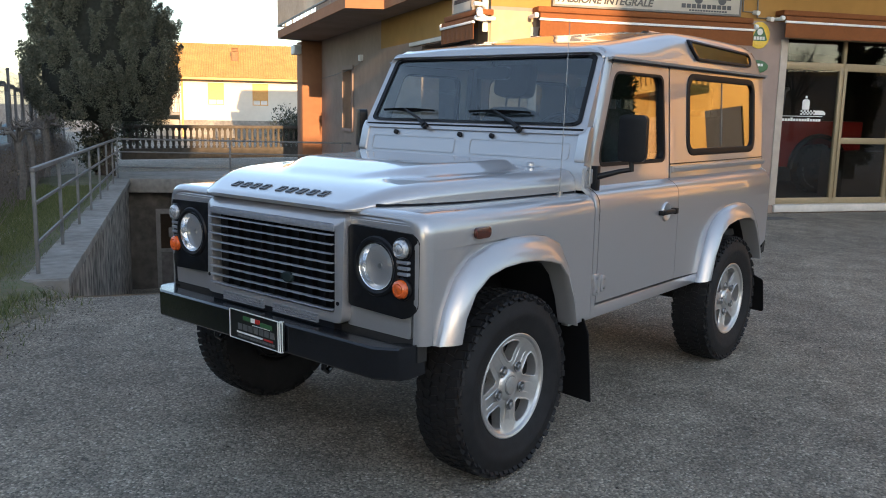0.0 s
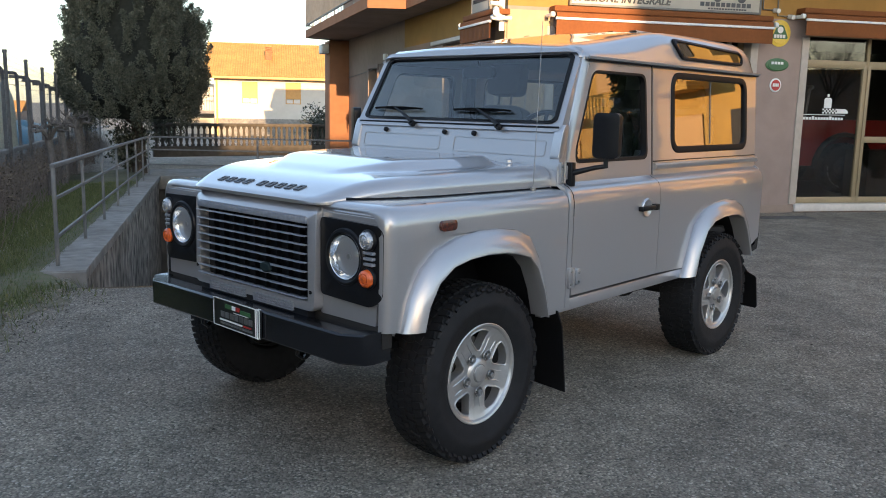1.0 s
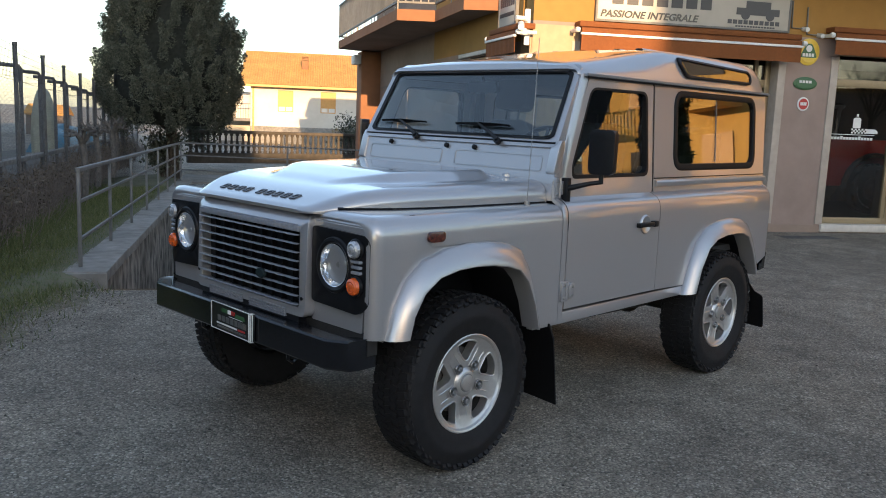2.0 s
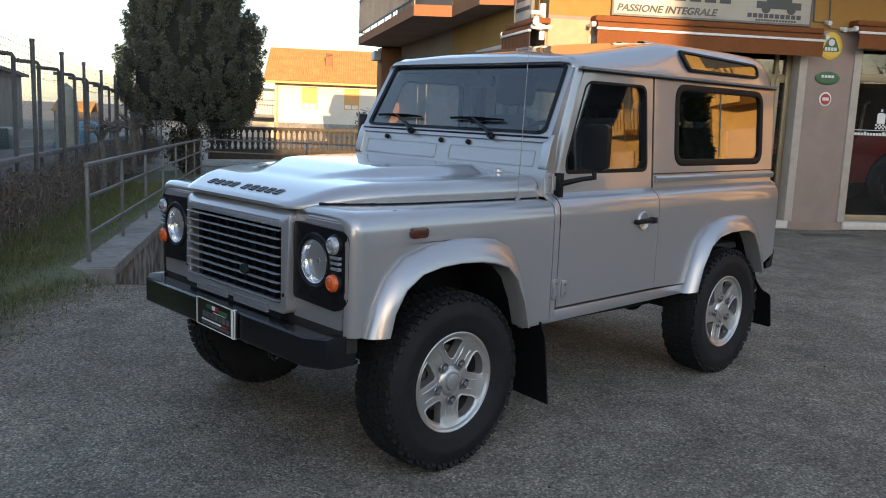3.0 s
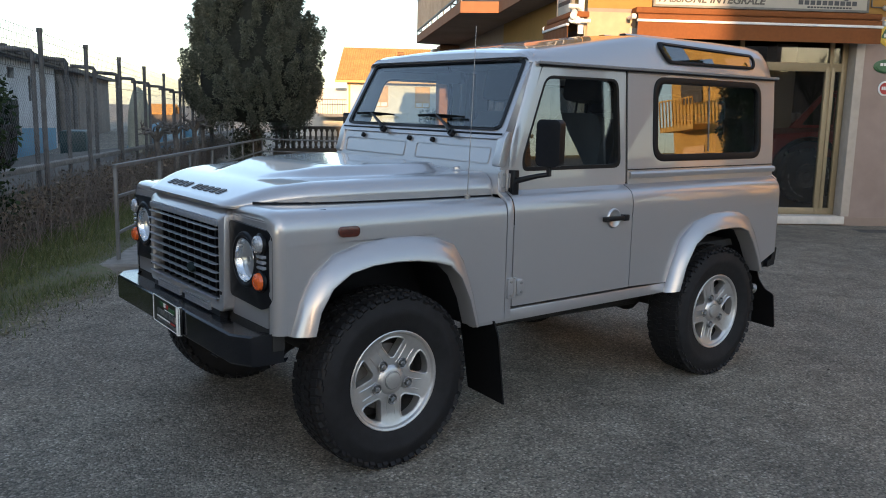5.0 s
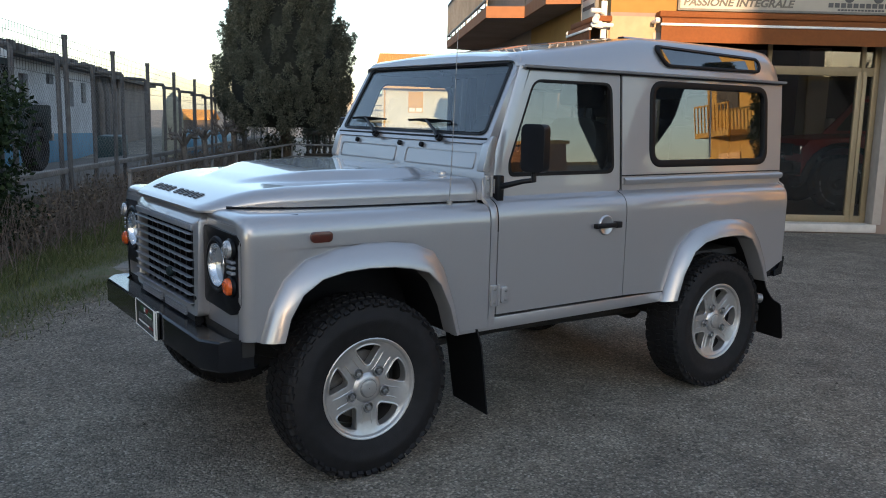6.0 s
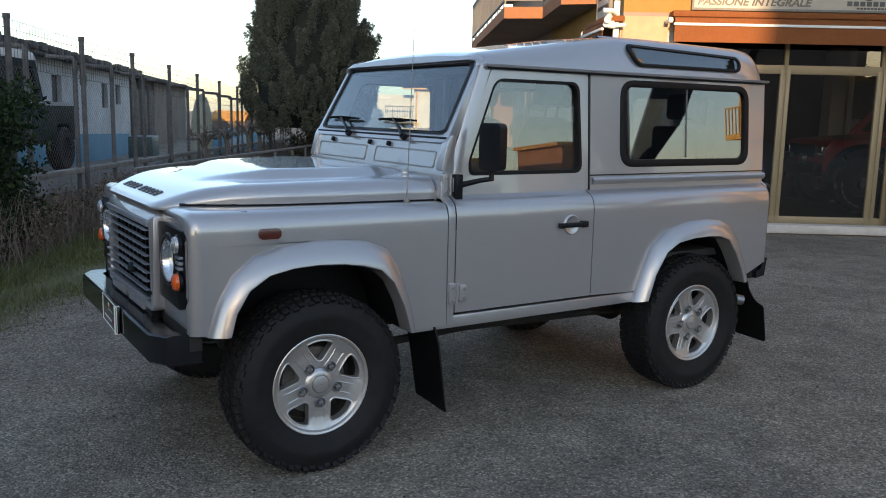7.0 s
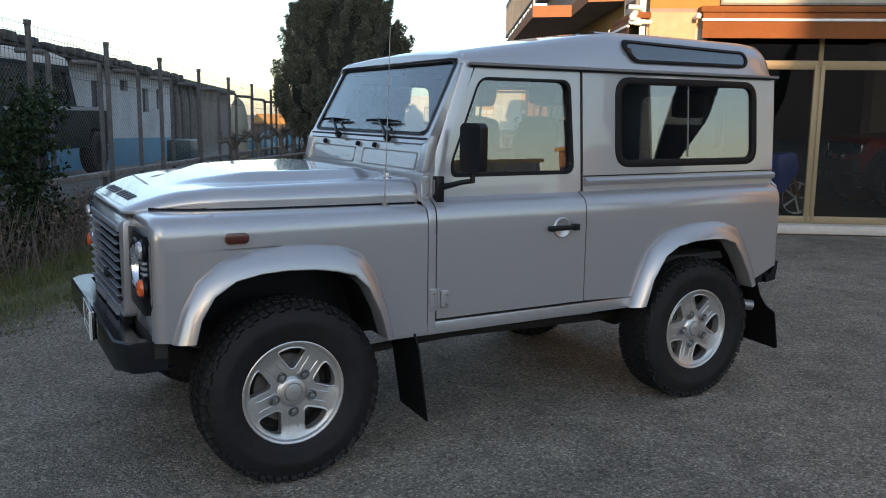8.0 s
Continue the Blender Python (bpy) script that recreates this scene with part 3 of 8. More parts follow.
setting("wall_upper_side_far", on(SIDE, bm), M_PLASTER_GREY, "grey-brown plastered upper side wall", "wall")
bm = bmesh.new()
box(bm, 11.35, 12.1, -0.01, 0.52, -0.4, 3.24)
bevel(bm, 0.01)
setting("wall_pilaster", on(SIDE, bm), M_ORANGE_PLASTER, "orange plastered pilaster under the balcony", "pilaster")
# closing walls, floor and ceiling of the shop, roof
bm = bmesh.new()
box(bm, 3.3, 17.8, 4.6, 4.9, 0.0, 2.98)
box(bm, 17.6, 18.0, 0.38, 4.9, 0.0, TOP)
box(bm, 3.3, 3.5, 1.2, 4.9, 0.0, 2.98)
setting("wall_shop_back", on(FACADE, bm), M_SHOP_DARK, "brownish shop back wall darkened for the dim room", "wall")
bm = bmesh.new()
box(bm, 3.3, 17.8, 0.05, 4.8, 0.02, 0.11)
setting("floor_shop", on(FACADE, bm), M_SHOP_FLOOR, "dim tiled shop floor", "floor")
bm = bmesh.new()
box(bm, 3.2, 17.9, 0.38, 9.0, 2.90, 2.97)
setting("ceiling_shop", on(FACADE, bm), M_SHOP_DARK, "shop ceiling darkened for the dim room", "ceiling")
bm = bmesh.new()
plate(bm, [(2.9, -0.5), (18.5, -0.5), (18.5, 5.2), (2.9, 5.2)], [], "z", TOP, TOP + 0.25)
setting("roof_shop", on(FACADE, bm), M_CONCRETE, "flat concrete roof edge", "roof")
bm = bmesh.new()
box(bm, 3.16, 18.0, 4.9, 5.15, 2.9, TOP)
setting("wall_upper_back", on(FACADE, bm), M_PLASTER_YELLOW, "plain ochre back wall of the upper storeys", "wall")
bm = bmesh.new()
plate(bm, [(5.2, 0.3), (12.4, 0.3), (12.4, -9.0), (5.2, -9.0)], [], "z", 4.6, 4.8)
setting("roof_rear_wing", on(SIDE, bm), M_CONCRETE, "flat concrete roof of the rear wing", "roof")
# plinth, thresholds and pale stone jambs
bm = bmesh.new()
box(bm, 7.06, 8.04, -0.015, 0.0, 0.0, 0.12)
box(bm, 11.6, 12.4, -0.015, 0.0, 0.0, 0.12)
setting("trim_plinth", on(FACADE, bm), M_PLASTER_GREY, "low brownish plinth", "trim")
for i, (x0, x1) in enumerate(((3.86, 7.06), (8.04, 11.6), (12.4, 15.6))):
    bm = bmesh.new()
    box(bm, x0 - 0.02, x1 + 0.03, -0.06, 0.36, 0.02, 0.135)
    bevel(bm, 0.006)
    setting("sill_%d" % (i + 1), on(FACADE, bm), M_MARBLE, "pale stone threshold of a shop window", "sill")
    bm = bmesh.new()
    box(bm, x1 - 0.015, x1 + 0.11, -0.022, 0.36, 0.135, 2.72)
    box(bm, x0 - 0.11, x0 + 0.015, -0.022, 0.36, 0.135, 2.72)
    bevel(bm, 0.004)
    setting("trim_jamb_%d" % (i + 1), on(FACADE, bm), M_JAMB, "pale stone jambs of a shop window", "trim")


def shop_window(name, x0, x1, mulls, z0, zt, z1, rec, low_bar=None):
    """Champagne aluminium glazing: frame bars and panes set back in its opening."""
    w = thing(name, FACADE @ Vector(((x0 + x1) / 2, rec, z0)), "champagne aluminium shop glazing with large dark panes", "window")
    w["kind"] = "structure"
    f = 0.055
    bars = [(x0, x0 + f * 1.5, z0, z1), (x1 - f * 1.5, x1, z0, z1), (x0, x1, z0, z0 + 0.10), (x0, x1, z1 - f, z1), (x0, x1, zt - 0.06, zt + 0.06)]
    bars += [(m - 0.07, m - 0.012, z0, zt) for m in mulls] + [(m + 0.012, m + 0.07, z0, zt) for m in mulls] + [(m - 0.012, m + 0.012, z0, zt) for m in mulls]
    bars += [(m - 0.03, m + 0.03, zt, z1) for m in mulls]
    if low_bar:
        bars.append((low_bar[0], low_bar[1], low_bar[2], low_bar[2] + 0.10))
    for k, (a, b, c, d) in enumerate(bars):
        bm = bmesh.new()
        thin = abs((b - a) - 0.024) < 1e-6
        box(bm, a, b, rec + (0.012 if thin else (0.0 if b - a > 0.3 else -0.003)), rec + 0.06, c, d)
        if not thin:
            bevel(bm, 0.006)
        part("frame_bar", on(FACADE, bm), M_BRONZE, w)
    xs = [x0] + list(mulls) + [x1]
    for a, b in zip(xs, xs[1:]):
        for c, d in ((z0 + 0.1, zt - 0.06), (zt + 0.06, z1 - f)):
            bm = bmesh.new()
            box(bm, a + 0.02, b - 0.02, rec + 0.028, rec + 0.034, c, d)
            p = part("pane", on(FACADE, bm), M_GLASS_SHOP, w, smooth=False)
            p.visible_shadow = False
    return w


shop_window("window_1", 3.88, 7.04, (5.47, 6.80), 0.135, 2.27, 2.70, 0.18)
shop_window("window_2", 8.06, 11.58, (9.24, 10.30), 0.135, 2.34, 2.80, 0.10, (9.3, 10.24, 1.115))
shop_window("window_3", 12.42, 15.58, (13.5, 14.5), 0.135, 2.34, 2.80, 0.10)

# side wall: window recess, doorway
bm = bmesh.new()
box(bm, 7.88, 8.92, -0.30, 0.045, 0.99, 1.05)
plate(bm, [(7.87, 1.05), (8.93, 1.05), (8.93, 2.50), (7.87, 2.50)], [[(7.95, 1.06), (8.85, 1.06), (8.85, 2.42), (7.95, 2.42)]], "y", 0.004, 0.03)
setting("trim_side_window", on(SIDE, bm), M_PLASTER, "plain plaster surround of the side window", "trim")
sw = thing("window_4", SIDE @ Vector((8.4, -0.2, 1.05)), "half-lowered ochre roller shutter in a side window", "window")
sw["kind"] = "structure"
bm = bmesh.new()
for k in range(24):
    box(bm, 7.95, 8.85, -0.235, -0.22, 1.05 + k * 0.048, 1.094 + k * 0.048)
part("shutter", on(SIDE, bm), M_SHUTTER, sw)
# opaque dark sheet in place of the unlit room behind the shutter
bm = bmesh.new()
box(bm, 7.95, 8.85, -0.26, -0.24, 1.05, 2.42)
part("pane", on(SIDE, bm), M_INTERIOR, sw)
# doorway closed by a dark sheet that stands for the shade inside
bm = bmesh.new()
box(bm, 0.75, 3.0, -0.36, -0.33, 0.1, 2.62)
setting("door_1", on(SIDE, bm), M_INTERIOR, "side doorway under the awning, a dark sheet for the unlit room", "door")


# ---- balcony along the side wall ----
def balcony(pts, z, solid):
    """A cantilevered slab with a narrow orange band; bar railings, and a solid parapet on some edges."""
    b = thing("balcony", SIDE @ Vector((6, 0.5, z)), "long cantilevered concrete balcony with orange band and bar railing", "balcony")
    bm = bmesh.new()
    plate(bm, pts, [], "z", z, z + 0.17)
    part("slab", on(SIDE, bm), M_PLASTER_GREY, b, "grey-brown soffit slab")
    for i, ((xa, ya), (xb, yb)) in enumerate(zip(pts, pts[1:])):
        d = Vector((xb - xa, yb - ya, 0)).normalized()
        mm = SIDE @ basis(xa, ya, d.x, d.y)
        ln = math.hypot(xb - xa, yb - ya)
        bm = bmesh.new()
        box(bm, -0.01, ln + 0.01, -0.015, 0.012, z - 0.012, z + (0.95 if i in solid else 0.185), mm)
        part("parapet" if i in solid else "edge_band", bm, M_ORANGE_PLASTER, b, "orange plastered band")
        if i in solid:
            continue
        for zz in (z + 0.29, z + 1.08):
            bm = bmesh.new()
            box(bm, 0, ln, -0.02, 0.02, zz, zz + 0.035, mm)
            part("rail", bm, M_RAIL, b)
        n = int(ln / 0.115)
        for k in range(n + 1):
            x = ln * k / max(1, n)
            bm = bmesh.new()
            box(bm, x - 0.009, x + 0.009, -0.009, 0.009, z + (0.185 if k % 9 == 0 else 0.30), z + 1.09, mm)
            part("bar", bm, M_BALC_BAR, b, smooth=False)
    return b


balcony([(11.9, 0.0), (11.3, 1.15), (3.72, 1.18), (3.55, 0.52), (1.62, 0.55), (1.42, 0.0)], 3.27, ())
bm = bmesh.new()
box(bm, 11.36, 11.9, 0.53, 0.72, 2.90, 3.14)
bevel(bm, 0.02)
tagged(part("vent_unit", on(SIDE, bm), M_WHITE), "white vent unit under the balcony", "vent")
bm = bmesh.new()
box(bm, 7.0, 7.16, 0.0, 0.08, 2.55, 2.68)
bevel(bm, 0.01)
tagged(part("junction_box", on(SIDE, bm), M_WHITE), "small white junction box on the side wall", "box")
bm = bmesh.new()
tube(bm, [SIDE @ Vector(p) for p in ((7.1, 0.01, 2.55), (8.0, 0.012, 2.42), (9.6, 0.012, 2.34), (11.3, 0.012, 2.28))], 0.008, 5)
tagged(part("wall_cable", bm, M_RAIL), "thin grey cable sagging along the wall", "cable")


# ---- awnings ----
def awning(frame_m, x0, x1, z, out, label, drop=0.20):
    return thing("awning", frame_m @ Vector(((x0 + x1) / 2, -out / 2, z - drop)), label, "awning")


def awning_parts(a, fm, x0, x1, z, out, sgn, drop=0.21):
    """sgn: which way local y leaves the wall."""
    y0, y1 = 0.0, sgn * out
    bm = bmesh.new()
    box(bm, x0, x1, y0, y1 * 0.85, z + 0.12, z + 0.20)
    bevel(bm, 0.015)
    part("cassette", on(fm, bm), M_AWNING, a)
    bm = bmesh.new()
    rows = []
    n = 26
    for k in range(n + 1):
        x = x0 + 0.02 + (x1 - x0 - 0.04) * k / n
        w = 0.006 * math.sin(k * 1.7) * sgn
        rows.append([(x, y1 * 0.3, z + 0.16), (x, y1 * 0.97, z + 0.10), (x, y1 + w * 0.3, z + 0.015), (x, y1 * 0.99 + w, z - 0.06), (x, y1 * 0.98 + w * 1.6, z - drop)])
    loft(bm, rows)
    thicken(bm, 0.006)
    part("cloth", on(fm, bm), M_AWNING, a, "rust-brown cloth valance")
    bm = bmesh.new()
    box(bm, x0 + 0.005, x1 - 0.005, y1 - 0.02 * sgn, y1 + 0.022 * sgn, z + 0.0, z + 0.036)
    bevel(bm, 0.008)
    part("front_bar", on(fm, bm), M_WHITE, a, "white front bar")
    for x in (x0 - 0.035, x1 + 0.035):
        bm = bmesh.new()
        tube(bm, [(x, y0, z + 0.07), (x, y1 * 0.95, z + 0.06)], 0.028, 10)
        lathe(bm, [(0.001, -0.03), (0.035, -0.028), (0.04, 0.0), (0.035, 0.028), (0.001, 0.03)], Matrix.Translation((x, y1 * 0.9, z + 0.07)) @ Matrix.Rotation(radians(90), 4, "Y"), 14)
        part("end_bracket", on(fm, bm), M_WHITE, a)


a = awning(FACADE, 3.78, 7.26, 2.79, 0.26, "retracted rust-brown awning with white front bar over the shop window")
awning_parts(a, FACADE, 3.78, 7.26, 2.79, 0.26, -1)
a = awning(FACADE, 7.78, 11.9, 2.94, 0.26, "retracted rust-brown awning with white front bar over the shop window")
awning_parts(a, FACADE, 7.78, 11.9, 2.94, 0.26, -1)
a = awning(SIDE, -0.12, 1.22, 2.72, 0.30, "short rust-brown awning over the side doorway")
awning_parts(a, SIDE, -0.12, 1.22, 2.72, 0.30, 1)
bm = bmesh.new()
box(bm, 1.3, 3.6, 0.002, 0.05, 2.635, 2.70)
bevel(bm, 0.006)
setting("trim_lintel", on(SIDE, bm), M_MARBLE, "pale lintel strip over the side doorway", "trim")


# ---- signs ----
def banner(fm, x0, x1, z0, z1, sgn, label):
    b = thing("sign_board", fm @ Vector(((x0 + x1) / 2, 0, z0)), label, "sign")
    bm = bmesh.new()
    box(bm, x0, x1, 0.005 * sgn, 0.05 * sgn, z0, z1)
    bevel(bm, 0.004)
    part("panel", on(fm, bm), M_SIGN, b)
    bm = bmesh.new()
    plate(bm, [(x0 - 0.02, z0 - 0.02), (x1 + 0.02, z0 - 0.02), (x1 + 0.02, z1 + 0.02), (x0 - 0.02, z1 + 0.02)], [[(x0 + 0.01, z0 + 0.01), (x1 - 0.01, z0 + 0.01), (x1 - 0.01, z1 - 0.01), (x0 + 0.01, z1 - 0.01)]], "y", 0.004 * sgn, 0.058 * sgn)
    part("edge_frame", on(fm, bm), M_RAIL, b)
    return b


def bars(fm, b, x0, x1, z0, z1, n, y, material):
    for k in range(n):
        bm = bmesh.new()
        a0 = x0 + (x1 - x0) * k / n
        box(bm, a0, a0 + (x1 - x0) / n * 0.76, y, y + (0.004 if y > 0 else -0.004), z0, z1)
        part("printed_bar", on(fm, bm), material, b)


sb = banner(FACADE, 4.08, 7.12, 3.04, 3.62, -1, "white shop sign board with dark lettering above the awning")
to_wall = FACADE @ Matrix.Translation((4.88, -0.053, 3.13)) @ Matrix.Rotation(radians(90), 4, "X")
words("lettering", "PASSIONE INTEGRALE", 0.135, to_wall, M_PLATE_BLACK, sb, "dark slanted lettering", 0.003, 1.13, 0.25, 0.004)
bars(FACADE, sb, 6.12, 6.98, 3.105, 3.165, 10, -0.051, M_LETTER)
bars(FACADE, sb, 6.25, 6.90, 3.062, 3.085, 14, -0.051, M_LETTER)
bars(FACADE, sb, 4.3, 5.9, 3.27, 3.52, 7, -0.051, M_LETTER)
bm = bmesh.new()
box(bm, 6.25, 6.95, -0.056, -0.051, 3.24, 3.34)
box(bm, 6.40, 6.80, -0.056, -0.051, 3.34, 3.44)
for cx in (6.4, 6.8):
    lathe(bm, [(0.001, 0.006), (0.07, 0.006), (0.07, 0.0)], Matrix.Translation((cx, -0.051, 3.24)) @ Matrix.Rotation(radians(90), 4, "X"), 18)
part("printed_shape", on(FACADE, bm), M_LETTER, sb)
sb2 = banner(SIDE, 0.62, 1.38, 2.98, 3.5, 1, "white sign board with dark print on the side wall")
bars(SIDE, sb2, 0.68, 1.32, 3.27, 3.40, 7, 0.051, M_LETTER)
bars(SIDE, sb2, 0.68, 1.32, 3.12, 3.18, 14, 0.051, M_LETTER)


def wall_badge(x, z, rx, rz, material, inner, label, bar):
    b = thing("wall_badge", FACADE @ Vector((x, 0, z)), label, "sign", "badges on the shop pillar")
    m = Matrix.Translation((x, -0.004, z)) @ Matrix.Rotation(radians(90), 4, "X") @ Matrix.Diagonal((rx, rz, 1, 1))
    bm = bmesh.new()
    lathe(bm, [(0.001, 0.014), (0.94, 0.014), (1.0, 0.010), (1.0, 0.0)], m, 36)
    part("disc", on(FACADE, bm), material, b)
    bm = bmesh.new()
    lathe(bm, [(0.001, 0.0185), (0.78, 0.0185), (0.79, 0.014)], m, 36)
    part("inner_disc", on(FACADE, bm), inner, b)
    n = 4
    for k in range(n):
        bm = bmesh.new()
        w = rx * 1.1 / n
        box(bm, x - rx * 0.55 + k * w, x - rx * 0.55 + k * w + w * 0.75, -0.028, -0.022, z + bar[0] * rz, z + bar[1] * rz)
        part("raised_bar", on(FACADE, bm), bar[2], b)
    return b


wb = wall_badge(7.52, 2.765, 0.185, 0.20, M_YELLOW, M_YELLOW, "round yellow enamel badge with green three-cornered shield", (-0.35, -0.1, M_WHITE))
bm = bmesh.new()
tri = round_poly([(7.52 - 0.15, 2.68), (7.52 + 0.15, 2.68), (7.52 + 0.05, 2.89), (7.52 - 0.05, 2.89)], 0.05, 4)
plate(bm, tri, [], "y", -0.018, -0.0235)
part("shield", on(FACADE, bm), M_GREEN, wb)
bm = bmesh.new()
lathe(bm, [(0.001, 0.004), (0.05, 0.004), (0.05, 0.0)], Matrix.Translation((7.52, -0.0235, 2.815)) @ Matrix.Rotation(radians(90), 4, "X"), 20)
part("roundel", on(FACADE, bm), M_WHITE, wb)
wall_badge(7.52, 2.295, 0.20, 0.098, M_GREEN, M_GREEN, "oval green enamel badge with pale raised bars", (0.05, 0.45, M_WHITE))
wall_badge(7.52, 1.985, 0.098, 0.105, M_WHITE, M_RED, "small round red badge with white rim", (-0.2, 0.25, M_WHITE))

# security camera on the corner, floodlights, conduit
cam_ob = thing("security_camera", FACADE @ Vector((3.0, -0.15, 2.95)), "white bullet security camera on a wall bracket", "camera")
bm = bmesh.new()
box(bm, 3.02, 3.10, -0.06, -0.014, 2.62, 3.12)
bevel(bm, 0.01)
part("cable_duct", on(FACADE, bm), M_WHITE, cam_ob)
bm = bmesh.new()
tube(bm, [(3.06, -0.04, 2.95), (2.98, -0.14, 2.98), (2.86, -0.16, 2.98)], 0.03, 8)
part("bracket", on(FACADE, bm), M_WHITE, cam_ob)
bm = bmesh.new()
tube(bm, [(2.95, -0.12, 2.90), (2.90, -0.30, 2.84)], 0.045, 12)
lathe(bm, [(0.02, 0.0), (0.055, 0.01), (0.06, 0.07), (0.03, 0.1)], Matrix.Translation((2.98, -0.16, 2.74)), 14)
part("housing", on(FACADE, bm), M_WHITE, cam_ob)
for x, z in ((7.40, 3.10), (7.66, 3.02)):
    lampw = thing("wall_fitting", FACADE @ Vector((x, -0.05, z)), "small white wall fitting with cable on the shop front", "fitting", "wall fittings")
    bm = bmesh.new()
    tube(bm, [(x, 0.0, z), (x, -0.12, z - 0.02)], 0.035, 10)
    bevel(bm, 0.004)
    part("body", on(FACADE, bm), M_WHITE, lampw)
    bm = bmesh.new()
    tube(bm, [(x, -0.02, z), (x - 0.2, -0.015, z + 0.005), (x - 0.22, -0.015, z + 0.4)], 0.012, 6)
    part("conduit", on(FACADE, bm), M_RAIL, lampw)

# ---------- the off-road car ----------
# front axle at x = 0, middle at y = 0, tyres on z = 0; the nose points to -x
HUB_Z, WB = 0.392, 2.36
car = thing("off_road_car", (1.2, 0, 0), "silver short-wheelbase boxy off-road car with black bumper and alloy wheels", "car")

# outline of the wheel arches in side view
ARCH_F_OUT = [(-0.492, 0.662), (-0.450, 0.792), (-0.388, 0.900), (-0.293, 0.975), (-0.170, 1.011), (-0.030, 1.024), (0.10, 1.022), (0.222, 1.008), (0.318, 0.972), (0.376, 0.893), (0.434, 0.735), (0.474, 0.578)]
ARCH_F_IN = [(-0.408, 0.665), (-0.385, 0.756), (-0.330, 0.845), (-0.245, 0.900), (-0.140, 0.921), (-0.03, 0.926), (0.085, 0.920), (0.175, 0.906), (0.262, 0.882), (0.326, 0.822), (0.382, 0.710), (0.420, 0.582)]
ARCH_R_OUT = [(1.862, 0.565), (1.924, 0.727), (1.994, 0.868), (2.111, 0.952), (2.275, 0.990), (2.42, 0.998), (2.53, 0.990), (2.632, 0.955), (2.705, 0.872), (2.775, 0.74), (2.825, 0.615)]
ARCH_R_IN = [(1.935, 0.575), (1.982, 0.715), (2.062, 0.835), (2.150, 0.882), (2.275, 0.900), (2.40, 0.903), (2.49, 0.898), (2.572, 0.872), (2.640, 0.79), (2.700, 0.69), (2.738, 0.605)]


def half_y(z):
    """Half the body's width by height."""
    return interp(z, [(0.5, 0.828), (0.7, 0.832), (1.075, 0.832), (1.10, 0.8305), (1.13, 0.824), (1.152, 0.811), (1.168, 0.790), (1.178, 0.768), (1.185, 0.758), (1.25, 0.752), (1.80, 0.716)])


SHOULDER = [1.02, 1.075, 1.10, 1.115, 1.13, 1.142, 1.152, 1.160, 1.168, 1.174, 1.178, 1.185]


def side_skin(bm, s, outline, holes=(), d=0.012):
    """A plate in side view, bent to the body's upper side."""
    plate(bm, outline, holes, "y", 0, d)
    for v in bm.verts:
        v.co.y = s * (half_y(v.co.z) - v.co.y)




def wing(s):
    """A front wing: flank, rounded shoulder, nose corner and top."""
    bm = bmesh.new()
    prof = [(0.832, 1.02), (0.832, 1.072), (0.830, 1.096), (0.823, 1.120), (0.811, 1.138), (0.793, 1.150), (0.768, 1.1565), (0.72, 1.159), (0.45, 1.159)]
    low = [(0.830, 0.665), (0.832, 0.75), (0.832, 0.85), (0.832, 0.95)]
    r = 0.052
    nose = []
    for k in range(7):
        a = radians(90 * k / 6)
        x = -0.555 + r * (1 - math.cos(a))
        ins = r * (1 - math.sin(a))
        ring = []
        for y, z in low + prof:
            zz = z - ins * 0.55 * max(0, min(1, (z - 1.0) / 0.12))
            ring.append((x, s * (y - ins if y > 0.6 else y), zz))
        nose.append(ring)
    loft(bm, nose)
    rings = [[(x, s * y, z) for y, z in prof] for x in (-0.503, -0.3, 0.0, 0.3, 0.648)]
    loft(bm, rings)
    out = [(-0.503, 1.02), (-0.503, 0.665)] + [p for p in ARCH_F_OUT if p[0] > -0.498] + [(0.648, 0.575), (0.648, 1.02)]
    tmp = bmesh.new()
    plate(tmp, out, [], "y", 0.832, 0.826)
    for v in tmp.verts:
        v.co.y *= s
    me = bpy.data.meshes.new("tmp")
    tmp.to_mesh(me)
    tmp.free()
    bm.from_mesh(me)
    bpy.data.meshes.remove(me)
    bmesh.ops.remove_doubles(bm, verts=bm.verts, dist=0.0015)
    w = part("front_wing", bm, M_SILVER, car, angle=50)
    # panel seam down the nose corner
    bm = bmesh.new()
    tube(bm, [(-0.549, s * 0.775, 0.68), (-0.549, s * 0.775, 1.06), (-0.535, s * 0.77, 1.11), (-0.49, s * 0.765, 1.147), (-0.3, s * 0.78, 1.153)], 0.0022, 5)
    part("seam", bm, M_BLACK_PLASTIC, w)
    # side marker lamp
    bm = bmesh.new()
    plate(bm, rounded(-0.272, -0.176, 1.043, 1.087, 0.018), [], "y", 0.828, 0.846)
    bevel(bm, 0.004)
    for v in bm.verts:
        v.co.y *= s
    part("side_marker", bm, M_AMBER_DARK, w, "dull amber side marker lamp")
    # strip behind the wing, up over the shoulder to the scuttle
    bm = bmesh.new()
    zs = [0.575, 0.8, 1.02] + SHOULDER[1:] + [1.25]
    loft(bm, [[(x, s * (half_y(z) + d), z) for z in zs] for x, d in ((0.651, -0.03), (0.653, 0.001), (0.656, 0.002), (0.688, 0.002), (0.691, 0.001), (0.693, -0.03))])
    part("wing_end_strip", bm, M_SILVER, car, angle=50)
    return w


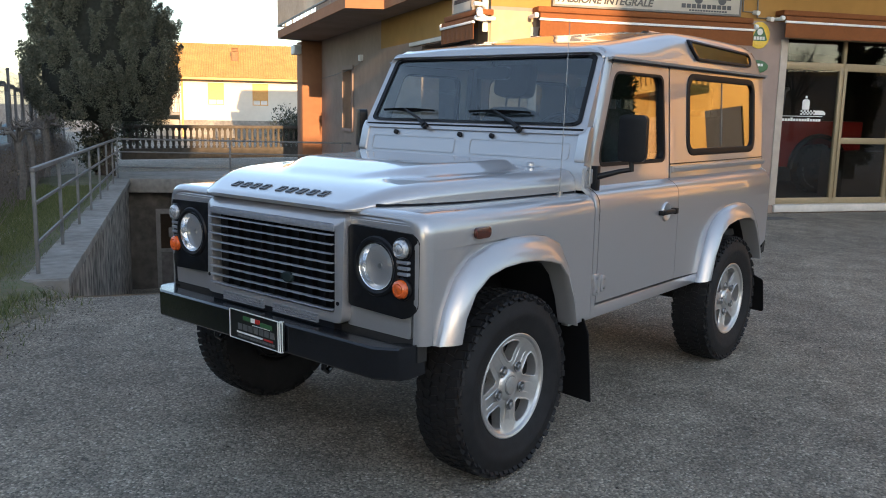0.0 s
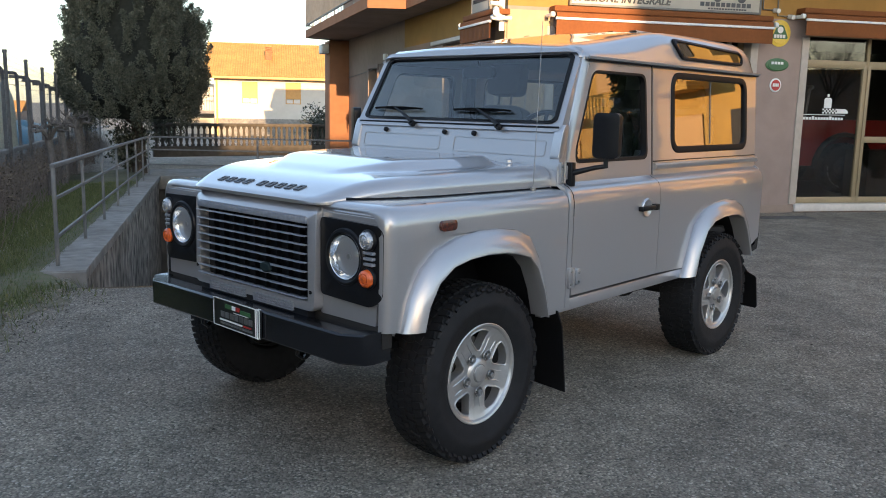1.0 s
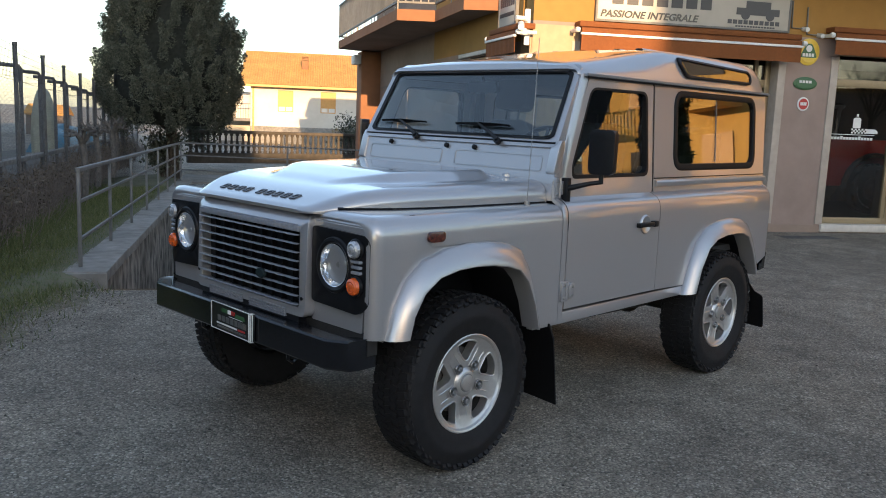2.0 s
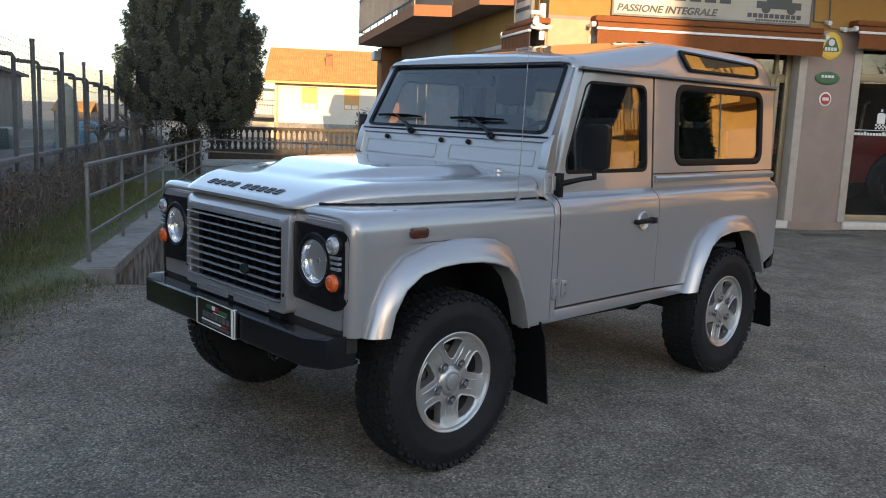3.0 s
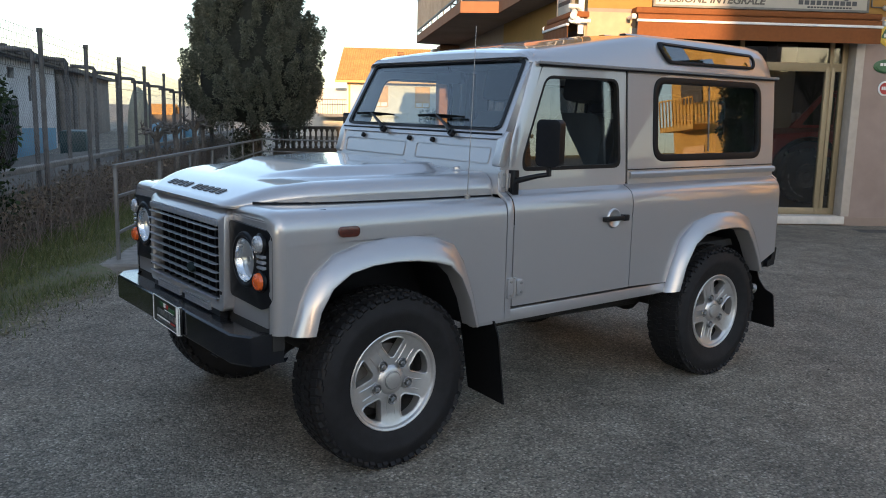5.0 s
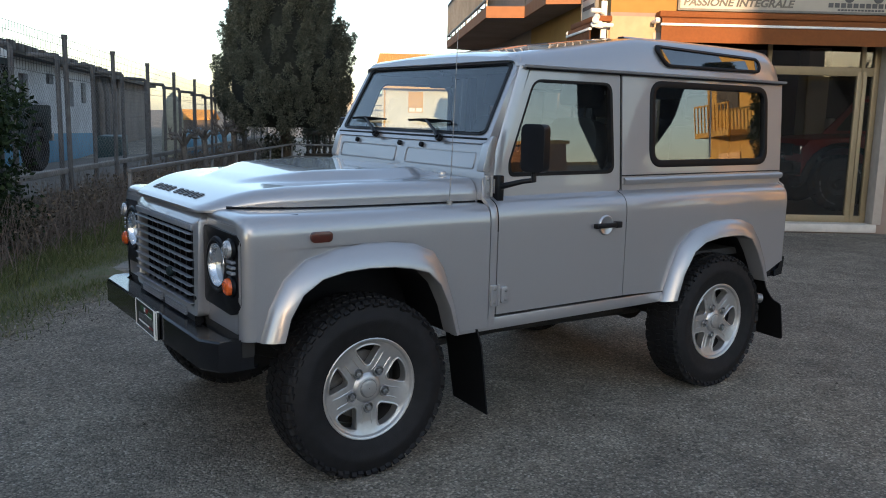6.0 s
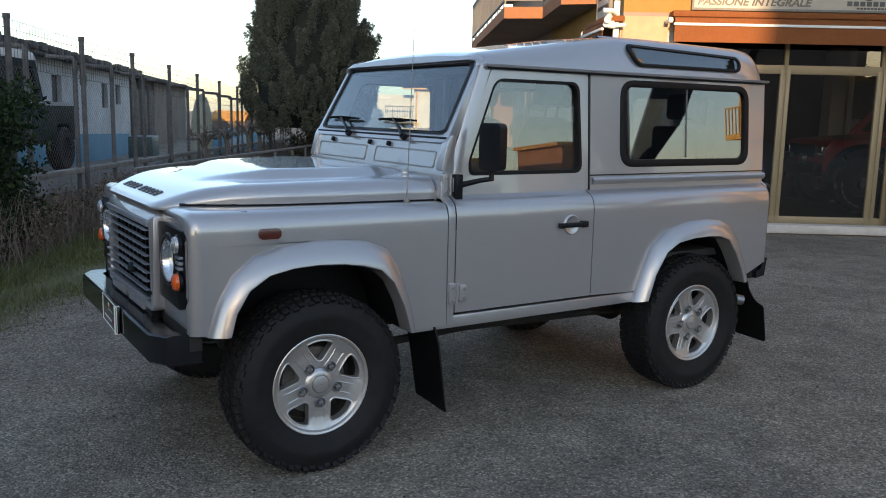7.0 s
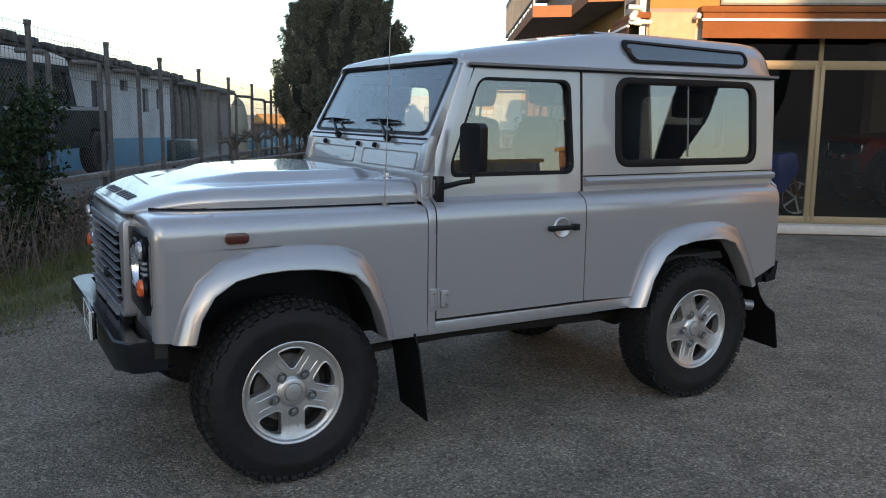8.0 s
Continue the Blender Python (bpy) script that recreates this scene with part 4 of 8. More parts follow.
def arch_flare(s, outer, inner, name):
    """A moulded wheel-arch eyebrow, with its turned-in lip."""
    bm = bmesh.new()
    rings = []
    for (xo, zo), (xi, zi) in zip(outer, inner):
        o, i = Vector((xo, 0, zo)), Vector((xi, 0, zi))
        row = []
        for t, y in ((0.0, 0.829), (0.012, 0.842), (0.05, 0.852), (0.25, 0.871), (0.55, 0.889), (0.86, 0.899), (0.95, 0.900), (0.99, 0.895), (1.0, 0.86)):
            p = o.lerp(i, t)
            row.append((p.x, s * y, p.z))
        inn = o.lerp(i, 1.04)
        row.append((inn.x, s * 0.80, inn.z))
        rings.append(row)
    loft(bm, rings)
    thicken(bm, 0.006)
    return part(name, bm, M_SILVER, car, angle=32)


def wheel_well(s, cx, inner):
    """The dark liner in a wheel arch."""
    bm = bmesh.new()
    rings = [[(x, s * 0.826, z), (x, s * 0.5, z + 0.01)] for x, z in inner]
    loft(bm, rings)
    ys = s * 0.5
    vs = [bm.verts.new((x, ys, z + 0.01)) for x, z in inner]
    bm.faces.new(vs)
    return part("wheel_well", bm, M_BLACK_PLASTIC, car)


# wheels
def make_wheel(cx, s):
    turn = -0.25 if cx == 0 else 0.53
    m = Matrix.Translation((cx, s * 0.735, HUB_Z)) @ Matrix.Rotation(radians(90 if s < 0 else -90), 4, "X")
    # m's z axis points outwards
    bm = bmesh.new()
    prof = [(0.206, -0.10), (0.222, -0.118), (0.26, -0.132), (0.31, -0.138), (0.35, -0.132), (0.378, -0.118), (0.388, -0.10),
            (0.391, -0.05), (0.392, 0.0), (0.391, 0.05), (0.388, 0.10), (0.378, 0.118), (0.352, 0.131), (0.325, 0.136), (0.318, 0.1385), (0.30, 0.1385), (0.293, 0.136), (0.262, 0.131), (0.240, 0.122), (0.230, 0.118), (0.222, 0.112), (0.206, 0.10), (0.200, 0.05), (0.200, -0.05), (0.206, -0.10)]
    prof = [(r, h if h > 0 else h * 0.66) for r, h in prof]
    lathe(bm, prof, m, 64)
    tyre = part("wheel", bm, M_TYRE, car, "black all-terrain tyre on a silver alloy rim", angle=30)
    # all-terrain tread blocks
    bm = bmesh.new()
    n = 66
    for k in range(n):
        a = 2 * math.pi * k / n
        for row, (h0, h1, da, w) in enumerate(((-0.079, -0.044, 0.5, 0.027), (-0.038, -0.006, 0.0, 0.024), (0.0, 0.032, 0.45, 0.022), (0.038, 0.072, 0.9, 0.024), (0.078, 0.120, 0.4, 0.027))):
            aa = a + da * 2 * math.pi / n
            rr = 0.386 if row in (0, 4) else 0.390
            mm = m @ Matrix.Rotation(aa, 4, "Z") @ Matrix.Translation((rr, 0, (h0 + h1) / 2)) @ Matrix.Rotation(0.25 * (-1) ** row, 4, "X")
            box(bm, -0.012, 0.0085 if row not in (0, 4) else 0.0075, -w / 2, w / 2, -(h1 - h0) / 2, (h1 - h0) / 2, mm)
        # shoulder lugs
        for sg in (1, -1):
            mm = m @ Matrix.Rotation(a + (0.2 if k % 2 else 0.0) * 2 * math.pi / n, 4, "Z") @ Matrix.Translation((0.371 if k % 2 else 0.362, 0, 0.1215 if sg > 0 else -0.080)) @ Matrix.Rotation(sg * -0.75, 4, "Y")
            box(bm, -0.019, 0.017, -0.0125, 0.0125, -0.006, 0.006, mm)
    tagged(part("tread", bm, M_TYRE, tyre, angle=30), kind="stuff")
    # rim barrel and lip
    bm = bmesh.new()
    lathe(bm, [(0.214, 0.098), (0.224, 0.112), (0.226, 0.119), (0.222, 0.121), (0.214, 0.118), (0.208, 0.108), (0.203, 0.09), (0.201, 0.07), (0.205, 0.04)], m, 48)
    rim = part("rim", bm, M_ALLOY, tyre, "five-spoke silver alloy rim")
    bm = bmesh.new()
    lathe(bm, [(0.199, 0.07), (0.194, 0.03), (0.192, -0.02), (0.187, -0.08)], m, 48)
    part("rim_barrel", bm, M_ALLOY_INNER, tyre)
    # cast face: a dished disc with five rounded windows, each with a raised edge
    def face_h(r):
        return interp(r, [(0.05, 0.090), (0.085, 0.092), (0.12, 0.091), (0.16, 0.091), (0.185, 0.096), (0.209, 0.108)])

    wins = []
    for k in range(5):
        c = 2 * math.pi * (k + turn + 0.5) / 5
        shape = [(0.190, -19.5), (0.195, -9), (0.196, 0), (0.195, 9), (0.190, 19.5), (0.166, 19), (0.132, 14), (0.100, 6), (0.100, -6), (0.132, -14), (0.166, -19)]
        wins.append(round_poly([(r * math.cos(c + radians(d)), r * math.sin(c + radians(d))) for r, d in shape], 0.012, 2))
    disc = [(0.209 * math.cos(2 * math.pi * k / 60), 0.209 * math.sin(2 * math.pi * k / 60)) for k in range(60)]
    hub = [(0.05 * math.cos(2 * math.pi * k / 30), 0.05 * math.sin(2 * math.pi * k / 30)) for k in range(30)]
    bm = bmesh.new()
    plate(bm, disc, wins + [hub], "z", 0.0, -0.045)
    for v in bm.verts:
        v.co.z += face_h(math.hypot(v.co.x, v.co.y))
    bmesh.ops.transform(bm, matrix=m, verts=bm.verts)
    face = part("wheel_face", bm, M_ALLOY, tyre, angle=28)
    for w in wins:
        bm = bmesh.new()
        loop = [m @ Vector((x * 1.0, y, face_h(math.hypot(x, y)) + 0.001)) for x, y in w]
        tube(bm, loop + loop[:2], 0.0042, 6, False)
        part("window_ridge", bm, M_ALLOY, tyre)
    for k in range(5):
        c = 2 * math.pi * (k + turn) / 5
        for sg in (-1, 1):
            bm = bmesh.new()
            pts = []
            for r, o in ((0.072, 0.026), (0.10, 0.022), (0.135, 0.021), (0.17, 0.024), (0.196, 0.030)):
                pts.append(m @ Vector((r * math.cos(c) - sg * o * math.sin(c), r * math.sin(c) + sg * o * math.cos(c), face_h(r) - 0.001)))
            tube(bm, pts, [0.0015, 0.003, 0.0032, 0.0032, 0.0015], 6)
            part("spoke_ridge", bm, M_ALLOY, tyre)
    # centre boss and cap
    bm = bmesh.new()
    lathe(bm, [(0.002, 0.113), (0.028, 0.113), (0.036, 0.111), (0.0375, 0.104), (0.042, 0.104), (0.054, 0.102), (0.062, 0.096), (0.068, 0.090), (0.070, 0.05)], m, 40)
    part("hub_cap", bm, M_ALLOY, tyre)
    bm = bmesh.new()
    lathe(bm, [(0.037, 0.1045), (0.0395, 0.1055), (0.042, 0.1045)], m, 40)
    part("cap_ring", bm, M_STEEL, tyre)
    bm = bmesh.new()
    lathe(bm, [(0.002, 0.012), (0.11, 0.012), (0.185, 0.0), (0.19, -0.02)], m, 40)
    part("brake_shield", bm, M_DARK, tyre)
    bm = bmesh.new()
    lathe(bm, [(0.09, 0.03), (0.148, 0.03), (0.15, 0.026), (0.15, 0.015)], m, 40)
    part("brake_disc", bm, M_POST, tyre)
    for k in range(5):
        mm = m @ Matrix.Rotation(2 * math.pi * (k + turn) / 5, 4, "Z") @ Matrix.Translation((0.086, 0, 0.006))
        bm = bmesh.new()
        lathe(bm, [(0.025, 0.098), (0.023, 0.100), (0.020, 0.098), (0.018, 0.088), (0.0145, 0.0875)], mm, 18)
        lathe(bm, [(0.0135, 0.086), (0.0135, 0.104), (0.011, 0.108), (0.001, 0.109)], mm, 6)
        part("wheel_nut", bm, M_STEEL, tyre, angle=25)
    return tyre


for wx in (0.0, WB):
    for sd in (-1, 1):
        make_wheel(wx, sd)


# side by side: wings, arches, wells, sills, doors, rear flanks
DOOR_X0, DOOR_X1 = 0.697, 1.556
for s in (-1, 1):
    wing(s)
    arch_flare(s, ARCH_F_OUT, ARCH_F_IN, "front_arch_flare")
    arch_flare(s, ARCH_R_OUT, ARCH_R_IN, "rear_arch_flare")
    wheel_well(s, 0, ARCH_F_IN)
    wheel_well(s, WB, ARCH_R_IN)
    # sill
    bm = bmesh.new()
    plate(bm, [(0.462, 0.558), (1.868, 0.562), (1.885, 0.618), (0.69, 0.618), (0.46, 0.575)], [], "y", 0.829, 0.79)
    bevel(bm, 0.004)
    for v in bm.verts:
        v.co.y *= s
    part("sill", bm, M_SILVER, car)
    # ---- door ----
    bm = bmesh.new()
    x0, x1 = DOOR_X0, DOOR_X1
    low = [(x0, 0.632), (x1, 0.632), (x1, 1.02), (x0, 1.02)]
    plate(bm, low, [], "y", 0.833, 0.79)
    for v in bm.verts:
        v.co.y *= s
    rings = [[(x, s * (half_y(z) + 0.001), z) for z in SHOULDER] for x in (x0, 1.0, 1.3, x1)]
    loft(bm, rings)
    bmesh.ops.remove_doubles(bm, verts=bm.verts, dist=0.002)
    door = part("door", bm, M_SILVER, car, angle=40)
    bm = bmesh.new()
    outer = round_poly([(0.735, 1.185), (1.575, 1.185), (1.575, 1.785), (0.955, 1.785), (0.735, 1.30)], 0.012, 2)
    hole = round_poly([(0.815, 1.275), (1.535, 1.275), (1.515, 1.742), (0.978, 1.742), (0.812, 1.34)], 0.055, 5)
    side_skin(bm, s, outer, [hole], 0.035)
    part("door_upper_frame", bm, M_SILVER, door, angle=40)
    bm = bmesh.new()
    inner = round_poly([(0.828, 1.294), (1.517, 1.294), (1.498, 1.730), (0.984, 1.730), (0.826, 1.347)], 0.048, 5)
    side_skin(bm, s, hole, [inner], 0.030)
    bmesh.ops.translate(bm, vec=(0, s * 0.002, 0), verts=bm.verts)
    part("window_rubber", bm, M_RUBBER, door)
    bm = bmesh.new()
    side_skin(bm, s, round_poly([(0.825, 1.285), (1.525, 1.285), (1.505, 1.735), (0.98, 1.735), (0.823, 1.345)], 0.045, 4), (), 0.005)
    bmesh.ops.translate(bm, vec=(0, -s * 0.02, 0), verts=bm.verts)
    part("window_pane", bm, M_GLASS_DOOR, door, "clear glass pane", smooth=False)
    # handle with its scooped plate
    bm = bmesh.new()
    lathe(bm, [(0.001, 0.001), (0.020, 0.0015), (0.034, 0.004), (0.043, 0.0085), (0.047, 0.009), (0.051, 0.006), (0.053, 0.0)], Matrix.Translation((1.405, s * 0.8335, 1.018)) @ Matrix.Rotation(radians(-90 * s), 4, "X"), 28)
    part("handle_scoop", bm, M_SILVER_TRIM, door)
    bm = bmesh.new()
    box(bm, 1.325, 1.475, 0.842, 0.866, 1.007, 1.031)
    box(bm, 1.455, 1.495, 0.836, 0.868, 1.003, 1.036)
    box(bm, 1.318, 1.345, 0.832, 0.862, 1.004, 1.030)
    bevel(bm, 0.005)
    for v in bm.verts:
        v.co.y *= s
    part("door_handle", bm, M_BLACK_PLASTIC, door, "black door handle")
    for hz in (0.725, 1.235):
        yy = half_y(hz)
        bm = bmesh.new()
        plate(bm, rounded(0.658, 0.694, hz - 0.052, hz + 0.052, 0.008, 2), [], "y", yy - 0.004, yy + 0.014)
        plate(bm, rounded(0.712, 0.757, hz - 0.040, hz + 0.040, 0.014, 3), [], "y", yy - 0.004, yy + 0.019)
        bevel(bm, 0.003, 2)
        for v in bm.verts:
            v.co.y *= s
        hinge = part("door_hinge", bm, M_SILVER, door)
        bm = bmesh.new()
        tube(bm, [(0.703, s * (yy + 0.008), hz - 0.050), (0.703, s * (yy + 0.008), hz + 0.050)], 0.0085, 10)
        part("hinge_pin", bm, M_SILVER, door)
        bm = bmesh.new()
        for bx_, bz in ((0.676, -0.032), (0.676, 0.032), (0.738, -0.022), (0.738, 0.022)):
            lathe(bm, [(0.0075, 0.0), (0.0075, 0.004), (0.001, 0.006)], Matrix.Translation((bx_, s * (yy + (0.014 if bx_ < 0.7 else 0.019)), hz + bz)) @ Matrix.Rotation(radians(-90 * s), 4, "X"), 8)
        part("hinge_bolt", bm, M_STEEL, door)
    # mirror
    bm = bmesh.new()
    tube(bm, [(0.735, s * 0.765, 1.215), (0.74, s * 0.79, 1.235), (0.80, s * 0.87, 1.262), (0.836, s * 0.918, 1.272)], [0.017, 0.016, 0.0125, 0.012], 8)
    box(bm, 0.715, 0.755, s * 0.752, s * 0.792, 1.165, 1.285)
    bevel(bm, 0.004)
    arm = part("mirror_arm", bm, M_BLACK_PLASTIC, door)
    bm = bmesh.new()
    plate(bm, rounded(-0.066, 0.066, -0.110, 0.110, 0.028), [], "y", -0.026, 0.022)
    bevel(bm, 0.014, 3)
    bmesh.ops.transform(bm, matrix=Matrix.Translation((0.835, s * 0.912, 1.418)) @ Matrix.Rotation(s * radians(78 if s < 0 else 56), 4, "Z"), verts=bm.verts)
    part("mirror_head", bm, M_BLACK_PLASTIC, door, "tall black mirror housing")
    bm = bmesh.new()
    tube(bm, [(0.83, s * 0.915, 1.262), (0.83, s * 0.912, 1.31)], 0.012, 8)
    part("mirror_stalk", bm, M_BLACK_PLASTIC, door)
    # ---- rear flank ----
    bm = bmesh.new()
    out = [(1.562, 1.02), (1.562, 0.632), (1.882, 0.622)] + [p for p in ARCH_R_OUT if p[1] > 0.63] + [(2.82, 0.63), (2.99, 0.70), (2.99, 1.02)]
    plate(bm, out, [], "y", 0.832, 0.80)
    for v in bm.verts:
        v.co.y *= s
    rings = [[(x, s * half_y(z), z) for z in SHOULDER] for x in (1.562, 2.0, 2.5, 2.99)]
    loft(bm, rings)
    # rounded tail corner
    tail = []
    zs = [0.70, 0.85, 1.02] + SHOULDER[1:]
    for k in range(6):
        a = radians(90 * k / 5)
        tail.append([(2.99 + 0.035 * math.sin(a), s * (half_y(z) - 0.035 * (1 - math.cos(a))), z) for z in zs])
    loft(bm, tail)
    bmesh.ops.remove_doubles(bm, verts=bm.verts, dist=0.002)
    part("rear_flank", bm, M_SILVER, car, angle=40)
    # upper side with its window
    bm = bmesh.new()
    outer = [(1.592, 1.185), (3.012, 1.185), (3.022, 1.60), (3.018, 1.795), (1.592, 1.795)]
    hole = round_poly([(1.822, 1.315), (2.862, 1.315), (2.852, 1.752), (1.822, 1.752)], 0.085, 6)
    side_skin(bm, s, outer, [hole], 0.035)
    up = part("upper_side", bm, M_SILVER, car, angle=40)
    bm = bmesh.new()
    o2 = round_poly([(1.806, 1.300), (2.878, 1.300), (2.868, 1.768), (1.806, 1.768)], 0.10, 6)
    i2 = round_poly([(1.848, 1.340), (2.838, 1.340), (2.828, 1.732), (1.848, 1.732)], 0.06, 6)
    side_skin(bm, s, o2, [i2], 0.03)
    bmesh.ops.translate(bm, vec=(0, s * 0.006, 0), verts=bm.verts)
    bevel(bm, 0.005, 2, 60)
    part("window_rubber", bm, M_RUBBER, up)
    bm = bmesh.new()
    side_skin(bm, s, round_poly([(1.835, 1.325), (2.850, 1.325), (2.840, 1.742), (1.835, 1.742)], 0.07, 5), (), 0.005)
    bmesh.ops.translate(bm, vec=(0, -s * 0.008, 0), verts=bm.verts)
    part("window_pane", bm, M_GLASS_SIDE, up, "tinted glass pane", smooth=False)
    bm = bmesh.new()
    box(bm, 2.331, 2.337, -0.002, 0.004, 1.35, 1.73)
    for v in bm.verts:
        v.co.y = s * (half_y(v.co.z) - 0.006 - v.co.y)
    part("window_divider", bm, M_RAIL, up)
    # waist rail
    bm = bmesh.new()
    prof = [(0.752, 1.212), (0.768, 1.215), (0.776, 1.228), (0.776, 1.240), (0.768, 1.250), (0.75, 1.252)]
    loft(bm, [[(x, s * y, z) for y, z in prof] for x in (1.598, 1.606, 2.3, 3.008, 3.016)], False, True)
    part("waist_rail", bm, M_SILVER, up)
    bm = bmesh.new()
    tube(bm, [(1.592, s * 0.755, 1.262), (3.015, s * 0.754, 1.262)], 0.0035, 6)
    tube(bm, [(1.583, s * (half_y(1.19) - 0.004), 1.19), (1.583, s * (half_y(1.79) - 0.004), 1.79)], 0.004, 6)
    part("panel_seam", bm, M_BLACK_PLASTIC, up)
    # windscreen pillar
    bm = bmesh.new()
    for (xa, za), (xb, zb) in (((0.690, 1.19), (0.925, 1.80)),):
        rings = []
        for t in (0, 0.2, 1):
            x, z = xa + (xb - xa) * t, za + (zb - za) * t
            y = half_y(z)
            rings.append([(x - 0.035, s * (y - 0.055), z), (x - 0.032, s * (y - 0.006), z), (x - 0.02, s * y, z), (x + 0.028, s * (y + 0.001), z), (x + 0.03, s * (y - 0.055), z)])
        loft(bm, rings, True, True)
    part("windscreen_pillar", bm, M_SILVER, car)
    # windscreen hinge bracket
    bm = bmesh.new()
    prof = round_poly([(0.655, 1.300), (0.695, 1.300), (0.735, 1.420), (0.738, 1.462), (0.712, 1.468), (0.690, 1.43)], 0.016, 4)
    plate(bm, prof, [], "y", 0.700, 0.752)
    bevel(bm, 0.007, 3)
    for v in bm.verts:
        v.co.y *= s
    part("windscreen_bracket", bm, M_SILVER_TRIM, car)
    # mudflaps
    bm = bmesh.new()
    plate(bm, [(0.575, 0.575), (0.838, 0.575), (0.862, 0.50), (0.866, 0.158), (0.60, 0.175)], [], "x", 0, 0.008)
    for v in bm.verts:
        v.co = Vector((v.co.x + 0.580 + (0.575 - v.co.z) * 0.125, s * v.co.y, v.co.z))
    part("front_mudflap", bm, M_RUBBER, car, "black rubber mudflap")
    bm = bmesh.new()
    plate(bm, round_poly([(0.53, 0.60), (0.70, 0.60), (0.72, 0.50), (0.765, 0.435), (0.825, 0.412), (0.832, 0.178), (0.53, 0.195)], 0.02, 3), [], "x", 0, 0.008)
    for v in bm.verts:
        v.co = Vector((v.co.x + 3.012 + (0.575 - v.co.z) * 0.16, s * v.co.y, v.co.z))
    part("rear_mudflap", bm, M_RUBBER, car, "black rubber mudflap")
    bm = bmesh.new()
    box(bm, 2.80, 2.99, s * 0.62, s * 0.80, 0.60, 0.70)
    plate(bm, [(2.955, 0.60), (3.035, 0.61), (3.05, 0.72), (3.03, 0.725), (2.99, 0.65), (2.955, 0.64)], [], "y", s * 0.60, s * 0.815)
    part("rear_corner_bracket", bm, M_BLACK_STEEL, car)
    # rear upper light shells on the tail corner
    bm = bmesh.new()
    box(bm, 3.026, 3.05, s * 0.62, s * 0.76, 0.86, 1.02)
    bevel(bm, 0.006)
    part("tail_lamp", bm, M_RED, car)

# exhaust
bm = bmesh.new()
tube(bm, [(2.3, -0.45, 0.52), (2.62, -0.60, 0.50), (2.80, -0.72, 0.475), (2.905, -0.765, 0.455)], 0.031, 14, False)
tube(bm, [(2.905, -0.765, 0.455), (2.70, -0.66, 0.485)], 0.027, 14)
part("exhaust_pipe", bm, M_STEEL, car, "dull steel tail pipe")


# ---- bonnet ----
def bonnet_half(x):
    return interp(x, [(-0.60, 0.395), (-0.597, 0.425), (-0.59, 0.448), (-0.575, 0.474), (-0.54, 0.506), (-0.49, 0.537), (-0.42, 0.575), (-0.30, 0.625), (-0.10, 0.668), (0.2, 0.694), (0.66, 0.722)])


def bonnet_top(x, y):
    h = bonnet_half(x)
    base = interp(x, [(-0.60, 1.150), (-0.585, 1.163), (-0.56, 1.172), (-0.50, 1.197), (-0.45, 1.215), (-0.38, 1.232), (-0.25, 1.247), (0.0, 1.256), (0.3, 1.262), (0.66, 1.268)])
    e = max(0.0, (abs(y) - (h - 0.085)) / 0.085)
    ez = min(base - 0.004, interp(x, [(-0.60, 1.144), (-0.55, 1.150), (-0.50, 1.158), (-0.42, 1.170), (-0.30, 1.184), (-0.1, 1.192)]))
    z = base - (base - ez) * (1 - math.sqrt(max(0.0, 1 - min(1, e) ** 2.2)))
    # power bulge
    bx = interp(x, [(-0.36, 0.0), (-0.34, 0.03), (-0.08, 0.92), (-0.04, 0.985), (0.02, 1.0), (0.44, 1.0), (0.50, 0.93), (0.60, 0.42), (0.66, 0.2)])
    bw = interp(x, [(-0.34, 0.22), (-0.1, 0.42), (0.2, 0.50), (0.45, 0.50), (0.62, 0.36)])
    t = (bw + 0.04 - abs(y)) / 0.085
    f = 0.5 * (math.sqrt(t * t + 0.006) - math.sqrt((t - 1) ** 2 + 0.006) + 1)
    z += 0.044 * bx * min(1.0, max(0.0, f))
    return z


bm = bmesh.new()
rings = []
xs = [-0.600, -0.597, -0.59, -0.58, -0.57, -0.55, -0.52, -0.48, -0.44, -0.40] + [-0.37 + 0.03 * k for k in range(34)] + [0.645]
for x in xs:
    h = bonnet_half(x)
    lo = interp(x, [(-0.60, 1.138), (-0.5, 1.144), (-0.4, 1.152), (-0.25, 1.160)])
    row = [(x, -h, lo), (x, -h, lo + 0.004)]
    ys = [-h * math.cos(math.pi * k / 140) for k in range(141)]
    row += [(x, y, bonnet_top(x, y)) for y in ys]
    row += [(x, h, lo + 0.004), (x, h, lo)]
    rings.append(row)
loft(bm, rings)
# turned-down lip in front and skirt behind
f = rings[0]
loft(bm, [f, [(p[0] + 0.004, p[1] * 0.995, 1.135) for p in f], [(p[0] + 0.05, p[1] * 0.98, 1.135) for p in f]])
r = rings[-1]
loft(bm, [r, [(p[0] + 0.008, p[1], max(1.16, p[2] - 0.03)) for p in r]])
bmesh.ops.remove_doubles(bm, verts=bm.verts, dist=0.0008)
bonnet = part("bonnet", bm, M_SILVER, car, "silver bonnet with raised centre bulge", angle=55)
for s in (-1, 1):
    bm = bmesh.new()
    tube(bm, [(x, s * (bonnet_half(x) - 0.006), 1.163) for x in (-0.5, -0.42, -0.3, -0.1, 0.2, 0.64)], 0.008, 6)
    part("bonnet_seal", bm, M_RUBBER, bonnet)
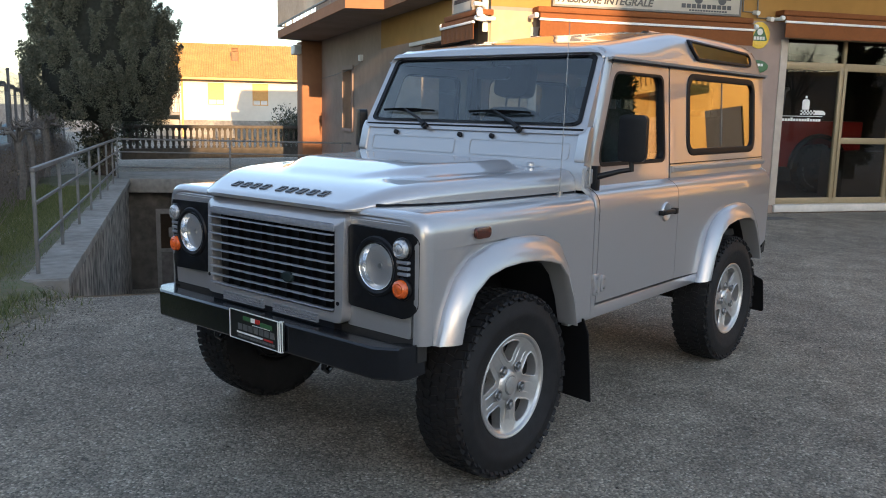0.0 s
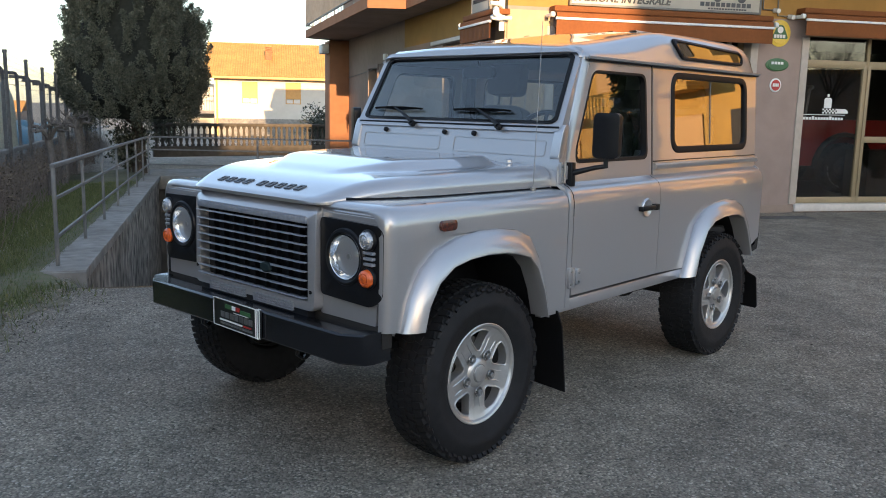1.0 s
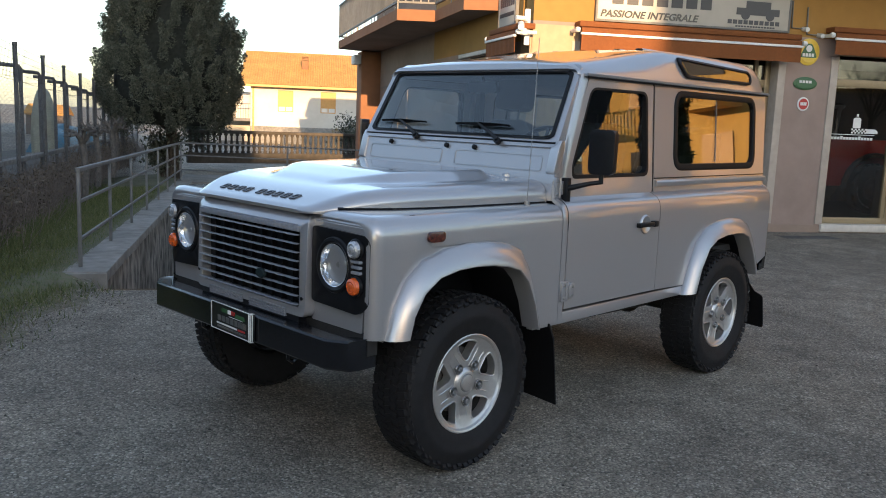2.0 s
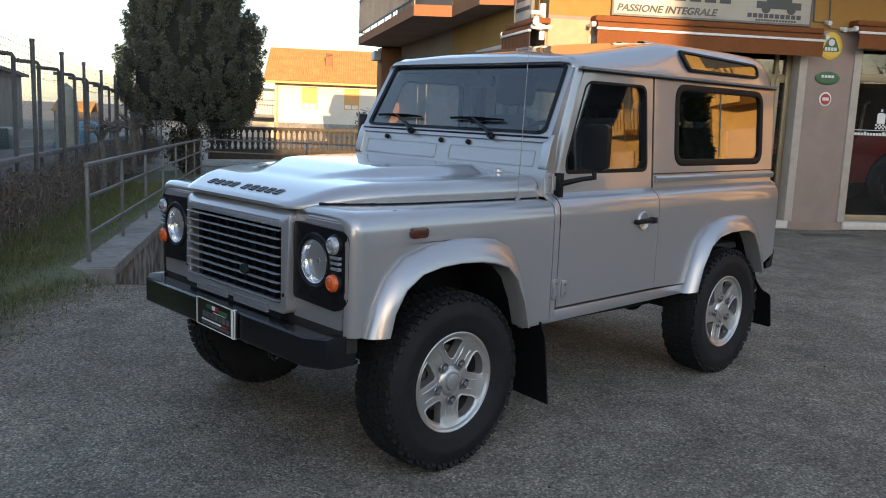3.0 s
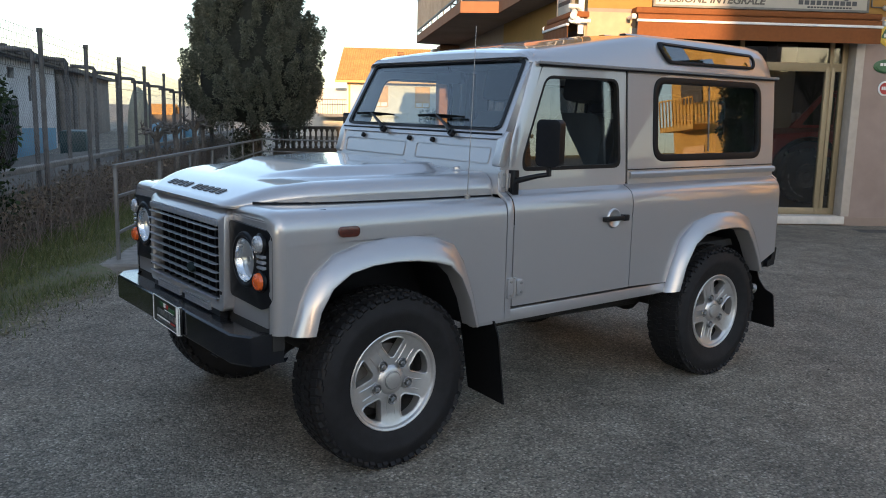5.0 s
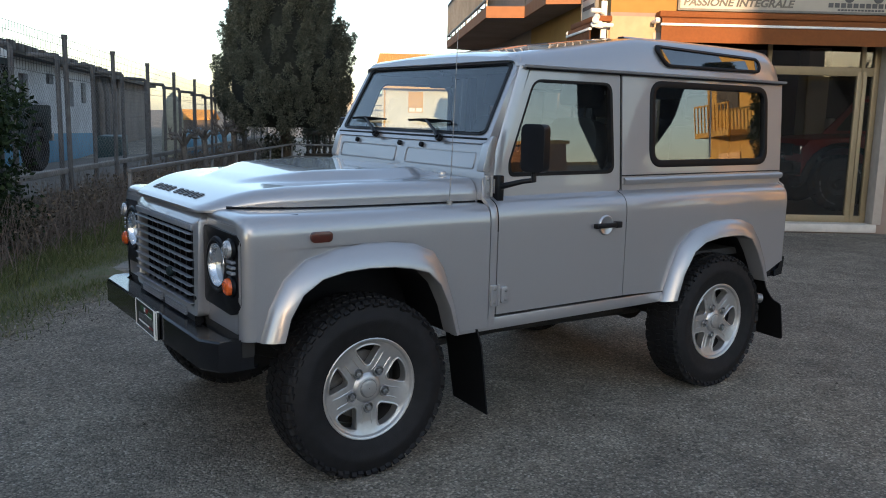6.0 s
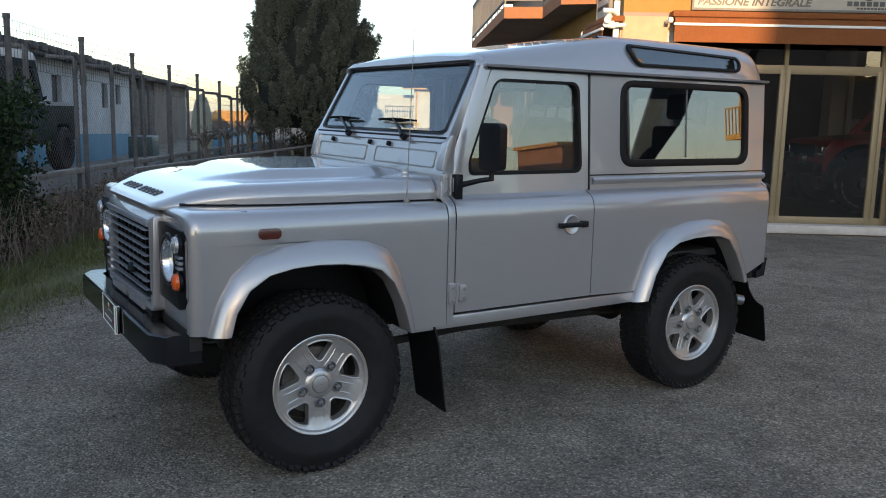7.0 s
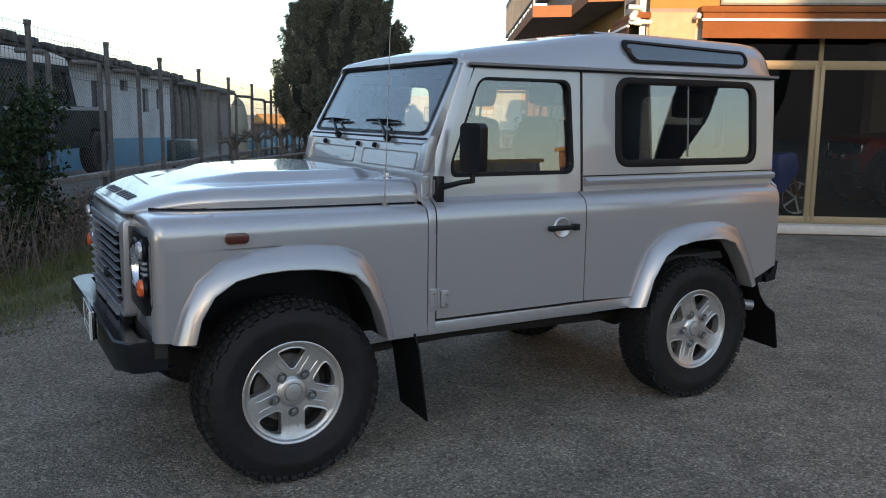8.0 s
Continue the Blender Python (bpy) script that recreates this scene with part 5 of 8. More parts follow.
# nine raised badge rings on the nose in two groups, plain shapes in place of a name
for k in range(9):
    yc = 0.315 - k * 0.0665 - (0.04 if k > 3 else 0.0)
    bm = bmesh.new()
    w = 0.0185
    plate(bm, [(-w - 0.004, 0), (w - 0.004, 0), (w + 0.005, 1), (-w + 0.005, 1)], [[(-w + 0.007, 0.24), (w - 0.011, 0.24), (w - 0.006, 0.76), (-w + 0.011, 0.76)]], "z", 0, 0.004)
    for v in bm.verts:
        x = -0.541 + 0.038 * v.co.y
        y = yc - v.co.x
        v.co = Vector((x - 0.3 * v.co.z, y, bonnet_top(x, y) + 0.0005 + v.co.z))
    part("badge_block", bm, M_LETTER, bonnet)
# washer jet, bonnet side bump stop and aerial
bm = bmesh.new()
lathe(bm, [(0.02, 0), (0.019, 0.012), (0.012, 0.017), (0.001, 0.018)], Matrix.Translation((0.615, -0.482, 1.272)), 14)
part("washer_jet", bm, M_SILVER_TRIM, bonnet)
bm = bmesh.new()
tube(bm, [(0.476, -0.742, 1.15), (0.476, -0.742, 1.175)], 0.014, 10)
tube(bm, [(0.476, -0.742, 1.17), (0.486, -0.742, 1.45), (0.502, -0.742, 1.94)], [0.0026, 0.0022, 0.0015], 6)
part("aerial", bm, M_STEEL, car, "thin steel whip aerial")

# ---- front face ----
for s in (-1, 1):
    bm = bmesh.new()
    plate(bm, round_poly([(s * 0.43, 0.685), (s * 0.765, 0.685), (s * 0.775, 1.105), (s * 0.76, 1.118), (s * 0.43, 1.118)], 0.01, 2), [], "x", -0.552, -0.50)
    part("front_panel", bm, M_SILVER, car)
bm = bmesh.new()
loft(bm, [[(-0.552, s * 0.43, 1.118), (-0.535, s * 0.43, 1.142), (-0.49, s * 0.44, 1.155)] for s in (-1, 1)])
loft(bm, [[(-0.553, y, 1.110), (-0.540, y, 1.138), (-0.50, y, 1.150), (-0.45, y, 1.152)] for y in (-0.775, -0.43)])
loft(bm, [[(-0.553, y, 1.110), (-0.540, y, 1.138), (-0.50, y, 1.150), (-0.45, y, 1.152)] for y in (0.43, 0.775)])
part("slam_panel", bm, M_SILVER, car)
bm = bmesh.new()
rect = rounded(-0.445, 0.445, 0.692, 1.130, 0.03, 4)
hole = rounded(-0.402, 0.402, 0.735, 1.082, 0.012, 2)
plate(bm, rect, [hole], "x", -0.603, -0.545)
for v in bm.verts:
    if v.co.z > 1.09:
        v.co.x += (v.co.z - 1.09) * 0.9
bevel(bm, 0.007, 2, 50)
grille = part("grille_surround", bm, M_SILVER, car, "silver-painted grille surround")
for y in (-0.424, 0.424):
    bm = bmesh.new()
    lathe(bm, [(0.008, -0.004), (0.008, 0.003), (0.001, 0.004)], Matrix.Translation((-0.603, y, 0.775)) @ Matrix.Rotation(radians(-90), 4, "Y"), 12)
    part("plug", bm, M_BLACK_PLASTIC, grille)
bm = bmesh.new()
box(bm, -0.553, -0.540, -0.40, 0.40, 0.735, 1.08)
part("grille_back", bm, M_BLACK_PLASTIC, grille)
bm = bmesh.new()
box(bm, -0.612, -0.565, -0.405, 0.405, 1.058, 1.086)
bevel(bm, 0.005)
part("grille_top_bar", bm, M_GRILLE, grille)
for k in range(9):
    z = 0.752 + k * 0.0372
    bm = bmesh.new()
    prof = [(-0.6225, z - 0.0052), (-0.6205, z - 0.0078), (-0.600, z - 0.0068), (-0.600, z - 0.0030), (-0.6205, z - 0.0026)]
    rings = []
    for j in range(61):
        y = -0.402 + 0.804 * j / 60
        notch = 0.0055 * max(0.0, 1 - abs((y + 0.36) % 0.08 - 0.04) / 0.018)
        rings.append([(min(-0.601, x + notch) if x < -0.605 else x, y, zz) for x, zz in prof])
    loft(bm, rings, True, True)
    part("grille_slat", bm, M_GRILLE, grille, angle=25)
for k in range(9):
    y = -0.32 + k * 0.08
    bm = bmesh.new()
    box(bm, -0.578, -0.553, y - 0.006, y + 0.006, 0.74, 1.06)
    part("grille_rib", bm, M_BLACK_PLASTIC, grille)
bm = bmesh.new()
lathe(bm, [(0.001, 0.010), (0.030, 0.009), (0.036, 0.004), (0.036, -0.006)], Matrix.Translation((-0.622, -0.145, 0.845)) @ Matrix.Rotation(radians(-90), 4, "Y") @ Matrix.Diagonal((0.62, 1, 1, 1)), 28)
part("oval_badge", bm, M_DARK_GREEN, grille, "small dark green oval badge, plain")
# mesh apron under the grille
bm = bmesh.new()
box(bm, -0.60, -0.56, -0.40, 0.40, 0.655, 0.715)
apron = part("lower_apron", bm, M_BLACK_PLASTIC, car)
for y0 in (-0.31, 0.035):
    bm = bmesh.new()
    for k in range(26):
        y = y0 + k * 0.0108
        box(bm, -0.614, -0.6, y, y + 0.0035, 0.682, 0.714)
    for z in (0.680, 0.691, 0.702, 0.713):
        box(bm, -0.6135, -0.6, y0 - 0.003, y0 + 0.277, z, z + 0.003)
    part("mesh_panel", bm, M_GRILLE, apron, "pale wire mesh panel")
bm = bmesh.new()
box(bm, -0.55, -0.50, -0.80, 0.80, 0.60, 0.688)
part("lower_valance", bm, M_DARK, car)

for s in (-1, 1):
    bm = bmesh.new()
    out = round_poly([(s * 0.452, 0.772), (s * 0.752, 0.762), (s * 0.800, 0.800), (s * 0.802, 1.060), (s * 0.775, 1.084), (s * 0.452, 1.092)], 0.022, 4)
    hole = [(s * 0.603 + 0.103 * math.cos(2 * math.pi * k / 32), 0.944 + 0.103 * math.sin(2 * math.pi * k / 32)) for k in range(32)]
    plate(bm, out, [hole], "x", -0.572, -0.545)
    for v in bm.verts:
        if abs(v.co.y) > 0.74 and v.co.x < -0.56:
            v.co.x += (abs(v.co.y) - 0.74) * 0.35
    bevel(bm, 0.005, 2, 60)
    lp = part("light_panel", bm, M_BLACK_PLASTIC, car, "matt black plastic headlamp panel")
    m = Matrix.Translation((-0.572, s * 0.603, 0.944)) @ Matrix.Rotation(radians(-90), 4, "Y")
    bm = bmesh.new()
    lathe(bm, [(0.118, -0.002), (0.112, 0.007), (0.102, 0.009), (0.094, 0.004), (0.092, -0.02)], m, 40)
    part("headlamp_bezel", bm, M_BLACK_PLASTIC, lp)
    bm = bmesh.new()
    lathe(bm, [(0.091, 0.0), (0.089, 0.006), (0.086, 0.004), (0.082, -0.012), (0.062, -0.045), (0.035, -0.065), (0.016, -0.068), (0.001, -0.069)], m, 40)
    hl = part("headlamp", bm, M_CHROME, lp, "round clear-lens headlamp")
    bm = bmesh.new()
    lathe(bm, [(0.088, 0.004), (0.075, 0.014), (0.05, 0.022), (0.02, 0.026), (0.001, 0.0265)], m, 40)
    part("headlamp_lens", bm, M_GLASS_LAMP, lp)
    bm = bmesh.new()
    lathe(bm, [(0.014, -0.065), (0.014, -0.022), (0.010, -0.016), (0.001, -0.015)], m, 16)
    part("bulb_shield", bm, M_STEEL, lp)
    for z, mt, nm, lb in ((1.026, M_CLEAR, "side_light", "round clear side lamp"), (0.876, M_AMBER, "indicator", "round amber indicator lamp")):
        m2 = Matrix.Translation((-0.566, s * 0.733, z)) @ Matrix.Rotation(radians(-90), 4, "Y")
        bm = bmesh.new()
        lathe(bm, [(0.043, -0.004), (0.043, 0.006), (0.038, 0.010), (0.035, 0.006)], m2, 28)
        part("lamp_rim", bm, M_BLACK_PLASTIC, lp)
        bm = bmesh.new()
        lathe(bm, [(0.036, 0.0), (0.036, 0.014), (0.033, 0.022), (0.024, 0.028), (0.018, 0.026), (0.012, 0.030), (0.001, 0.031)], m2, 28)
        part(nm, bm, mt, lp, lb)
    for k in range(3):
        bm = bmesh.new()
        box(bm, -0.577, -0.55, s * 0.703, s * 0.765, 0.926 + k * 0.022, 0.938 + k * 0.022)
        bevel(bm, 0.003)
        part("vent_bar", bm, M_GRILLE, lp)

# ---- bumper ----
bm = bmesh.new()
plan = [(-0.500, -0.792), (-0.600, -0.797), (-0.640, -0.785), (-0.690, -0.700), (-0.690, 0.700), (-0.640, 0.785), (-0.600, 0.797), (-0.500, 0.792)]
back = [(x + 0.012 if abs(y) < 0.7 else x + 0.006, y * 0.985) for x, y in plan]
rings = []
for (x, y), (bx, by) in zip(plan, back):
    d = 0.10
    ix = min(-0.47, x + d)
    rings.append([(ix, y * (0.97 if abs(y) > 0.7 else 1), 0.668), (x + 0.008, y, 0.672), (x, y, 0.664), (x, y, 0.556), (x + 0.008, y, 0.548), (ix, y * (0.97 if abs(y) > 0.7 else 1), 0.552)])
loft(bm, rings)
thicken(bm, 0.006)
bumper = part("front_bumper", bm, M_BLACK_STEEL, car, "black steel front bumper", angle=40)
for s in (-1, 1):
    bm = bmesh.new()
    box(bm, -0.66, -0.46, s * 0.40, s * 0.33, 0.56, 0.65)
    part("bumper_bracket", bm, M_BLACK_STEEL, bumper)
for s in (-1, 1):
    bm = bmesh.new()
    tube(bm, [(-0.56, s * 0.36, 0.55), (-0.58, s * 0.36, 0.50), (-0.60, s * 0.36, 0.485), (-0.62, s * 0.36, 0.50), (-0.61, s * 0.36, 0.55)], 0.012, 8)
    part("towing_eye", bm, M_BLACK_STEEL, bumper)
# dealer plate held by cable ties: a white-edged black board with plain coloured bars
pm = Matrix.Translation((-0.700, -0.030, 0.615)) @ Matrix.Rotation(radians(-2), 4, "Z")
bm = bmesh.new()
plate(bm, rounded(-0.182, 0.182, -0.062, 0.062, 0.006, 2), [], "x", 0.0, 0.012)
bmesh.ops.transform(bm, matrix=pm, verts=bm.verts)
board = part("dealer_board", bm, M_PLATE_BLACK, car, "black dealer board with white edge")
bm = bmesh.new()
plate(bm, rounded(-0.1835, 0.1835, -0.0635, 0.0635, 0.006, 2), [rounded(-0.1805, 0.1805, -0.0605, 0.0605, 0.005, 2)], "x", -0.003, 0.001)
bmesh.ops.transform(bm, matrix=pm, verts=bm.verts)
part("board_edge", bm, M_WHITE, board)
for y0, y1, z0, z1, mt in ((-0.10, 0.02, 0.014, 0.016, M_WHITE), (0.03, 0.085, 0.026, 0.044, M_GREEN), (0.0, 0.03, 0.026, 0.044, M_WHITE), (-0.03, 0.0, 0.026, 0.044, M_RED), (-0.115, -0.035, 0.018, 0.036, M_GREEN),
                           (-0.13, 0.13, -0.018, 0.008, M_STEEL), (-0.12, -0.06, -0.034, -0.027, M_RED), (-0.05, 0.13, -0.034, -0.027, M_WHITE), (-0.13, 0.13, -0.050, -0.040, M_STEEL)):
    n = 1 if mt is not M_STEEL else 7 if z1 > 0 else 12
    for k in range(n):
        bm = bmesh.new()
        a = y0 + (y1 - y0) * k / n
        box(bm, -0.0025, 0.0, a, a + (y1 - y0) / n * (0.78 if n > 1 else 1.0), z0, z1)
        bmesh.ops.transform(bm, matrix=pm, verts=bm.verts)
        part("printed_bar", bm, mt, board)
for yy in (-0.172,):
    bm = bmesh.new()
    for dy in (0.0, 0.012):
        tube(bm, [pm @ Vector((0.014, yy + dy, 0.062)), pm @ Vector((-0.006, yy + dy, 0.064)), pm @ Vector((-0.007, yy + dy - 0.004, -0.062)), pm @ Vector((0.012, yy + dy, -0.064))], 0.0028, 5)
    part("cable_tie", bm, M_WHITE, board)

# ---- scuttle, windscreen and wipers ----
bm = bmesh.new()
pts = [(0.648, 1.17), (0.652, 1.262), (0.668, 1.30), (0.692, 1.405), (0.70, 1.425), (0.72, 1.43)]
loft(bm, [[(x, y, z) for x, z in pts] for y in (-0.752, -0.5, -0.2, 0.0, 0.2, 0.5, 0.752)])
loft(bm, [[(0.648, s * 0.752, 1.17), (0.652, s * 0.752, 1.262), (0.668, s * 0.752, 1.30), (0.692, s * 0.75, 1.405), (0.72, s * 0.75, 1.43)][::1] for s in (-1,)] + [[(0.72, -0.752, 1.17), (0.72, -0.752, 1.262), (0.725, -0.752, 1.30), (0.73, -0.75, 1.405), (0.735, -0.75, 1.43)]])
loft(bm, [[(0.648, 0.752, 1.17), (0.652, 0.752, 1.262), (0.668, 0.752, 1.30), (0.692, 0.75, 1.405), (0.72, 0.75, 1.43)], [(0.72, 0.752, 1.17), (0.72, 0.752, 1.262), (0.725, 0.752, 1.30), (0.73, 0.75, 1.405), (0.735, 0.75, 1.43)]])
scuttle = part("scuttle_panel", bm, M_SILVER, car, angle=40)
for s in (-1, 1):
    bm = bmesh.new()
    rect = rounded(0.05, 0.66, 0.0, 0.082, 0.016, 4)
    hole = rounded(0.056, 0.654, 0.006, 0.076, 0.012, 4)
    plate(bm, rect, [hole], "x", 0, 0.010)
    for v in bm.verts:
        z = 1.308 + v.co.z
        v.co = Vector((0.6665 + (z - 1.30) * 0.229 - v.co.x * 0.2, s * v.co.y, z))
    part("vent_flap_edge", bm, M_SILVER, scuttle)


def ws(y, t, d=0.0):
    """A point on the windscreen: across, up from 0 to 1, and d metres proud of it."""
    x, z = 0.708 + 0.203 * t, 1.440 + 0.385 * t
    nx, nz = -0.8845, 0.4664
    yy = y * (1 - 0.045 * t)
    return Vector((x + nx * d, yy, z + nz * d))


def ws_skin(bm, outline, holes, d0, d1):
    plate(bm, outline, holes, "z", 0, 1)
    for v in bm.verts:
        v.co = ws(v.co.x, v.co.y, d0 + (d1 - d0) * v.co.z)


bm = bmesh.new()
ws_skin(bm, rounded(-0.735, 0.735, -0.04, 1.06, 0.06, 5), [rounded(-0.690, 0.690, 0.075, 0.958, 0.055, 5)], -0.03, 0.012)
bevel(bm, 0.005, 2, 60)
frame_ws = part("windscreen_frame", bm, M_SILVER, car)
bm = bmesh.new()
ws_skin(bm, rounded(-0.698, 0.698, 0.06, 0.968, 0.062, 5), [rounded(-0.680, 0.680, 0.092, 0.940, 0.045, 5)], -0.004, 0.0145)
bevel(bm, 0.004, 2, 60)
part("windscreen_rubber", bm, M_RUBBER, frame_ws)
bm = bmesh.new()
ws_skin(bm, rounded(-0.684, 0.684, 0.084, 0.948, 0.05, 5), [], 0.004, 0.009)
part("windscreen_glass", bm, M_GLASS, frame_ws, "clear windscreen glass", smooth=False)
bm = bmesh.new()
tube(bm, [ws(-0.72, 0.015, 0.014), ws(0.72, 0.015, 0.012)], 0.005, 8)
part("lower_rubber_strip", bm, M_RUBBER, frame_ws)
for y0, ya, yb in ((0.26, 0.62, 0.235), (-0.36, -0.005, -0.40)):
    bm = bmesh.new()
    tube(bm, [ws(y0, -0.02, 0.02), ws(y0, -0.02, 0.045)], 0.018, 10)
    tube(bm, [ws(y0, -0.02, 0.042), ws(y0 + 0.05, 0.06, 0.045), ws((ya + yb) / 2 + 0.02, 0.20, 0.040)], [0.012, 0.009, 0.006], 8)
    wp = part("wiper", bm, M_BLACK_PLASTIC, car, "black windscreen wiper")
    bm = bmesh.new()
    n = 9
    loft(bm, [[ws(ya + (yb - ya) * k / n, 0.185 + 0.01 * math.sin(k), 0.020), ws(ya + (yb - ya) * k / n, 0.20, 0.034 + 0.014 * math.sin(math.pi * k / n)), ws(ya + (yb - ya) * k / n, 0.215, 0.020)] for k in range(n + 1)], True, True)
    part("wiper_blade", bm, M_RUBBER, wp)
for y in (0.48, 0.02, -0.19):
    bm = bmesh.new()
    lathe(bm, [(0.014, 0), (0.013, 0.014), (0.001, 0.018)], Matrix.Translation((0.690, y, 1.405)) @ Matrix.Rotation(radians(-75), 4, "Y"), 12)
    part("rubber_stop", bm, M_RUBBER, scuttle)


# ---- roof ----
def roof_crown(x):
    return interp(x, [(0.885, 1.852), (0.92, 1.868), (1.05, 1.890), (1.3, 1.925), (1.6, 1.972), (1.78, 1.998), (1.9, 2.004), (2.3, 2.006), (2.8, 2.000), (2.95, 1.985), (3.0, 1.958), (3.028, 1.905), (3.036, 1.82)])


bm = bmesh.new()
rings = []
for x in [0.885, 0.90, 0.93, 1.0, 1.1, 1.2, 1.3, 1.4, 1.5, 1.6, 1.7, 1.78, 1.85, 2.0, 2.2, 2.4, 2.6, 2.8, 2.9, 2.95, 2.985, 3.01, 3.025, 3.034, 3.036]:
    c = roof_crown(x)
    tuck = interp(x, [(2.9, 0.0), (2.985, 0.01), (3.025, 0.04), (3.036, 0.07)])
    fr = interp(x, [(0.885, 0.012), (0.93, 0.0)])
    k = min(0.085, (c - 1.80) * 0.55)
    sec = [(0.722 - fr, 1.800), (0.720 - fr, 1.812), (0.712 - fr - 0.02 * min(1, (c - 1.8) / 0.2), c - k), (0.69 - fr - 0.03, c - k * 0.42), (0.63 - fr, c - k * 0.13), (0.55, c - 0.004), (0.3, c + 0.008), (0.0, c + 0.011)]
    sec = [(max(0, y - tuck), z) for y, z in sec]
    row = [(x, -y, z) for y, z in sec] + [(x, y, z) for y, z in sec[-2::-1]]
    rings.append(row)
loft(bm, rings)
f = rings[0]
loft(bm, [f, [(0.875, p[1] * 0.985, min(p[2], 1.828)) for p in f]])
thicken(bm, 0.008)
roof = part("roof", bm, M_SILVER, car, "silver roof panel with alpine windows", angle=50)
for y0 in (-0.40, -0.24, -0.08, 0.08, 0.24, 0.40):
    bm = bmesh.new()
    loft(bm, [[(x, y0 - 0.03, roof_crown(x) + 0.008), (x, y0 - 0.018, roof_crown(x) + 0.018), (x, y0 + 0.018, roof_crown(x) + 0.018), (x, y0 + 0.03, roof_crown(x) + 0.008)] for x in (1.9, 1.93, 2.3, 2.7, 2.75)])
    part("roof_rib", bm, M_SILVER, roof)
for s in (-1, 1):
    bm = bmesh.new()
    prof = [(0.714, 1.790), (0.742, 1.794), (0.746, 1.806), (0.738, 1.808), (0.73, 1.802), (0.714, 1.806)]
    rings = [[(x, s * y, z) for y, z in prof] for x in (0.905, 0.92, 1.58, 2.4, 3.015, 3.028)]
    loft(bm, rings, True, True)
    part("roof_gutter", bm, M_SILVER, roof)
    # black strip laid in for the shadow line below the gutter
    bm = bmesh.new()
    tube(bm, [(0.92, s * 0.735, 1.788), (3.012, s * 0.735, 1.788)], 0.0045, 6)
    part("gutter_shadow_strip", bm, M_RUBBER, roof)
    # alpine window: bent to the roof's side
    def ay(z):
        return interp(z, [(1.82, 0.7195), (1.87, 0.7125), (1.915, 0.700), (1.94, 0.688), (1.96, 0.672), (1.99, 0.64)])
    o = round_poly([(1.93, 1.842), (2.765, 1.846), (2.790, 1.890), (2.765, 1.938), (1.880, 1.962), (1.862, 1.925)], 0.035, 5)
    i = round_poly([(1.945, 1.860), (2.748, 1.863), (2.768, 1.891), (2.748, 1.921), (1.900, 1.944), (1.888, 1.920)], 0.025, 5)
    bm = bmesh.new()
    plate(bm, o, [i], "y", 0, 0.02)
    for v in bm.verts:
        v.co.y = s * (ay(v.co.z) + 0.012 - v.co.y)
    bevel(bm, 0.005, 2, 60)
    ar = part("alpine_rubber", bm, M_RUBBER, roof, "black rubber seal of a curved roof window")
    bm = bmesh.new()
    plate(bm, [(x, z) for x, z in i], [], "y", 0, 0.004)
    for v in bm.verts:
        v.co.y = s * (ay(v.co.z) + 0.005 - v.co.y)
    part("alpine_glass", bm, M_GLASS_ALPINE, roof, smooth=False)

# ---- tail ----
bm = bmesh.new()
plate(bm, [(-0.79, 0.66), (0.79, 0.66), (0.79, 1.17), (0.745, 1.20), (0.715, 1.80), (-0.715, 1.80), (-0.745, 1.20), (-0.79, 1.17)], [rounded(-0.38, 0.38, 1.25, 1.70, 0.06)], "x", 3.005, 3.022)
part("tail_panel", bm, M_SILVER, car)
bm = bmesh.new()
plate(bm, rounded(-0.39, 0.39, 1.24, 1.71, 0.06), [], "x", 3.010, 3.015)
part("rear_window", bm, M_GLASS_SIDE, car, "tinted rear window glass", smooth=False)
bm = bmesh.new()
lathe(bm, [(0.10, 0.0), (0.20, 0.03), (0.36, 0.05), (0.385, 0.10), (0.385, 0.19), (0.34, 0.23), (0.23, 0.22)], Matrix.Translation((3.04, 0.08, 1.05)) @ Matrix.Rotation(radians(90), 4, "Y"), 40)
part("spare_wheel", bm, M_TYRE, car, "spare tyre on the tail door")

# ---- underside ----
bm = bmesh.new()
for s in (-1, 1):
    tube(bm, [(-0.55, s * 0.38, 0.60), (0.6, s * 0.40, 0.55), (1.6, s * 0.40, 0.55), (2.3, s * 0.42, 0.68), (2.95, s * 0.42, 0.64)], 0.06, 6)
box(bm, 0.5, 1.9, -0.72, 0.72, 0.55, 0.60)
box(bm, 1.9, 3.0, -0.49, 0.49, 0.70, 0.76)
part("chassis", bm, M_DARK, car)
for ax in (0.0, WB):
    bm = bmesh.new()
    tube(bm, [(ax, -0.66, HUB_Z), (ax, -0.2, HUB_Z), (ax, 0.2, HUB_Z), (ax, 0.66, HUB_Z)], 0.055, 12)
    lathe(bm, [(0.01, -0.13), (0.09, -0.11), (0.13, 0.0), (0.09, 0.11), (0.01, 0.13)], Matrix.Translation((ax, 0.2 if ax == 0 else -0.15, HUB_Z)) @ Matrix.Rotation(radians(90), 4, "Y"), 20)
    part("axle", bm, M_DARK, car)
bm = bmesh.new()
box(bm, 0.95, 1.35, -0.58, -0.40, 0.50, 0.58)
bevel(bm, 0.02)
part("side_tank", bm, M_DARK, car)
bm = bmesh.new()
tube(bm, [(0.3, -0.5, 0.42), (1.0, -0.46, 0.44), (2.1, -0.46, 0.42)], 0.022, 8)
part("trailing_link", bm, M_DARK, car)

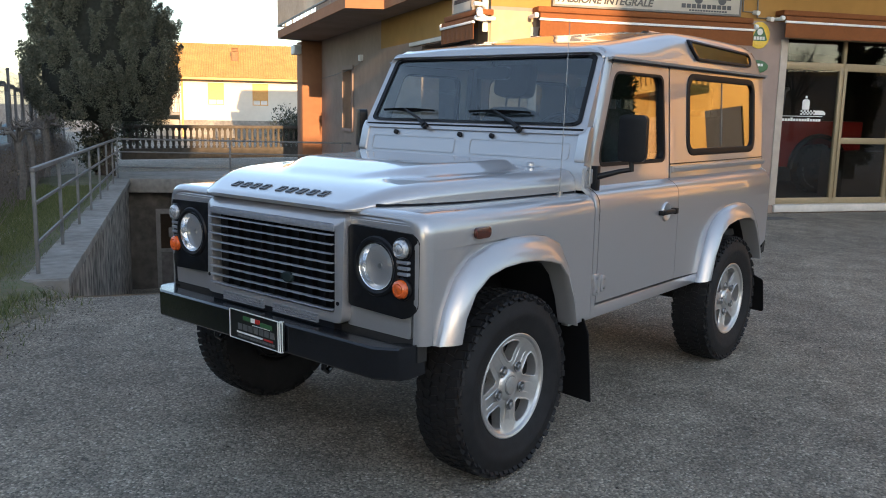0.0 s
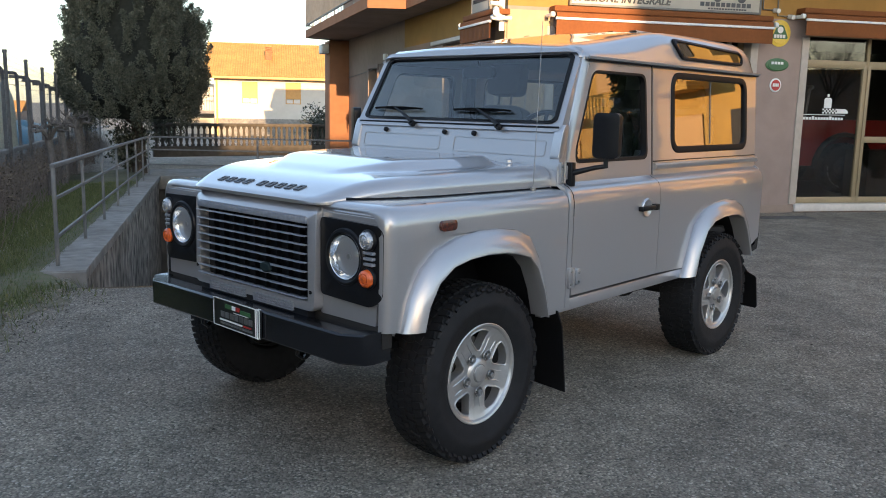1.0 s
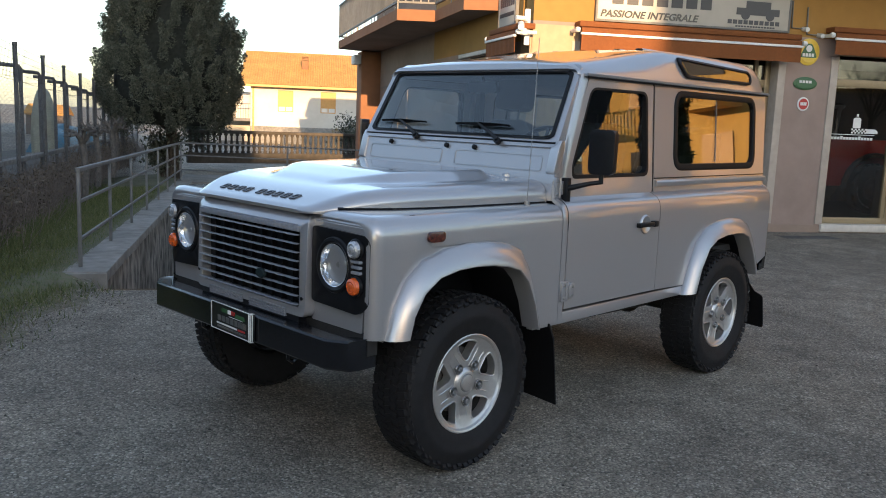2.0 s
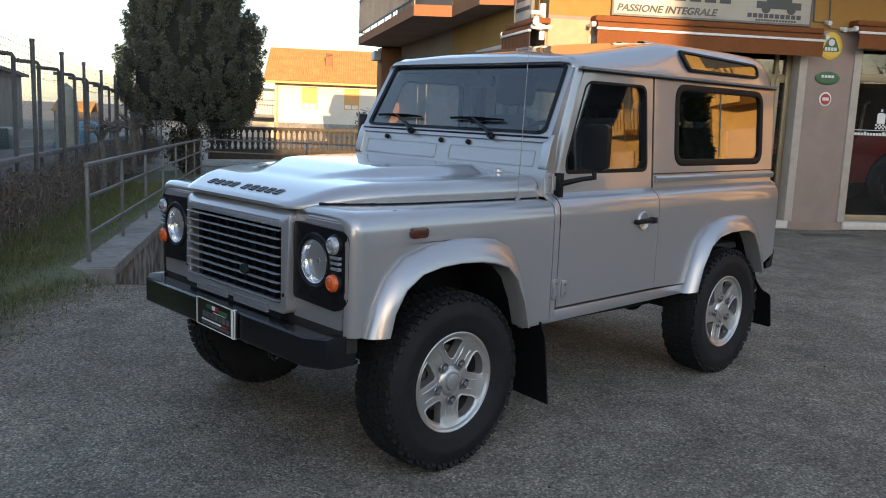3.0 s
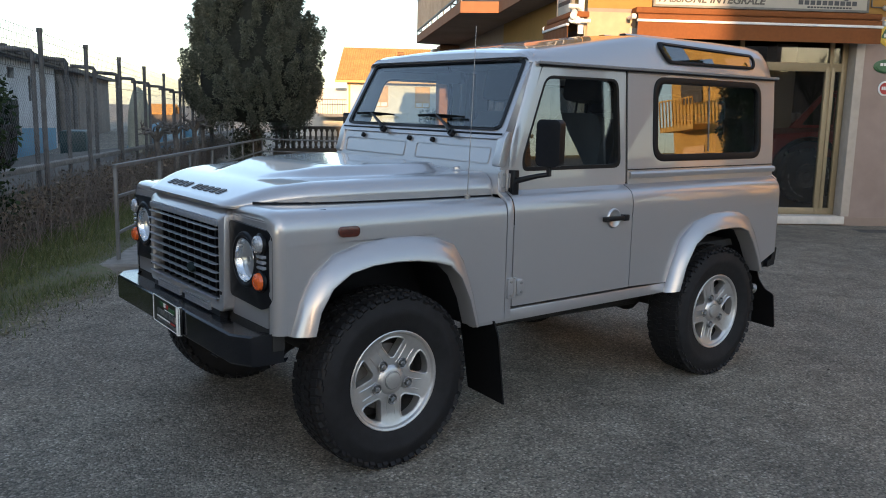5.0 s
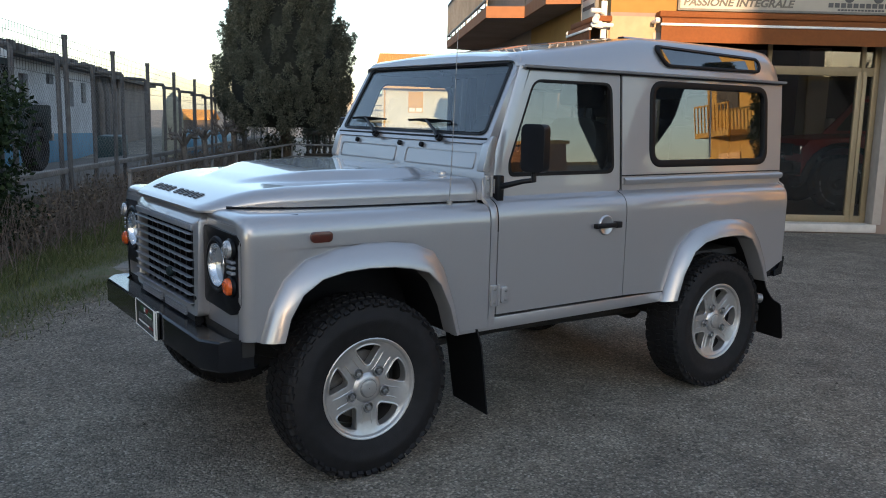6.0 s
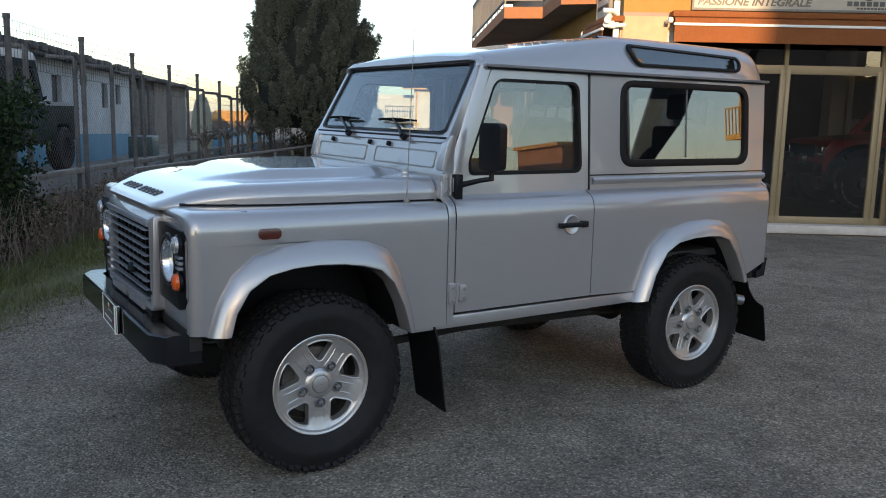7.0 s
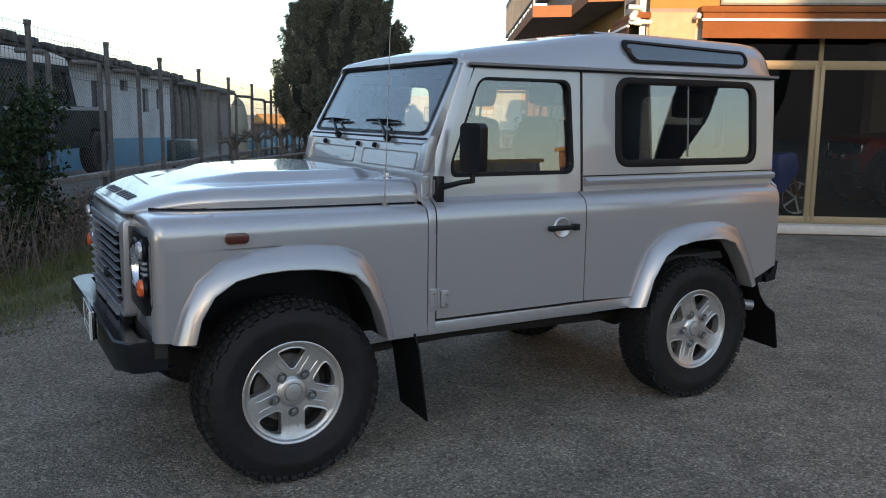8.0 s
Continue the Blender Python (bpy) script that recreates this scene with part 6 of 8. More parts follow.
# ---- cabin ----
bm = bmesh.new()
box(bm, 0.66, 2.98, -0.74, 0.74, 0.76, 0.80)
box(bm, 0.60, 0.64, -0.66, 0.66, 0.66, 1.14)
part("cabin_floor", bm, M_INTERIOR, car)
bm = bmesh.new()
loft(bm, [[(0.70, y, 1.385), (0.78, y, 1.40), (0.90, y, 1.392), (0.945, y, 1.36), (0.95, y, 1.28), (0.93, y, 1.10), (0.80, y, 0.95)] for y in (-0.70, -0.66, 0.0, 0.66, 0.70)])
box(bm, 0.78, 0.93, -0.52, -0.20, 1.385, 1.43)
part("dashboard", bm, M_INTERIOR, car)
bm = bmesh.new()
m = Matrix.Translation((1.02, -0.36, 1.36)) @ Matrix.Rotation(radians(-62), 4, "Y")
ring = [m @ Vector((0.185 * math.cos(a), 0.185 * math.sin(a), 0)) for a in [2 * math.pi * k / 36 for k in range(37)]]
tube(bm, ring, 0.014, 8, False)
for a in (0.0, 2.1, -2.1):
    tube(bm, [m @ Vector((0, 0, -0.02)), m @ Vector((0.18 * math.cos(a), 0.18 * math.sin(a), 0))], 0.012, 6)
lathe(bm, [(0.001, 0.005), (0.05, 0.0), (0.055, -0.03)], m, 18)
tube(bm, [m @ Vector((0, 0, -0.02)), (0.86, -0.36, 1.28)], 0.022, 8)
part("steering_wheel", bm, M_BLACK_PLASTIC, car, "black three-spoke steering wheel")
for cy in (-0.36, 0.36):
    bm = bmesh.new()
    box(bm, 1.12, 1.58, cy - 0.22, cy + 0.22, 1.00, 1.14)
    bevel(bm, 0.04, 3)
    st = part("seat", bm, M_SEAT, car, "dark grey cloth front seat")
    bm = bmesh.new()
    plate(bm, round_poly([(-0.22, 0), (0.22, 0), (0.21, 0.36), (0.15, 0.46), (-0.15, 0.46), (-0.21, 0.36)], 0.07, 4), [], "x", -0.05, 0.06)
    bevel(bm, 0.03, 3, 50)
    bmesh.ops.transform(bm, matrix=Matrix.Translation((1.55, cy, 1.10)) @ Matrix.Rotation(radians(12), 4, "Y"), verts=bm.verts)
    part("backrest", bm, M_SEAT, st)
    bm = bmesh.new()
    plate(bm, round_poly([(-0.13, 0.60 - 0.07), (0.13, 0.60 - 0.07), (0.125, 0.72), (0.09, 0.755), (-0.09, 0.755), (-0.125, 0.72)], 0.05, 4), [], "x", -0.045, 0.045)
    bevel(bm, 0.025, 3, 50)
    tube(bm, [(0, -0.05, 0.44), (0, -0.05, 0.56)], 0.007, 6)
    tube(bm, [(0, 0.05, 0.44), (0, 0.05, 0.56)], 0.007, 6)
    bmesh.ops.transform(bm, matrix=Matrix.Translation((1.55, cy, 1.10)) @ Matrix.Rotation(radians(10), 4, "Y"), verts=bm.verts)
    part("headrest", bm, M_SEAT, st)
for cy in (-0.40, 0.40):
    bm = bmesh.new()
    box(bm, 2.25, 2.62, cy - 0.2, cy + 0.2, 1.06, 1.16)
    box(bm, 2.60, 2.70, cy - 0.2, cy + 0.2, 1.12, 1.52)
    box(bm, 2.63, 2.70, cy - 0.12, cy + 0.12, 1.56, 1.72)
    bevel(bm, 0.03, 3)
    part("rear_seat", bm, M_SEAT, car, "dark grey rear seat")
bm = bmesh.new()
box(bm, 0.93, 2.98, -0.66, 0.66, 1.822, 1.828)
part("headliner", bm, M_HEADLINER, car)
bm = bmesh.new()
plate(bm, rounded(-0.11, 0.11, -0.032, 0.032, 0.025), [], "x", 0.93, 0.96)
bmesh.ops.translate(bm, vec=(0, 0, 1.735), verts=bm.verts)
tube(bm, [(0.945, 0, 1.76), (0.93, 0, 1.82)], 0.008, 6)
part("rear_view_mirror", bm, M_BLACK_PLASTIC, car)
for cy in (-0.5, 0.5):
    bm = bmesh.new()
    box(bm, 1.63, 1.68, cy * 1.36 - 0.03, cy * 1.36 + 0.03, 0.8, 1.80)
    tube(bm, [(1.66, cy * 1.34, 1.62), (1.62, cy * 1.15, 1.2), (1.60, cy * 0.9, 1.05)], 0.012, 6)
    part("belt_pillar", bm, M_INTERIOR, car)

# ---------- rail along the ramp and the terrace ----------
RZ = 0.975


def railing(name, m, length, posts, label, mids=(0.64, 0.33)):
    r = thing(name, m @ Vector((0, 0, 0.05)), label, "railing")
    bm = bmesh.new()
    box(bm, -0.03, length + 0.03, -0.022, 0.022, RZ - 0.038, RZ, m)
    bevel(bm, 0.006)
    part("top_rail", bm, M_RAIL, r)
    for z in mids:
        bm = bmesh.new()
        box(bm, 0, length, -0.012, 0.012, z - 0.015, z + 0.015, m)
        bevel(bm, 0.004)
        part("middle_rail", bm, M_RAIL, r)
    for x in posts:
        bm = bmesh.new()
        box(bm, x - 0.020, x + 0.020, -0.016, 0.016, 0.03, RZ - 0.035, m)
        bevel(bm, 0.004)
        part("post", bm, M_RAIL, r)
    return r


railing("ramp_railing", RAMP @ Matrix.Translation((0.27, 0.22, 0)), 13.0, [13.0 * k / 7 for k in range(8)], "grey painted steel railing on the ramp wall", (0.66, 0.31))
c0, c1 = RAMP @ Vector((13.27, 0.22, 0)), RAMP @ Vector((11.75, -5.0, 0))
railing("terrace_railing", basis(c0.x, c0.y, c1.x - c0.x, c1.y - c0.y, c0.z), (c1 - c0).length, [2.6, 5.2], "grey painted steel railing round the terrace", (0.66, 0.31))

# ---------- wire fence ----------
SP = 2.03


def fence_post(m, h):
    p = thing("fence_post", m.translation, "rusty grey steel fence post with cap", "post", "fence posts")
    bm = bmesh.new()
    tube(bm, [m @ Vector((0, 0, -0.1)), m @ Vector((0, 0, h - 0.05))], 0.031, 8)
    part("shaft", bm, M_POST, p)
    bm = bmesh.new()
    tube(bm, [m @ Vector((0, 0, h - 0.05)), m @ Vector((0, 0, h))], 0.038, 8)
    part("cap", bm, M_POST, p)
    return p


def arm_post(m, h):
    p = thing("arm_post", m.translation, "dark steel post bent over to a short arm", "post", "bent posts")
    bm = bmesh.new()
    tube(bm, [m @ Vector((0, 0, 0)), m @ Vector((0, 0, h - 0.03)), m @ Vector((0, 0.02, h)), m @ Vector((0, 0.08, h + 0.005))], 0.030, 8)
    part("shaft", bm, M_POST, p)
    bm = bmesh.new()
    tube(bm, [m @ Vector((0, 0.06, h + 0.005)), m @ Vector((-0.03, 0.34, h + 0.02))], 0.03, 8)
    part("arm", bm, M_POST, p)
    return p


for k in range(-3, 13):
    drop = 0.06 * k
    fence_post(FENCE @ Matrix.Translation((k * SP + random.uniform(-0.03, 0.03), 0, -drop)) @ Matrix.Rotation(random.uniform(-0.01, 0.01), 4, "Y"), 2.47)
for k in range(-4, 17):
    drop = 0.0296 * (0.55 + 1.42 * k)
    arm_post(FENCE @ Matrix.Translation((0.55 + 1.42 * k + random.uniform(-0.10, 0.10), 0.10, -drop)) @ Matrix.Rotation(random.uniform(-0.012, 0.012), 4, "Y"), 2.20)


def wire_panel(x0, drop):
    """Chain-link netting below, a square-mesh strip above."""
    verts, faces = [], []

    def wire(a, b, r):
        a, b = Vector(a), Vector(b)
        d = (b - a).normalized()
        s = d.cross(Vector((0, 1, 0))).normalized() * r
        n = len(verts)
        for p in (a, b):
            verts.extend([FENCE @ (p + s), FENCE @ (p - s * 0.5 + Vector((0, r * 0.87, 0))), FENCE @ (p - s * 0.5 - Vector((0, r * 0.87, 0)))])
        faces.extend([(n, n + 1, n + 4, n + 3), (n + 1, n + 2, n + 5, n + 4), (n + 2, n, n + 3, n + 5)])

    zb, zt, zz = 0.05 - drop, 1.95 - drop, 2.42 - drop
    st = 0.072
    w = SP
    k = -(zt - zb)
    while k < w:
        for sg in (1, -1):
            xa, xb = k, k + (zt - zb)
            za, zb2 = (zb, zt)
            ca, cb = max(0, xa), min(w, xb)
            if cb > ca:
                pa = (x0 + (ca if sg > 0 else w - ca), 0.0, za + (ca - xa))
                pb = (x0 + (cb if sg > 0 else w - cb), 0.0, za + (cb - xa))
                wire(pa, pb, 0.0014)
        k += st
    ob = quads_mesh("wire_netting", verts, faces, M_WIRE)
    tagged(ob, "chain-link wire netting between fence posts", "netting", "fence netting", "stuff")
    verts, faces = [], []
    for i in range(6):
        z = zt + (zz - zt) * i / 5
        wire((x0, 0, z), (x0 + w, 0, z - 0.06), 0.0030)
    for i in range(26):
        x = x0 + w * i / 26
        wire((x, 0, zt - 0.02), (x, 0, zz - 0.06 * i / 26), 0.0026)
    ob = quads_mesh("wire_strip", verts, faces, M_WIRE_DARK)
    tagged(ob, "square-mesh wire strip along the top of the fence", "netting", "fence strips", "stuff")


for k in range(-3, 12):
    wire_panel(k * SP, 0.06 * k)


# ---------- plants ----------
def leaf_cloud(name, centres, radii, count, size, material, label, category, kind="stuff", parent=None, flat=0.5):
    """Many small leaves in clumps."""
    rng = np.random.default_rng(7 + count)
    centres, radii = np.array(centres), np.array(radii)
    pick = rng.integers(0, len(centres), count)
    d = rng.normal(size=(count, 3))
    d /= np.linalg.norm(d, axis=1)[:, None]
    rad = radii[pick] * (0.55 + 0.5 * rng.random(count) ** 0.6)
    p = centres[pick] + d * rad[:, None]
    t = rng.normal(size=(count, 3)) + d * 0.8
    t /= np.linalg.norm(t, axis=1)[:, None]
    b = np.cross(t, rng.normal(size=(count, 3)))
    b /= np.linalg.norm(b, axis=1)[:, None]
    L = size * (0.6 + 0.8 * rng.random(count))[:, None]
    W = L * flat
    v = np.stack([p, p + t * L * 0.5 + b * W * 0.5, p + t * L, p + t * L * 0.5 - b * W * 0.5], 1).reshape(-1, 3)
    f = np.arange(count * 4).reshape(-1, 4)
    ob = quads_mesh(name, v.tolist(), f.tolist(), material)
    if parent is not None:
        ob.parent = parent
        ob.matrix_parent_inverse = Matrix.Translation(-parent.location)
        if label:
            tagged(ob, label)
    else:
        tagged(ob, label, category, "", kind)
    return ob


TREE = Vector((7.75, 16.75, -0.2))
tree = thing("tree", TREE, "dense dark evergreen tree with a tall uneven crown", "tree")
bm = bmesh.new()
tube(bm, [TREE + Vector(p) for p in ((0, 0, -0.2), (0.02, 0, 0.6), (-0.03, 0.03, 1.5), (0.03, 0, 3.0), (0, 0, 5.0))], [0.20, 0.15, 0.13, 0.09, 0.03], 10)
part("trunk", bm, M_BARK, tree)
rng = random.Random(11)
CROWN_Z, CROWN_H = 1.02, 5.0
ENV = [(0.0, 1.30), (0.07, 1.72), (0.2, 1.90), (0.3, 1.90), (0.44, 1.76), (0.57, 1.48), (0.76, 0.98), (0.9, 0.55), (1.0, 0.12)]


def crown_radius(h, a):
    """How far the crown reaches at a height and a bearing, with slow bulges."""
    return interp(h, ENV) * (1 + 0.10 * noise.noise((math.cos(a) * 1.3, math.sin(a) * 1.3, h * 4.0)))


# upright sprays of foliage, each a narrow tuft that points up and outwards
cs, rs = [], []
for i in range(620):
    h = rng.random() ** 0.85
    a = rng.uniform(0, 2 * math.pi)
    q = crown_radius(h, a) - rng.uniform(0.10, 0.34)
    foot = Vector((TREE.x + q * math.cos(a), TREE.y + q * math.sin(a), CROWN_Z + CROWN_H * h))
    up = Vector((0.42 * math.cos(a) + rng.gauss(0, 0.12), 0.42 * math.sin(a) + rng.gauss(0, 0.12), 1.0)).normalized()
    ln = rng.uniform(0.26, 0.52)
    for j in range(5):
        u = j / 4
        cs.append(tuple(foot + up * (ln * (u - 0.35))))
        rs.append((0.135 - 0.085 * u) * rng.uniform(0.85, 1.15))
for k in range(22):
    a, h = rng.random() * 6.28, 0.9 + rng.random() * 3.2
    e = 0.8 + 0.4 * rng.random()
    bm = bmesh.new()
    tube(bm, [TREE + Vector((0, 0, h)), TREE + Vector((e * 0.5 * math.cos(a), e * 0.5 * math.sin(a), h + 0.35)), TREE + Vector((e * math.cos(a), e * math.sin(a), h + 0.9))], [0.05, 0.03, 0.012], 6)
    part("limb", bm, M_BARK, tree)
# a solid core behind the leaves, coloured dark for the shade inside the crown
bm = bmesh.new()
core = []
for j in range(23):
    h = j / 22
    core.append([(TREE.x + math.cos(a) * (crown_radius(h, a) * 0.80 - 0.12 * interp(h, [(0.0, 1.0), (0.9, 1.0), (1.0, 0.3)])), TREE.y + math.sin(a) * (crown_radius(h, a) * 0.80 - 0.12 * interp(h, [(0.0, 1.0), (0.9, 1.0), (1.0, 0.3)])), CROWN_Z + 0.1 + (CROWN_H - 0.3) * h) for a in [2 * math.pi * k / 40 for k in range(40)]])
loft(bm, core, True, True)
part("crown_shade_core", bm, mat("dark_crown_shade", (0.022, 0.026, 0.020), 0.95, 0.0, 0.5, 14, 1.0, 18), tree)
leaf_cloud("crown", cs, rs, 330000, 0.050, M_LEAF, "dark green leafy crown", "", parent=tree, flat=0.42)


def pollard(place, h, seed):
    """A pruned tree: short trunk, crooked limbs, knuckles with stubs."""
    g = random.Random(seed)
    t = thing("pollarded_tree", place, "pruned leafless tree with knobbly grey limbs", "tree", "pollarded trees")
    bm = bmesh.new()
    p = Vector(place)
    tube(bm, [p, p + Vector((0.03, 0, h * 0.4)), p + Vector((0, 0.03, h * 0.72))], [0.07, 0.06, 0.055], 8)
    part("trunk", bm, M_POLLARD, t)
    for k in range(6):
        bm = bmesh.new()
        a = k * 1.05 + g.random() * 0.5
        q = p + Vector((0, 0, h * 0.7))
        e = q + Vector((math.cos(a) * 0.25, math.sin(a) * 0.25, h * 0.06 + 0.18 * g.random()))
        tube(bm, [q, q.lerp(e, 0.5) + Vector((0, 0, 0.08)), e], [0.04, 0.03, 0.036], 6)
        for j in range(9):
            b = e + Vector((g.uniform(-0.12, 0.12), g.uniform(-0.12, 0.12), g.uniform(-0.02, 0.15)))
            tube(bm, [e, b], [0.012, 0.005], 4)
        part("limb", bm, M_POLLARD, t)


for i, (s_, o_, h_) in enumerate(((6.2, -0.55, 1.3), (8.4, -0.5, 1.35), (10.6, -0.55, 1.35), (13.0, -0.4, 1.3), (15.5, -0.3, 1.3))):
    pollard(FENCE @ Vector((s_, o_, 0)), h_, 30 + i)

# dry hedge at the foot of the fence
verts, faces = [], []
g = random.Random(5)
for i in range(5200):
    s_ = g.uniform(-5.5, 22)
    o_ = g.gauss(-0.08, 0.20)
    b = FENCE @ Vector((s_, min(o_, 0.10), 0.0))
    h = g.uniform(0.15, 0.75) * (1.0 if s_ < 12 else 0.8)
    lean = Vector((g.gauss(0, 0.16), g.gauss(0, 0.16), h))
    mid = b + lean * 0.5 + Vector((g.gauss(0, 0.04), g.gauss(0, 0.04), 0))
    w = g.uniform(0.0025, 0.006)
    n = len(verts)
    for p, r in ((b, w), (mid, w * 0.8), (b + lean, w * 0.3)):
        verts += [p + Vector((r, 0, 0)), p + Vector((-r * 0.5, r * 0.87, 0)), p + Vector((-r * 0.5, -r * 0.87, 0))]
    for q in (0, 3):
        for j in range(3):
            faces.append((n + q + j, n + q + (j + 1) % 3, n + q + 3 + (j + 1) % 3, n + q + 3 + j))
tagged(quads_mesh("dry_hedge", verts, faces, M_TWIG), "tangle of dry brown stems along the fence", "hedge", "", "stuff")
cl = [FENCE @ Vector((g.uniform(-5, 20), g.gauss(-0.05, 0.15), g.uniform(0.08, 0.5))) for _ in range(420)]
leaf_cloud("hedge_leaves", [tuple(c) for c in cl], [0.16] * len(cl), 26000, 0.045, leaf_material("withered_leaf", (0.085, 0.072, 0.052), (0.24, 0.195, 0.145)), "withered leaves in the dry hedge", "leaves")
# climber on a post
cl = [FENCE @ Vector((g.gauss(-0.35, 0.28), g.gauss(-0.05, 0.10), g.uniform(0.25, 1.75))) for _ in range(110)]
leaf_cloud("climber", [tuple(c) for c in cl], [0.13] * len(cl), 5000, 0.06, M_IVY, "dark climber growing over the wire fence", "climber")

# grass blades on the verge
verts, faces = [], []
g = random.Random(9)
ramp_inv, fence_inv = RAMP.inverted(), FENCE.inverted()
made = 0
while made < 60000:
    x, y = g.uniform(-4.5, 6.5), g.uniform(0.6, 14.0)
    q, r_ = ramp_inv @ Vector((x, y, 0)), fence_inv @ Vector((x, y, 0))
    if q.y < 0.30 and (q.x > -0.4 or x > 0.33) or r_.y > 0.1:
        continue
    lim = interp(x, [(-5.5, 0.35), (-3.2, 1.2), (-1.6, 1.9), (-0.95, 2.62), (-0.55, 3.16), (-0.05, 3.68), (0.30, 4.02)]) if x < 0.33 else -9
    if y < lim - 0.05 + g.gauss(0, 0.30) or g.random() < 0.25 + 0.5 * noise.noise((x * 1.3, y * 1.3, 0)):
        continue
    made += 1
    h = g.uniform(0.025, 0.085) * (1.8 if r_.y > -0.7 else 1.0)
    a = g.random() * 6.283
    w = g.uniform(0.002, 0.005)
    lx, ly = g.gauss(0, 0.4) * h, g.gauss(0, 0.4) * h
    n = len(verts)
    gz = fall(x, y) + min(0.03, 0.012 * max(0.0, -q.x if q.x < 0 else q.y))
    verts += [(x - w * math.cos(a), y - w * math.sin(a), 0.003 + gz), (x + w * math.cos(a), y + w * math.sin(a), 0.003 + gz), (x + lx, y + ly, h + gz)]
    faces.append((n, n + 1, n + 2))
tagged(quads_mesh("grass_blades", verts, faces, M_GRASS_BLADE), "short winter grass blades on the verge", "grass", "", "stuff")
verts, faces = [], []
g = random.Random(31)
for i in range(900):
    x = g.uniform(-3.6, 0.3)
    y = interp(x, [(-5.5, 0.35), (-3.2, 1.2), (-1.6, 1.9), (-0.95, 2.62), (-0.55, 3.16), (-0.05, 3.68), (0.30, 4.02)]) + g.gauss(-0.05, 0.22)
    a, w = g.random() * 6.283, g.uniform(0.004, 0.013)
    z = fall(x, y) + 0.012
    n = len(verts)
    for k, (u, v, up) in enumerate(((-1.0, 0.0, 0.0), (0.0, -0.6, 0.004), (1.1, 0.0, 0.002), (0.0, 0.6, 0.007))):
        verts.append((x + w * (u * math.cos(a) - v * math.sin(a)), y + w * (u * math.sin(a) + v * math.cos(a)), z + up))
    verts.append((x, y, z - 0.006))
    faces += [(n, n + 1, n + 2, n + 3), (n + 1, n, n + 4), (n + 2, n + 1, n + 4), (n + 3, n + 2, n + 4), (n, n + 3, n + 4)]
tagged(quads_mesh("leaf_litter", verts, faces, leaf_material("pale_withered_litter", (0.12, 0.10, 0.07), (0.42, 0.38, 0.30), 0.9)), "pale withered leaves and grit along the asphalt edge", "litter", "", "stuff")

# fallen leaves and grit on the forecourt
verts, faces = [], []
for i in range(3000):
    x, y = g.uniform(-3.5, 6.5), g.uniform(-2.6, 5.5)
    if i > 900:
        x = g.uniform(-4.5, 0.4)
        y = interp(x, [(-5.5, 0.35), (-3.2, 1.2), (-1.6, 1.9), (-0.95, 2.62), (-0.55, 3.16), (-0.05, 3.68), (0.30, 4.02)]) - abs(g.gauss(0, 0.7))
    if (ramp_inv @ Vector((x, y, 0))).y < 0.1 and (ramp_inv @ Vector((x, y, 0))).x > -0.6 and (ramp_inv @ Vector((x, y, 0))).y > -PIT_W:
        continue
    s_ = g.uniform(0.004, 0.012)
    n = len(verts)
    a = g.random() * 6.28
    ca, sa = math.cos(a) * s_, math.sin(a) * s_
    verts += [(x + ca, y + sa, 0.003), (x - sa * 0.7, y + ca * 0.7, 0.003), (x - ca, y - sa, 0.003), (x + sa * 0.7, y - ca * 0.7, 0.003), (x, y, 0.003 + s_ * 0.8)]
    faces += [(n, n + 1, n + 4), (n + 1, n + 2, n + 4), (n + 2, n + 3, n + 4), (n + 3, n, n + 4)]
tagged(quads_mesh("loose_grit", verts, faces, leaf_material("grit", (0.05, 0.045, 0.04), (0.38, 0.35, 0.30), 0.9)), "loose grit and crumbs on the asphalt", "grit", "", "stuff")

# ---------- beyond the fence ----------
SHED = basis(0.0, 14.9, 11.6, 29.1, 0.40)
SHED_WIN = ((2.0, 1.22, 1.95), (5.15, 1.22, 1.93), (8.3, 1.74, 2.05), (11.4, 1.10, 1.90), (13.8, 1.22, 1.93))
shed = thing("long_shed", SHED @ Vector((8, 2, 0)), "long low grey shed with a blue painted base band", "shed")
bm = bmesh.new()
holes = [[(x, z), (x + 1.0, z), (x + 1.0, z1), (x, z1)] for x, z, z1 in SHED_WIN]
plate(bm, [(-14, -1.5), (16.5, -1.5), (16.5, 2.38), (-14, 2.38)], holes, "y", 0.0, 0.25)
part("wall", on(SHED, bm), M_SHED, shed)
# dark sheets set in the openings for the shade inside the shed
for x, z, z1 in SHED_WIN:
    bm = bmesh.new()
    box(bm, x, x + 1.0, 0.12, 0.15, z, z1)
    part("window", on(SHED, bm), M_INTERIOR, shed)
bm = bmesh.new()
plate(bm, [(-14, -1.4), (16.3, -1.4), (16.3, 0.13), (-14, 0.90)], [], "y", -0.012, 0.0)
part("base_band", on(SHED, bm), M_BLUE, shed, "blue painted band")
bm = bmesh.new()
plate(bm, [(-0.40, 2.30), (6, 2.42), (6, 2.56), (-0.40, 2.46)], [], "x", -14.2, 16.9)
part("roof", on(SHED, bm), M_ROOF_DARK, shed)
bm = bmesh.new()
box(bm, 16.5, 16.7, 0.0, 6.0, -1.4, 2.4)
part("end_wall", on(SHED, bm), M_SHED, shed)
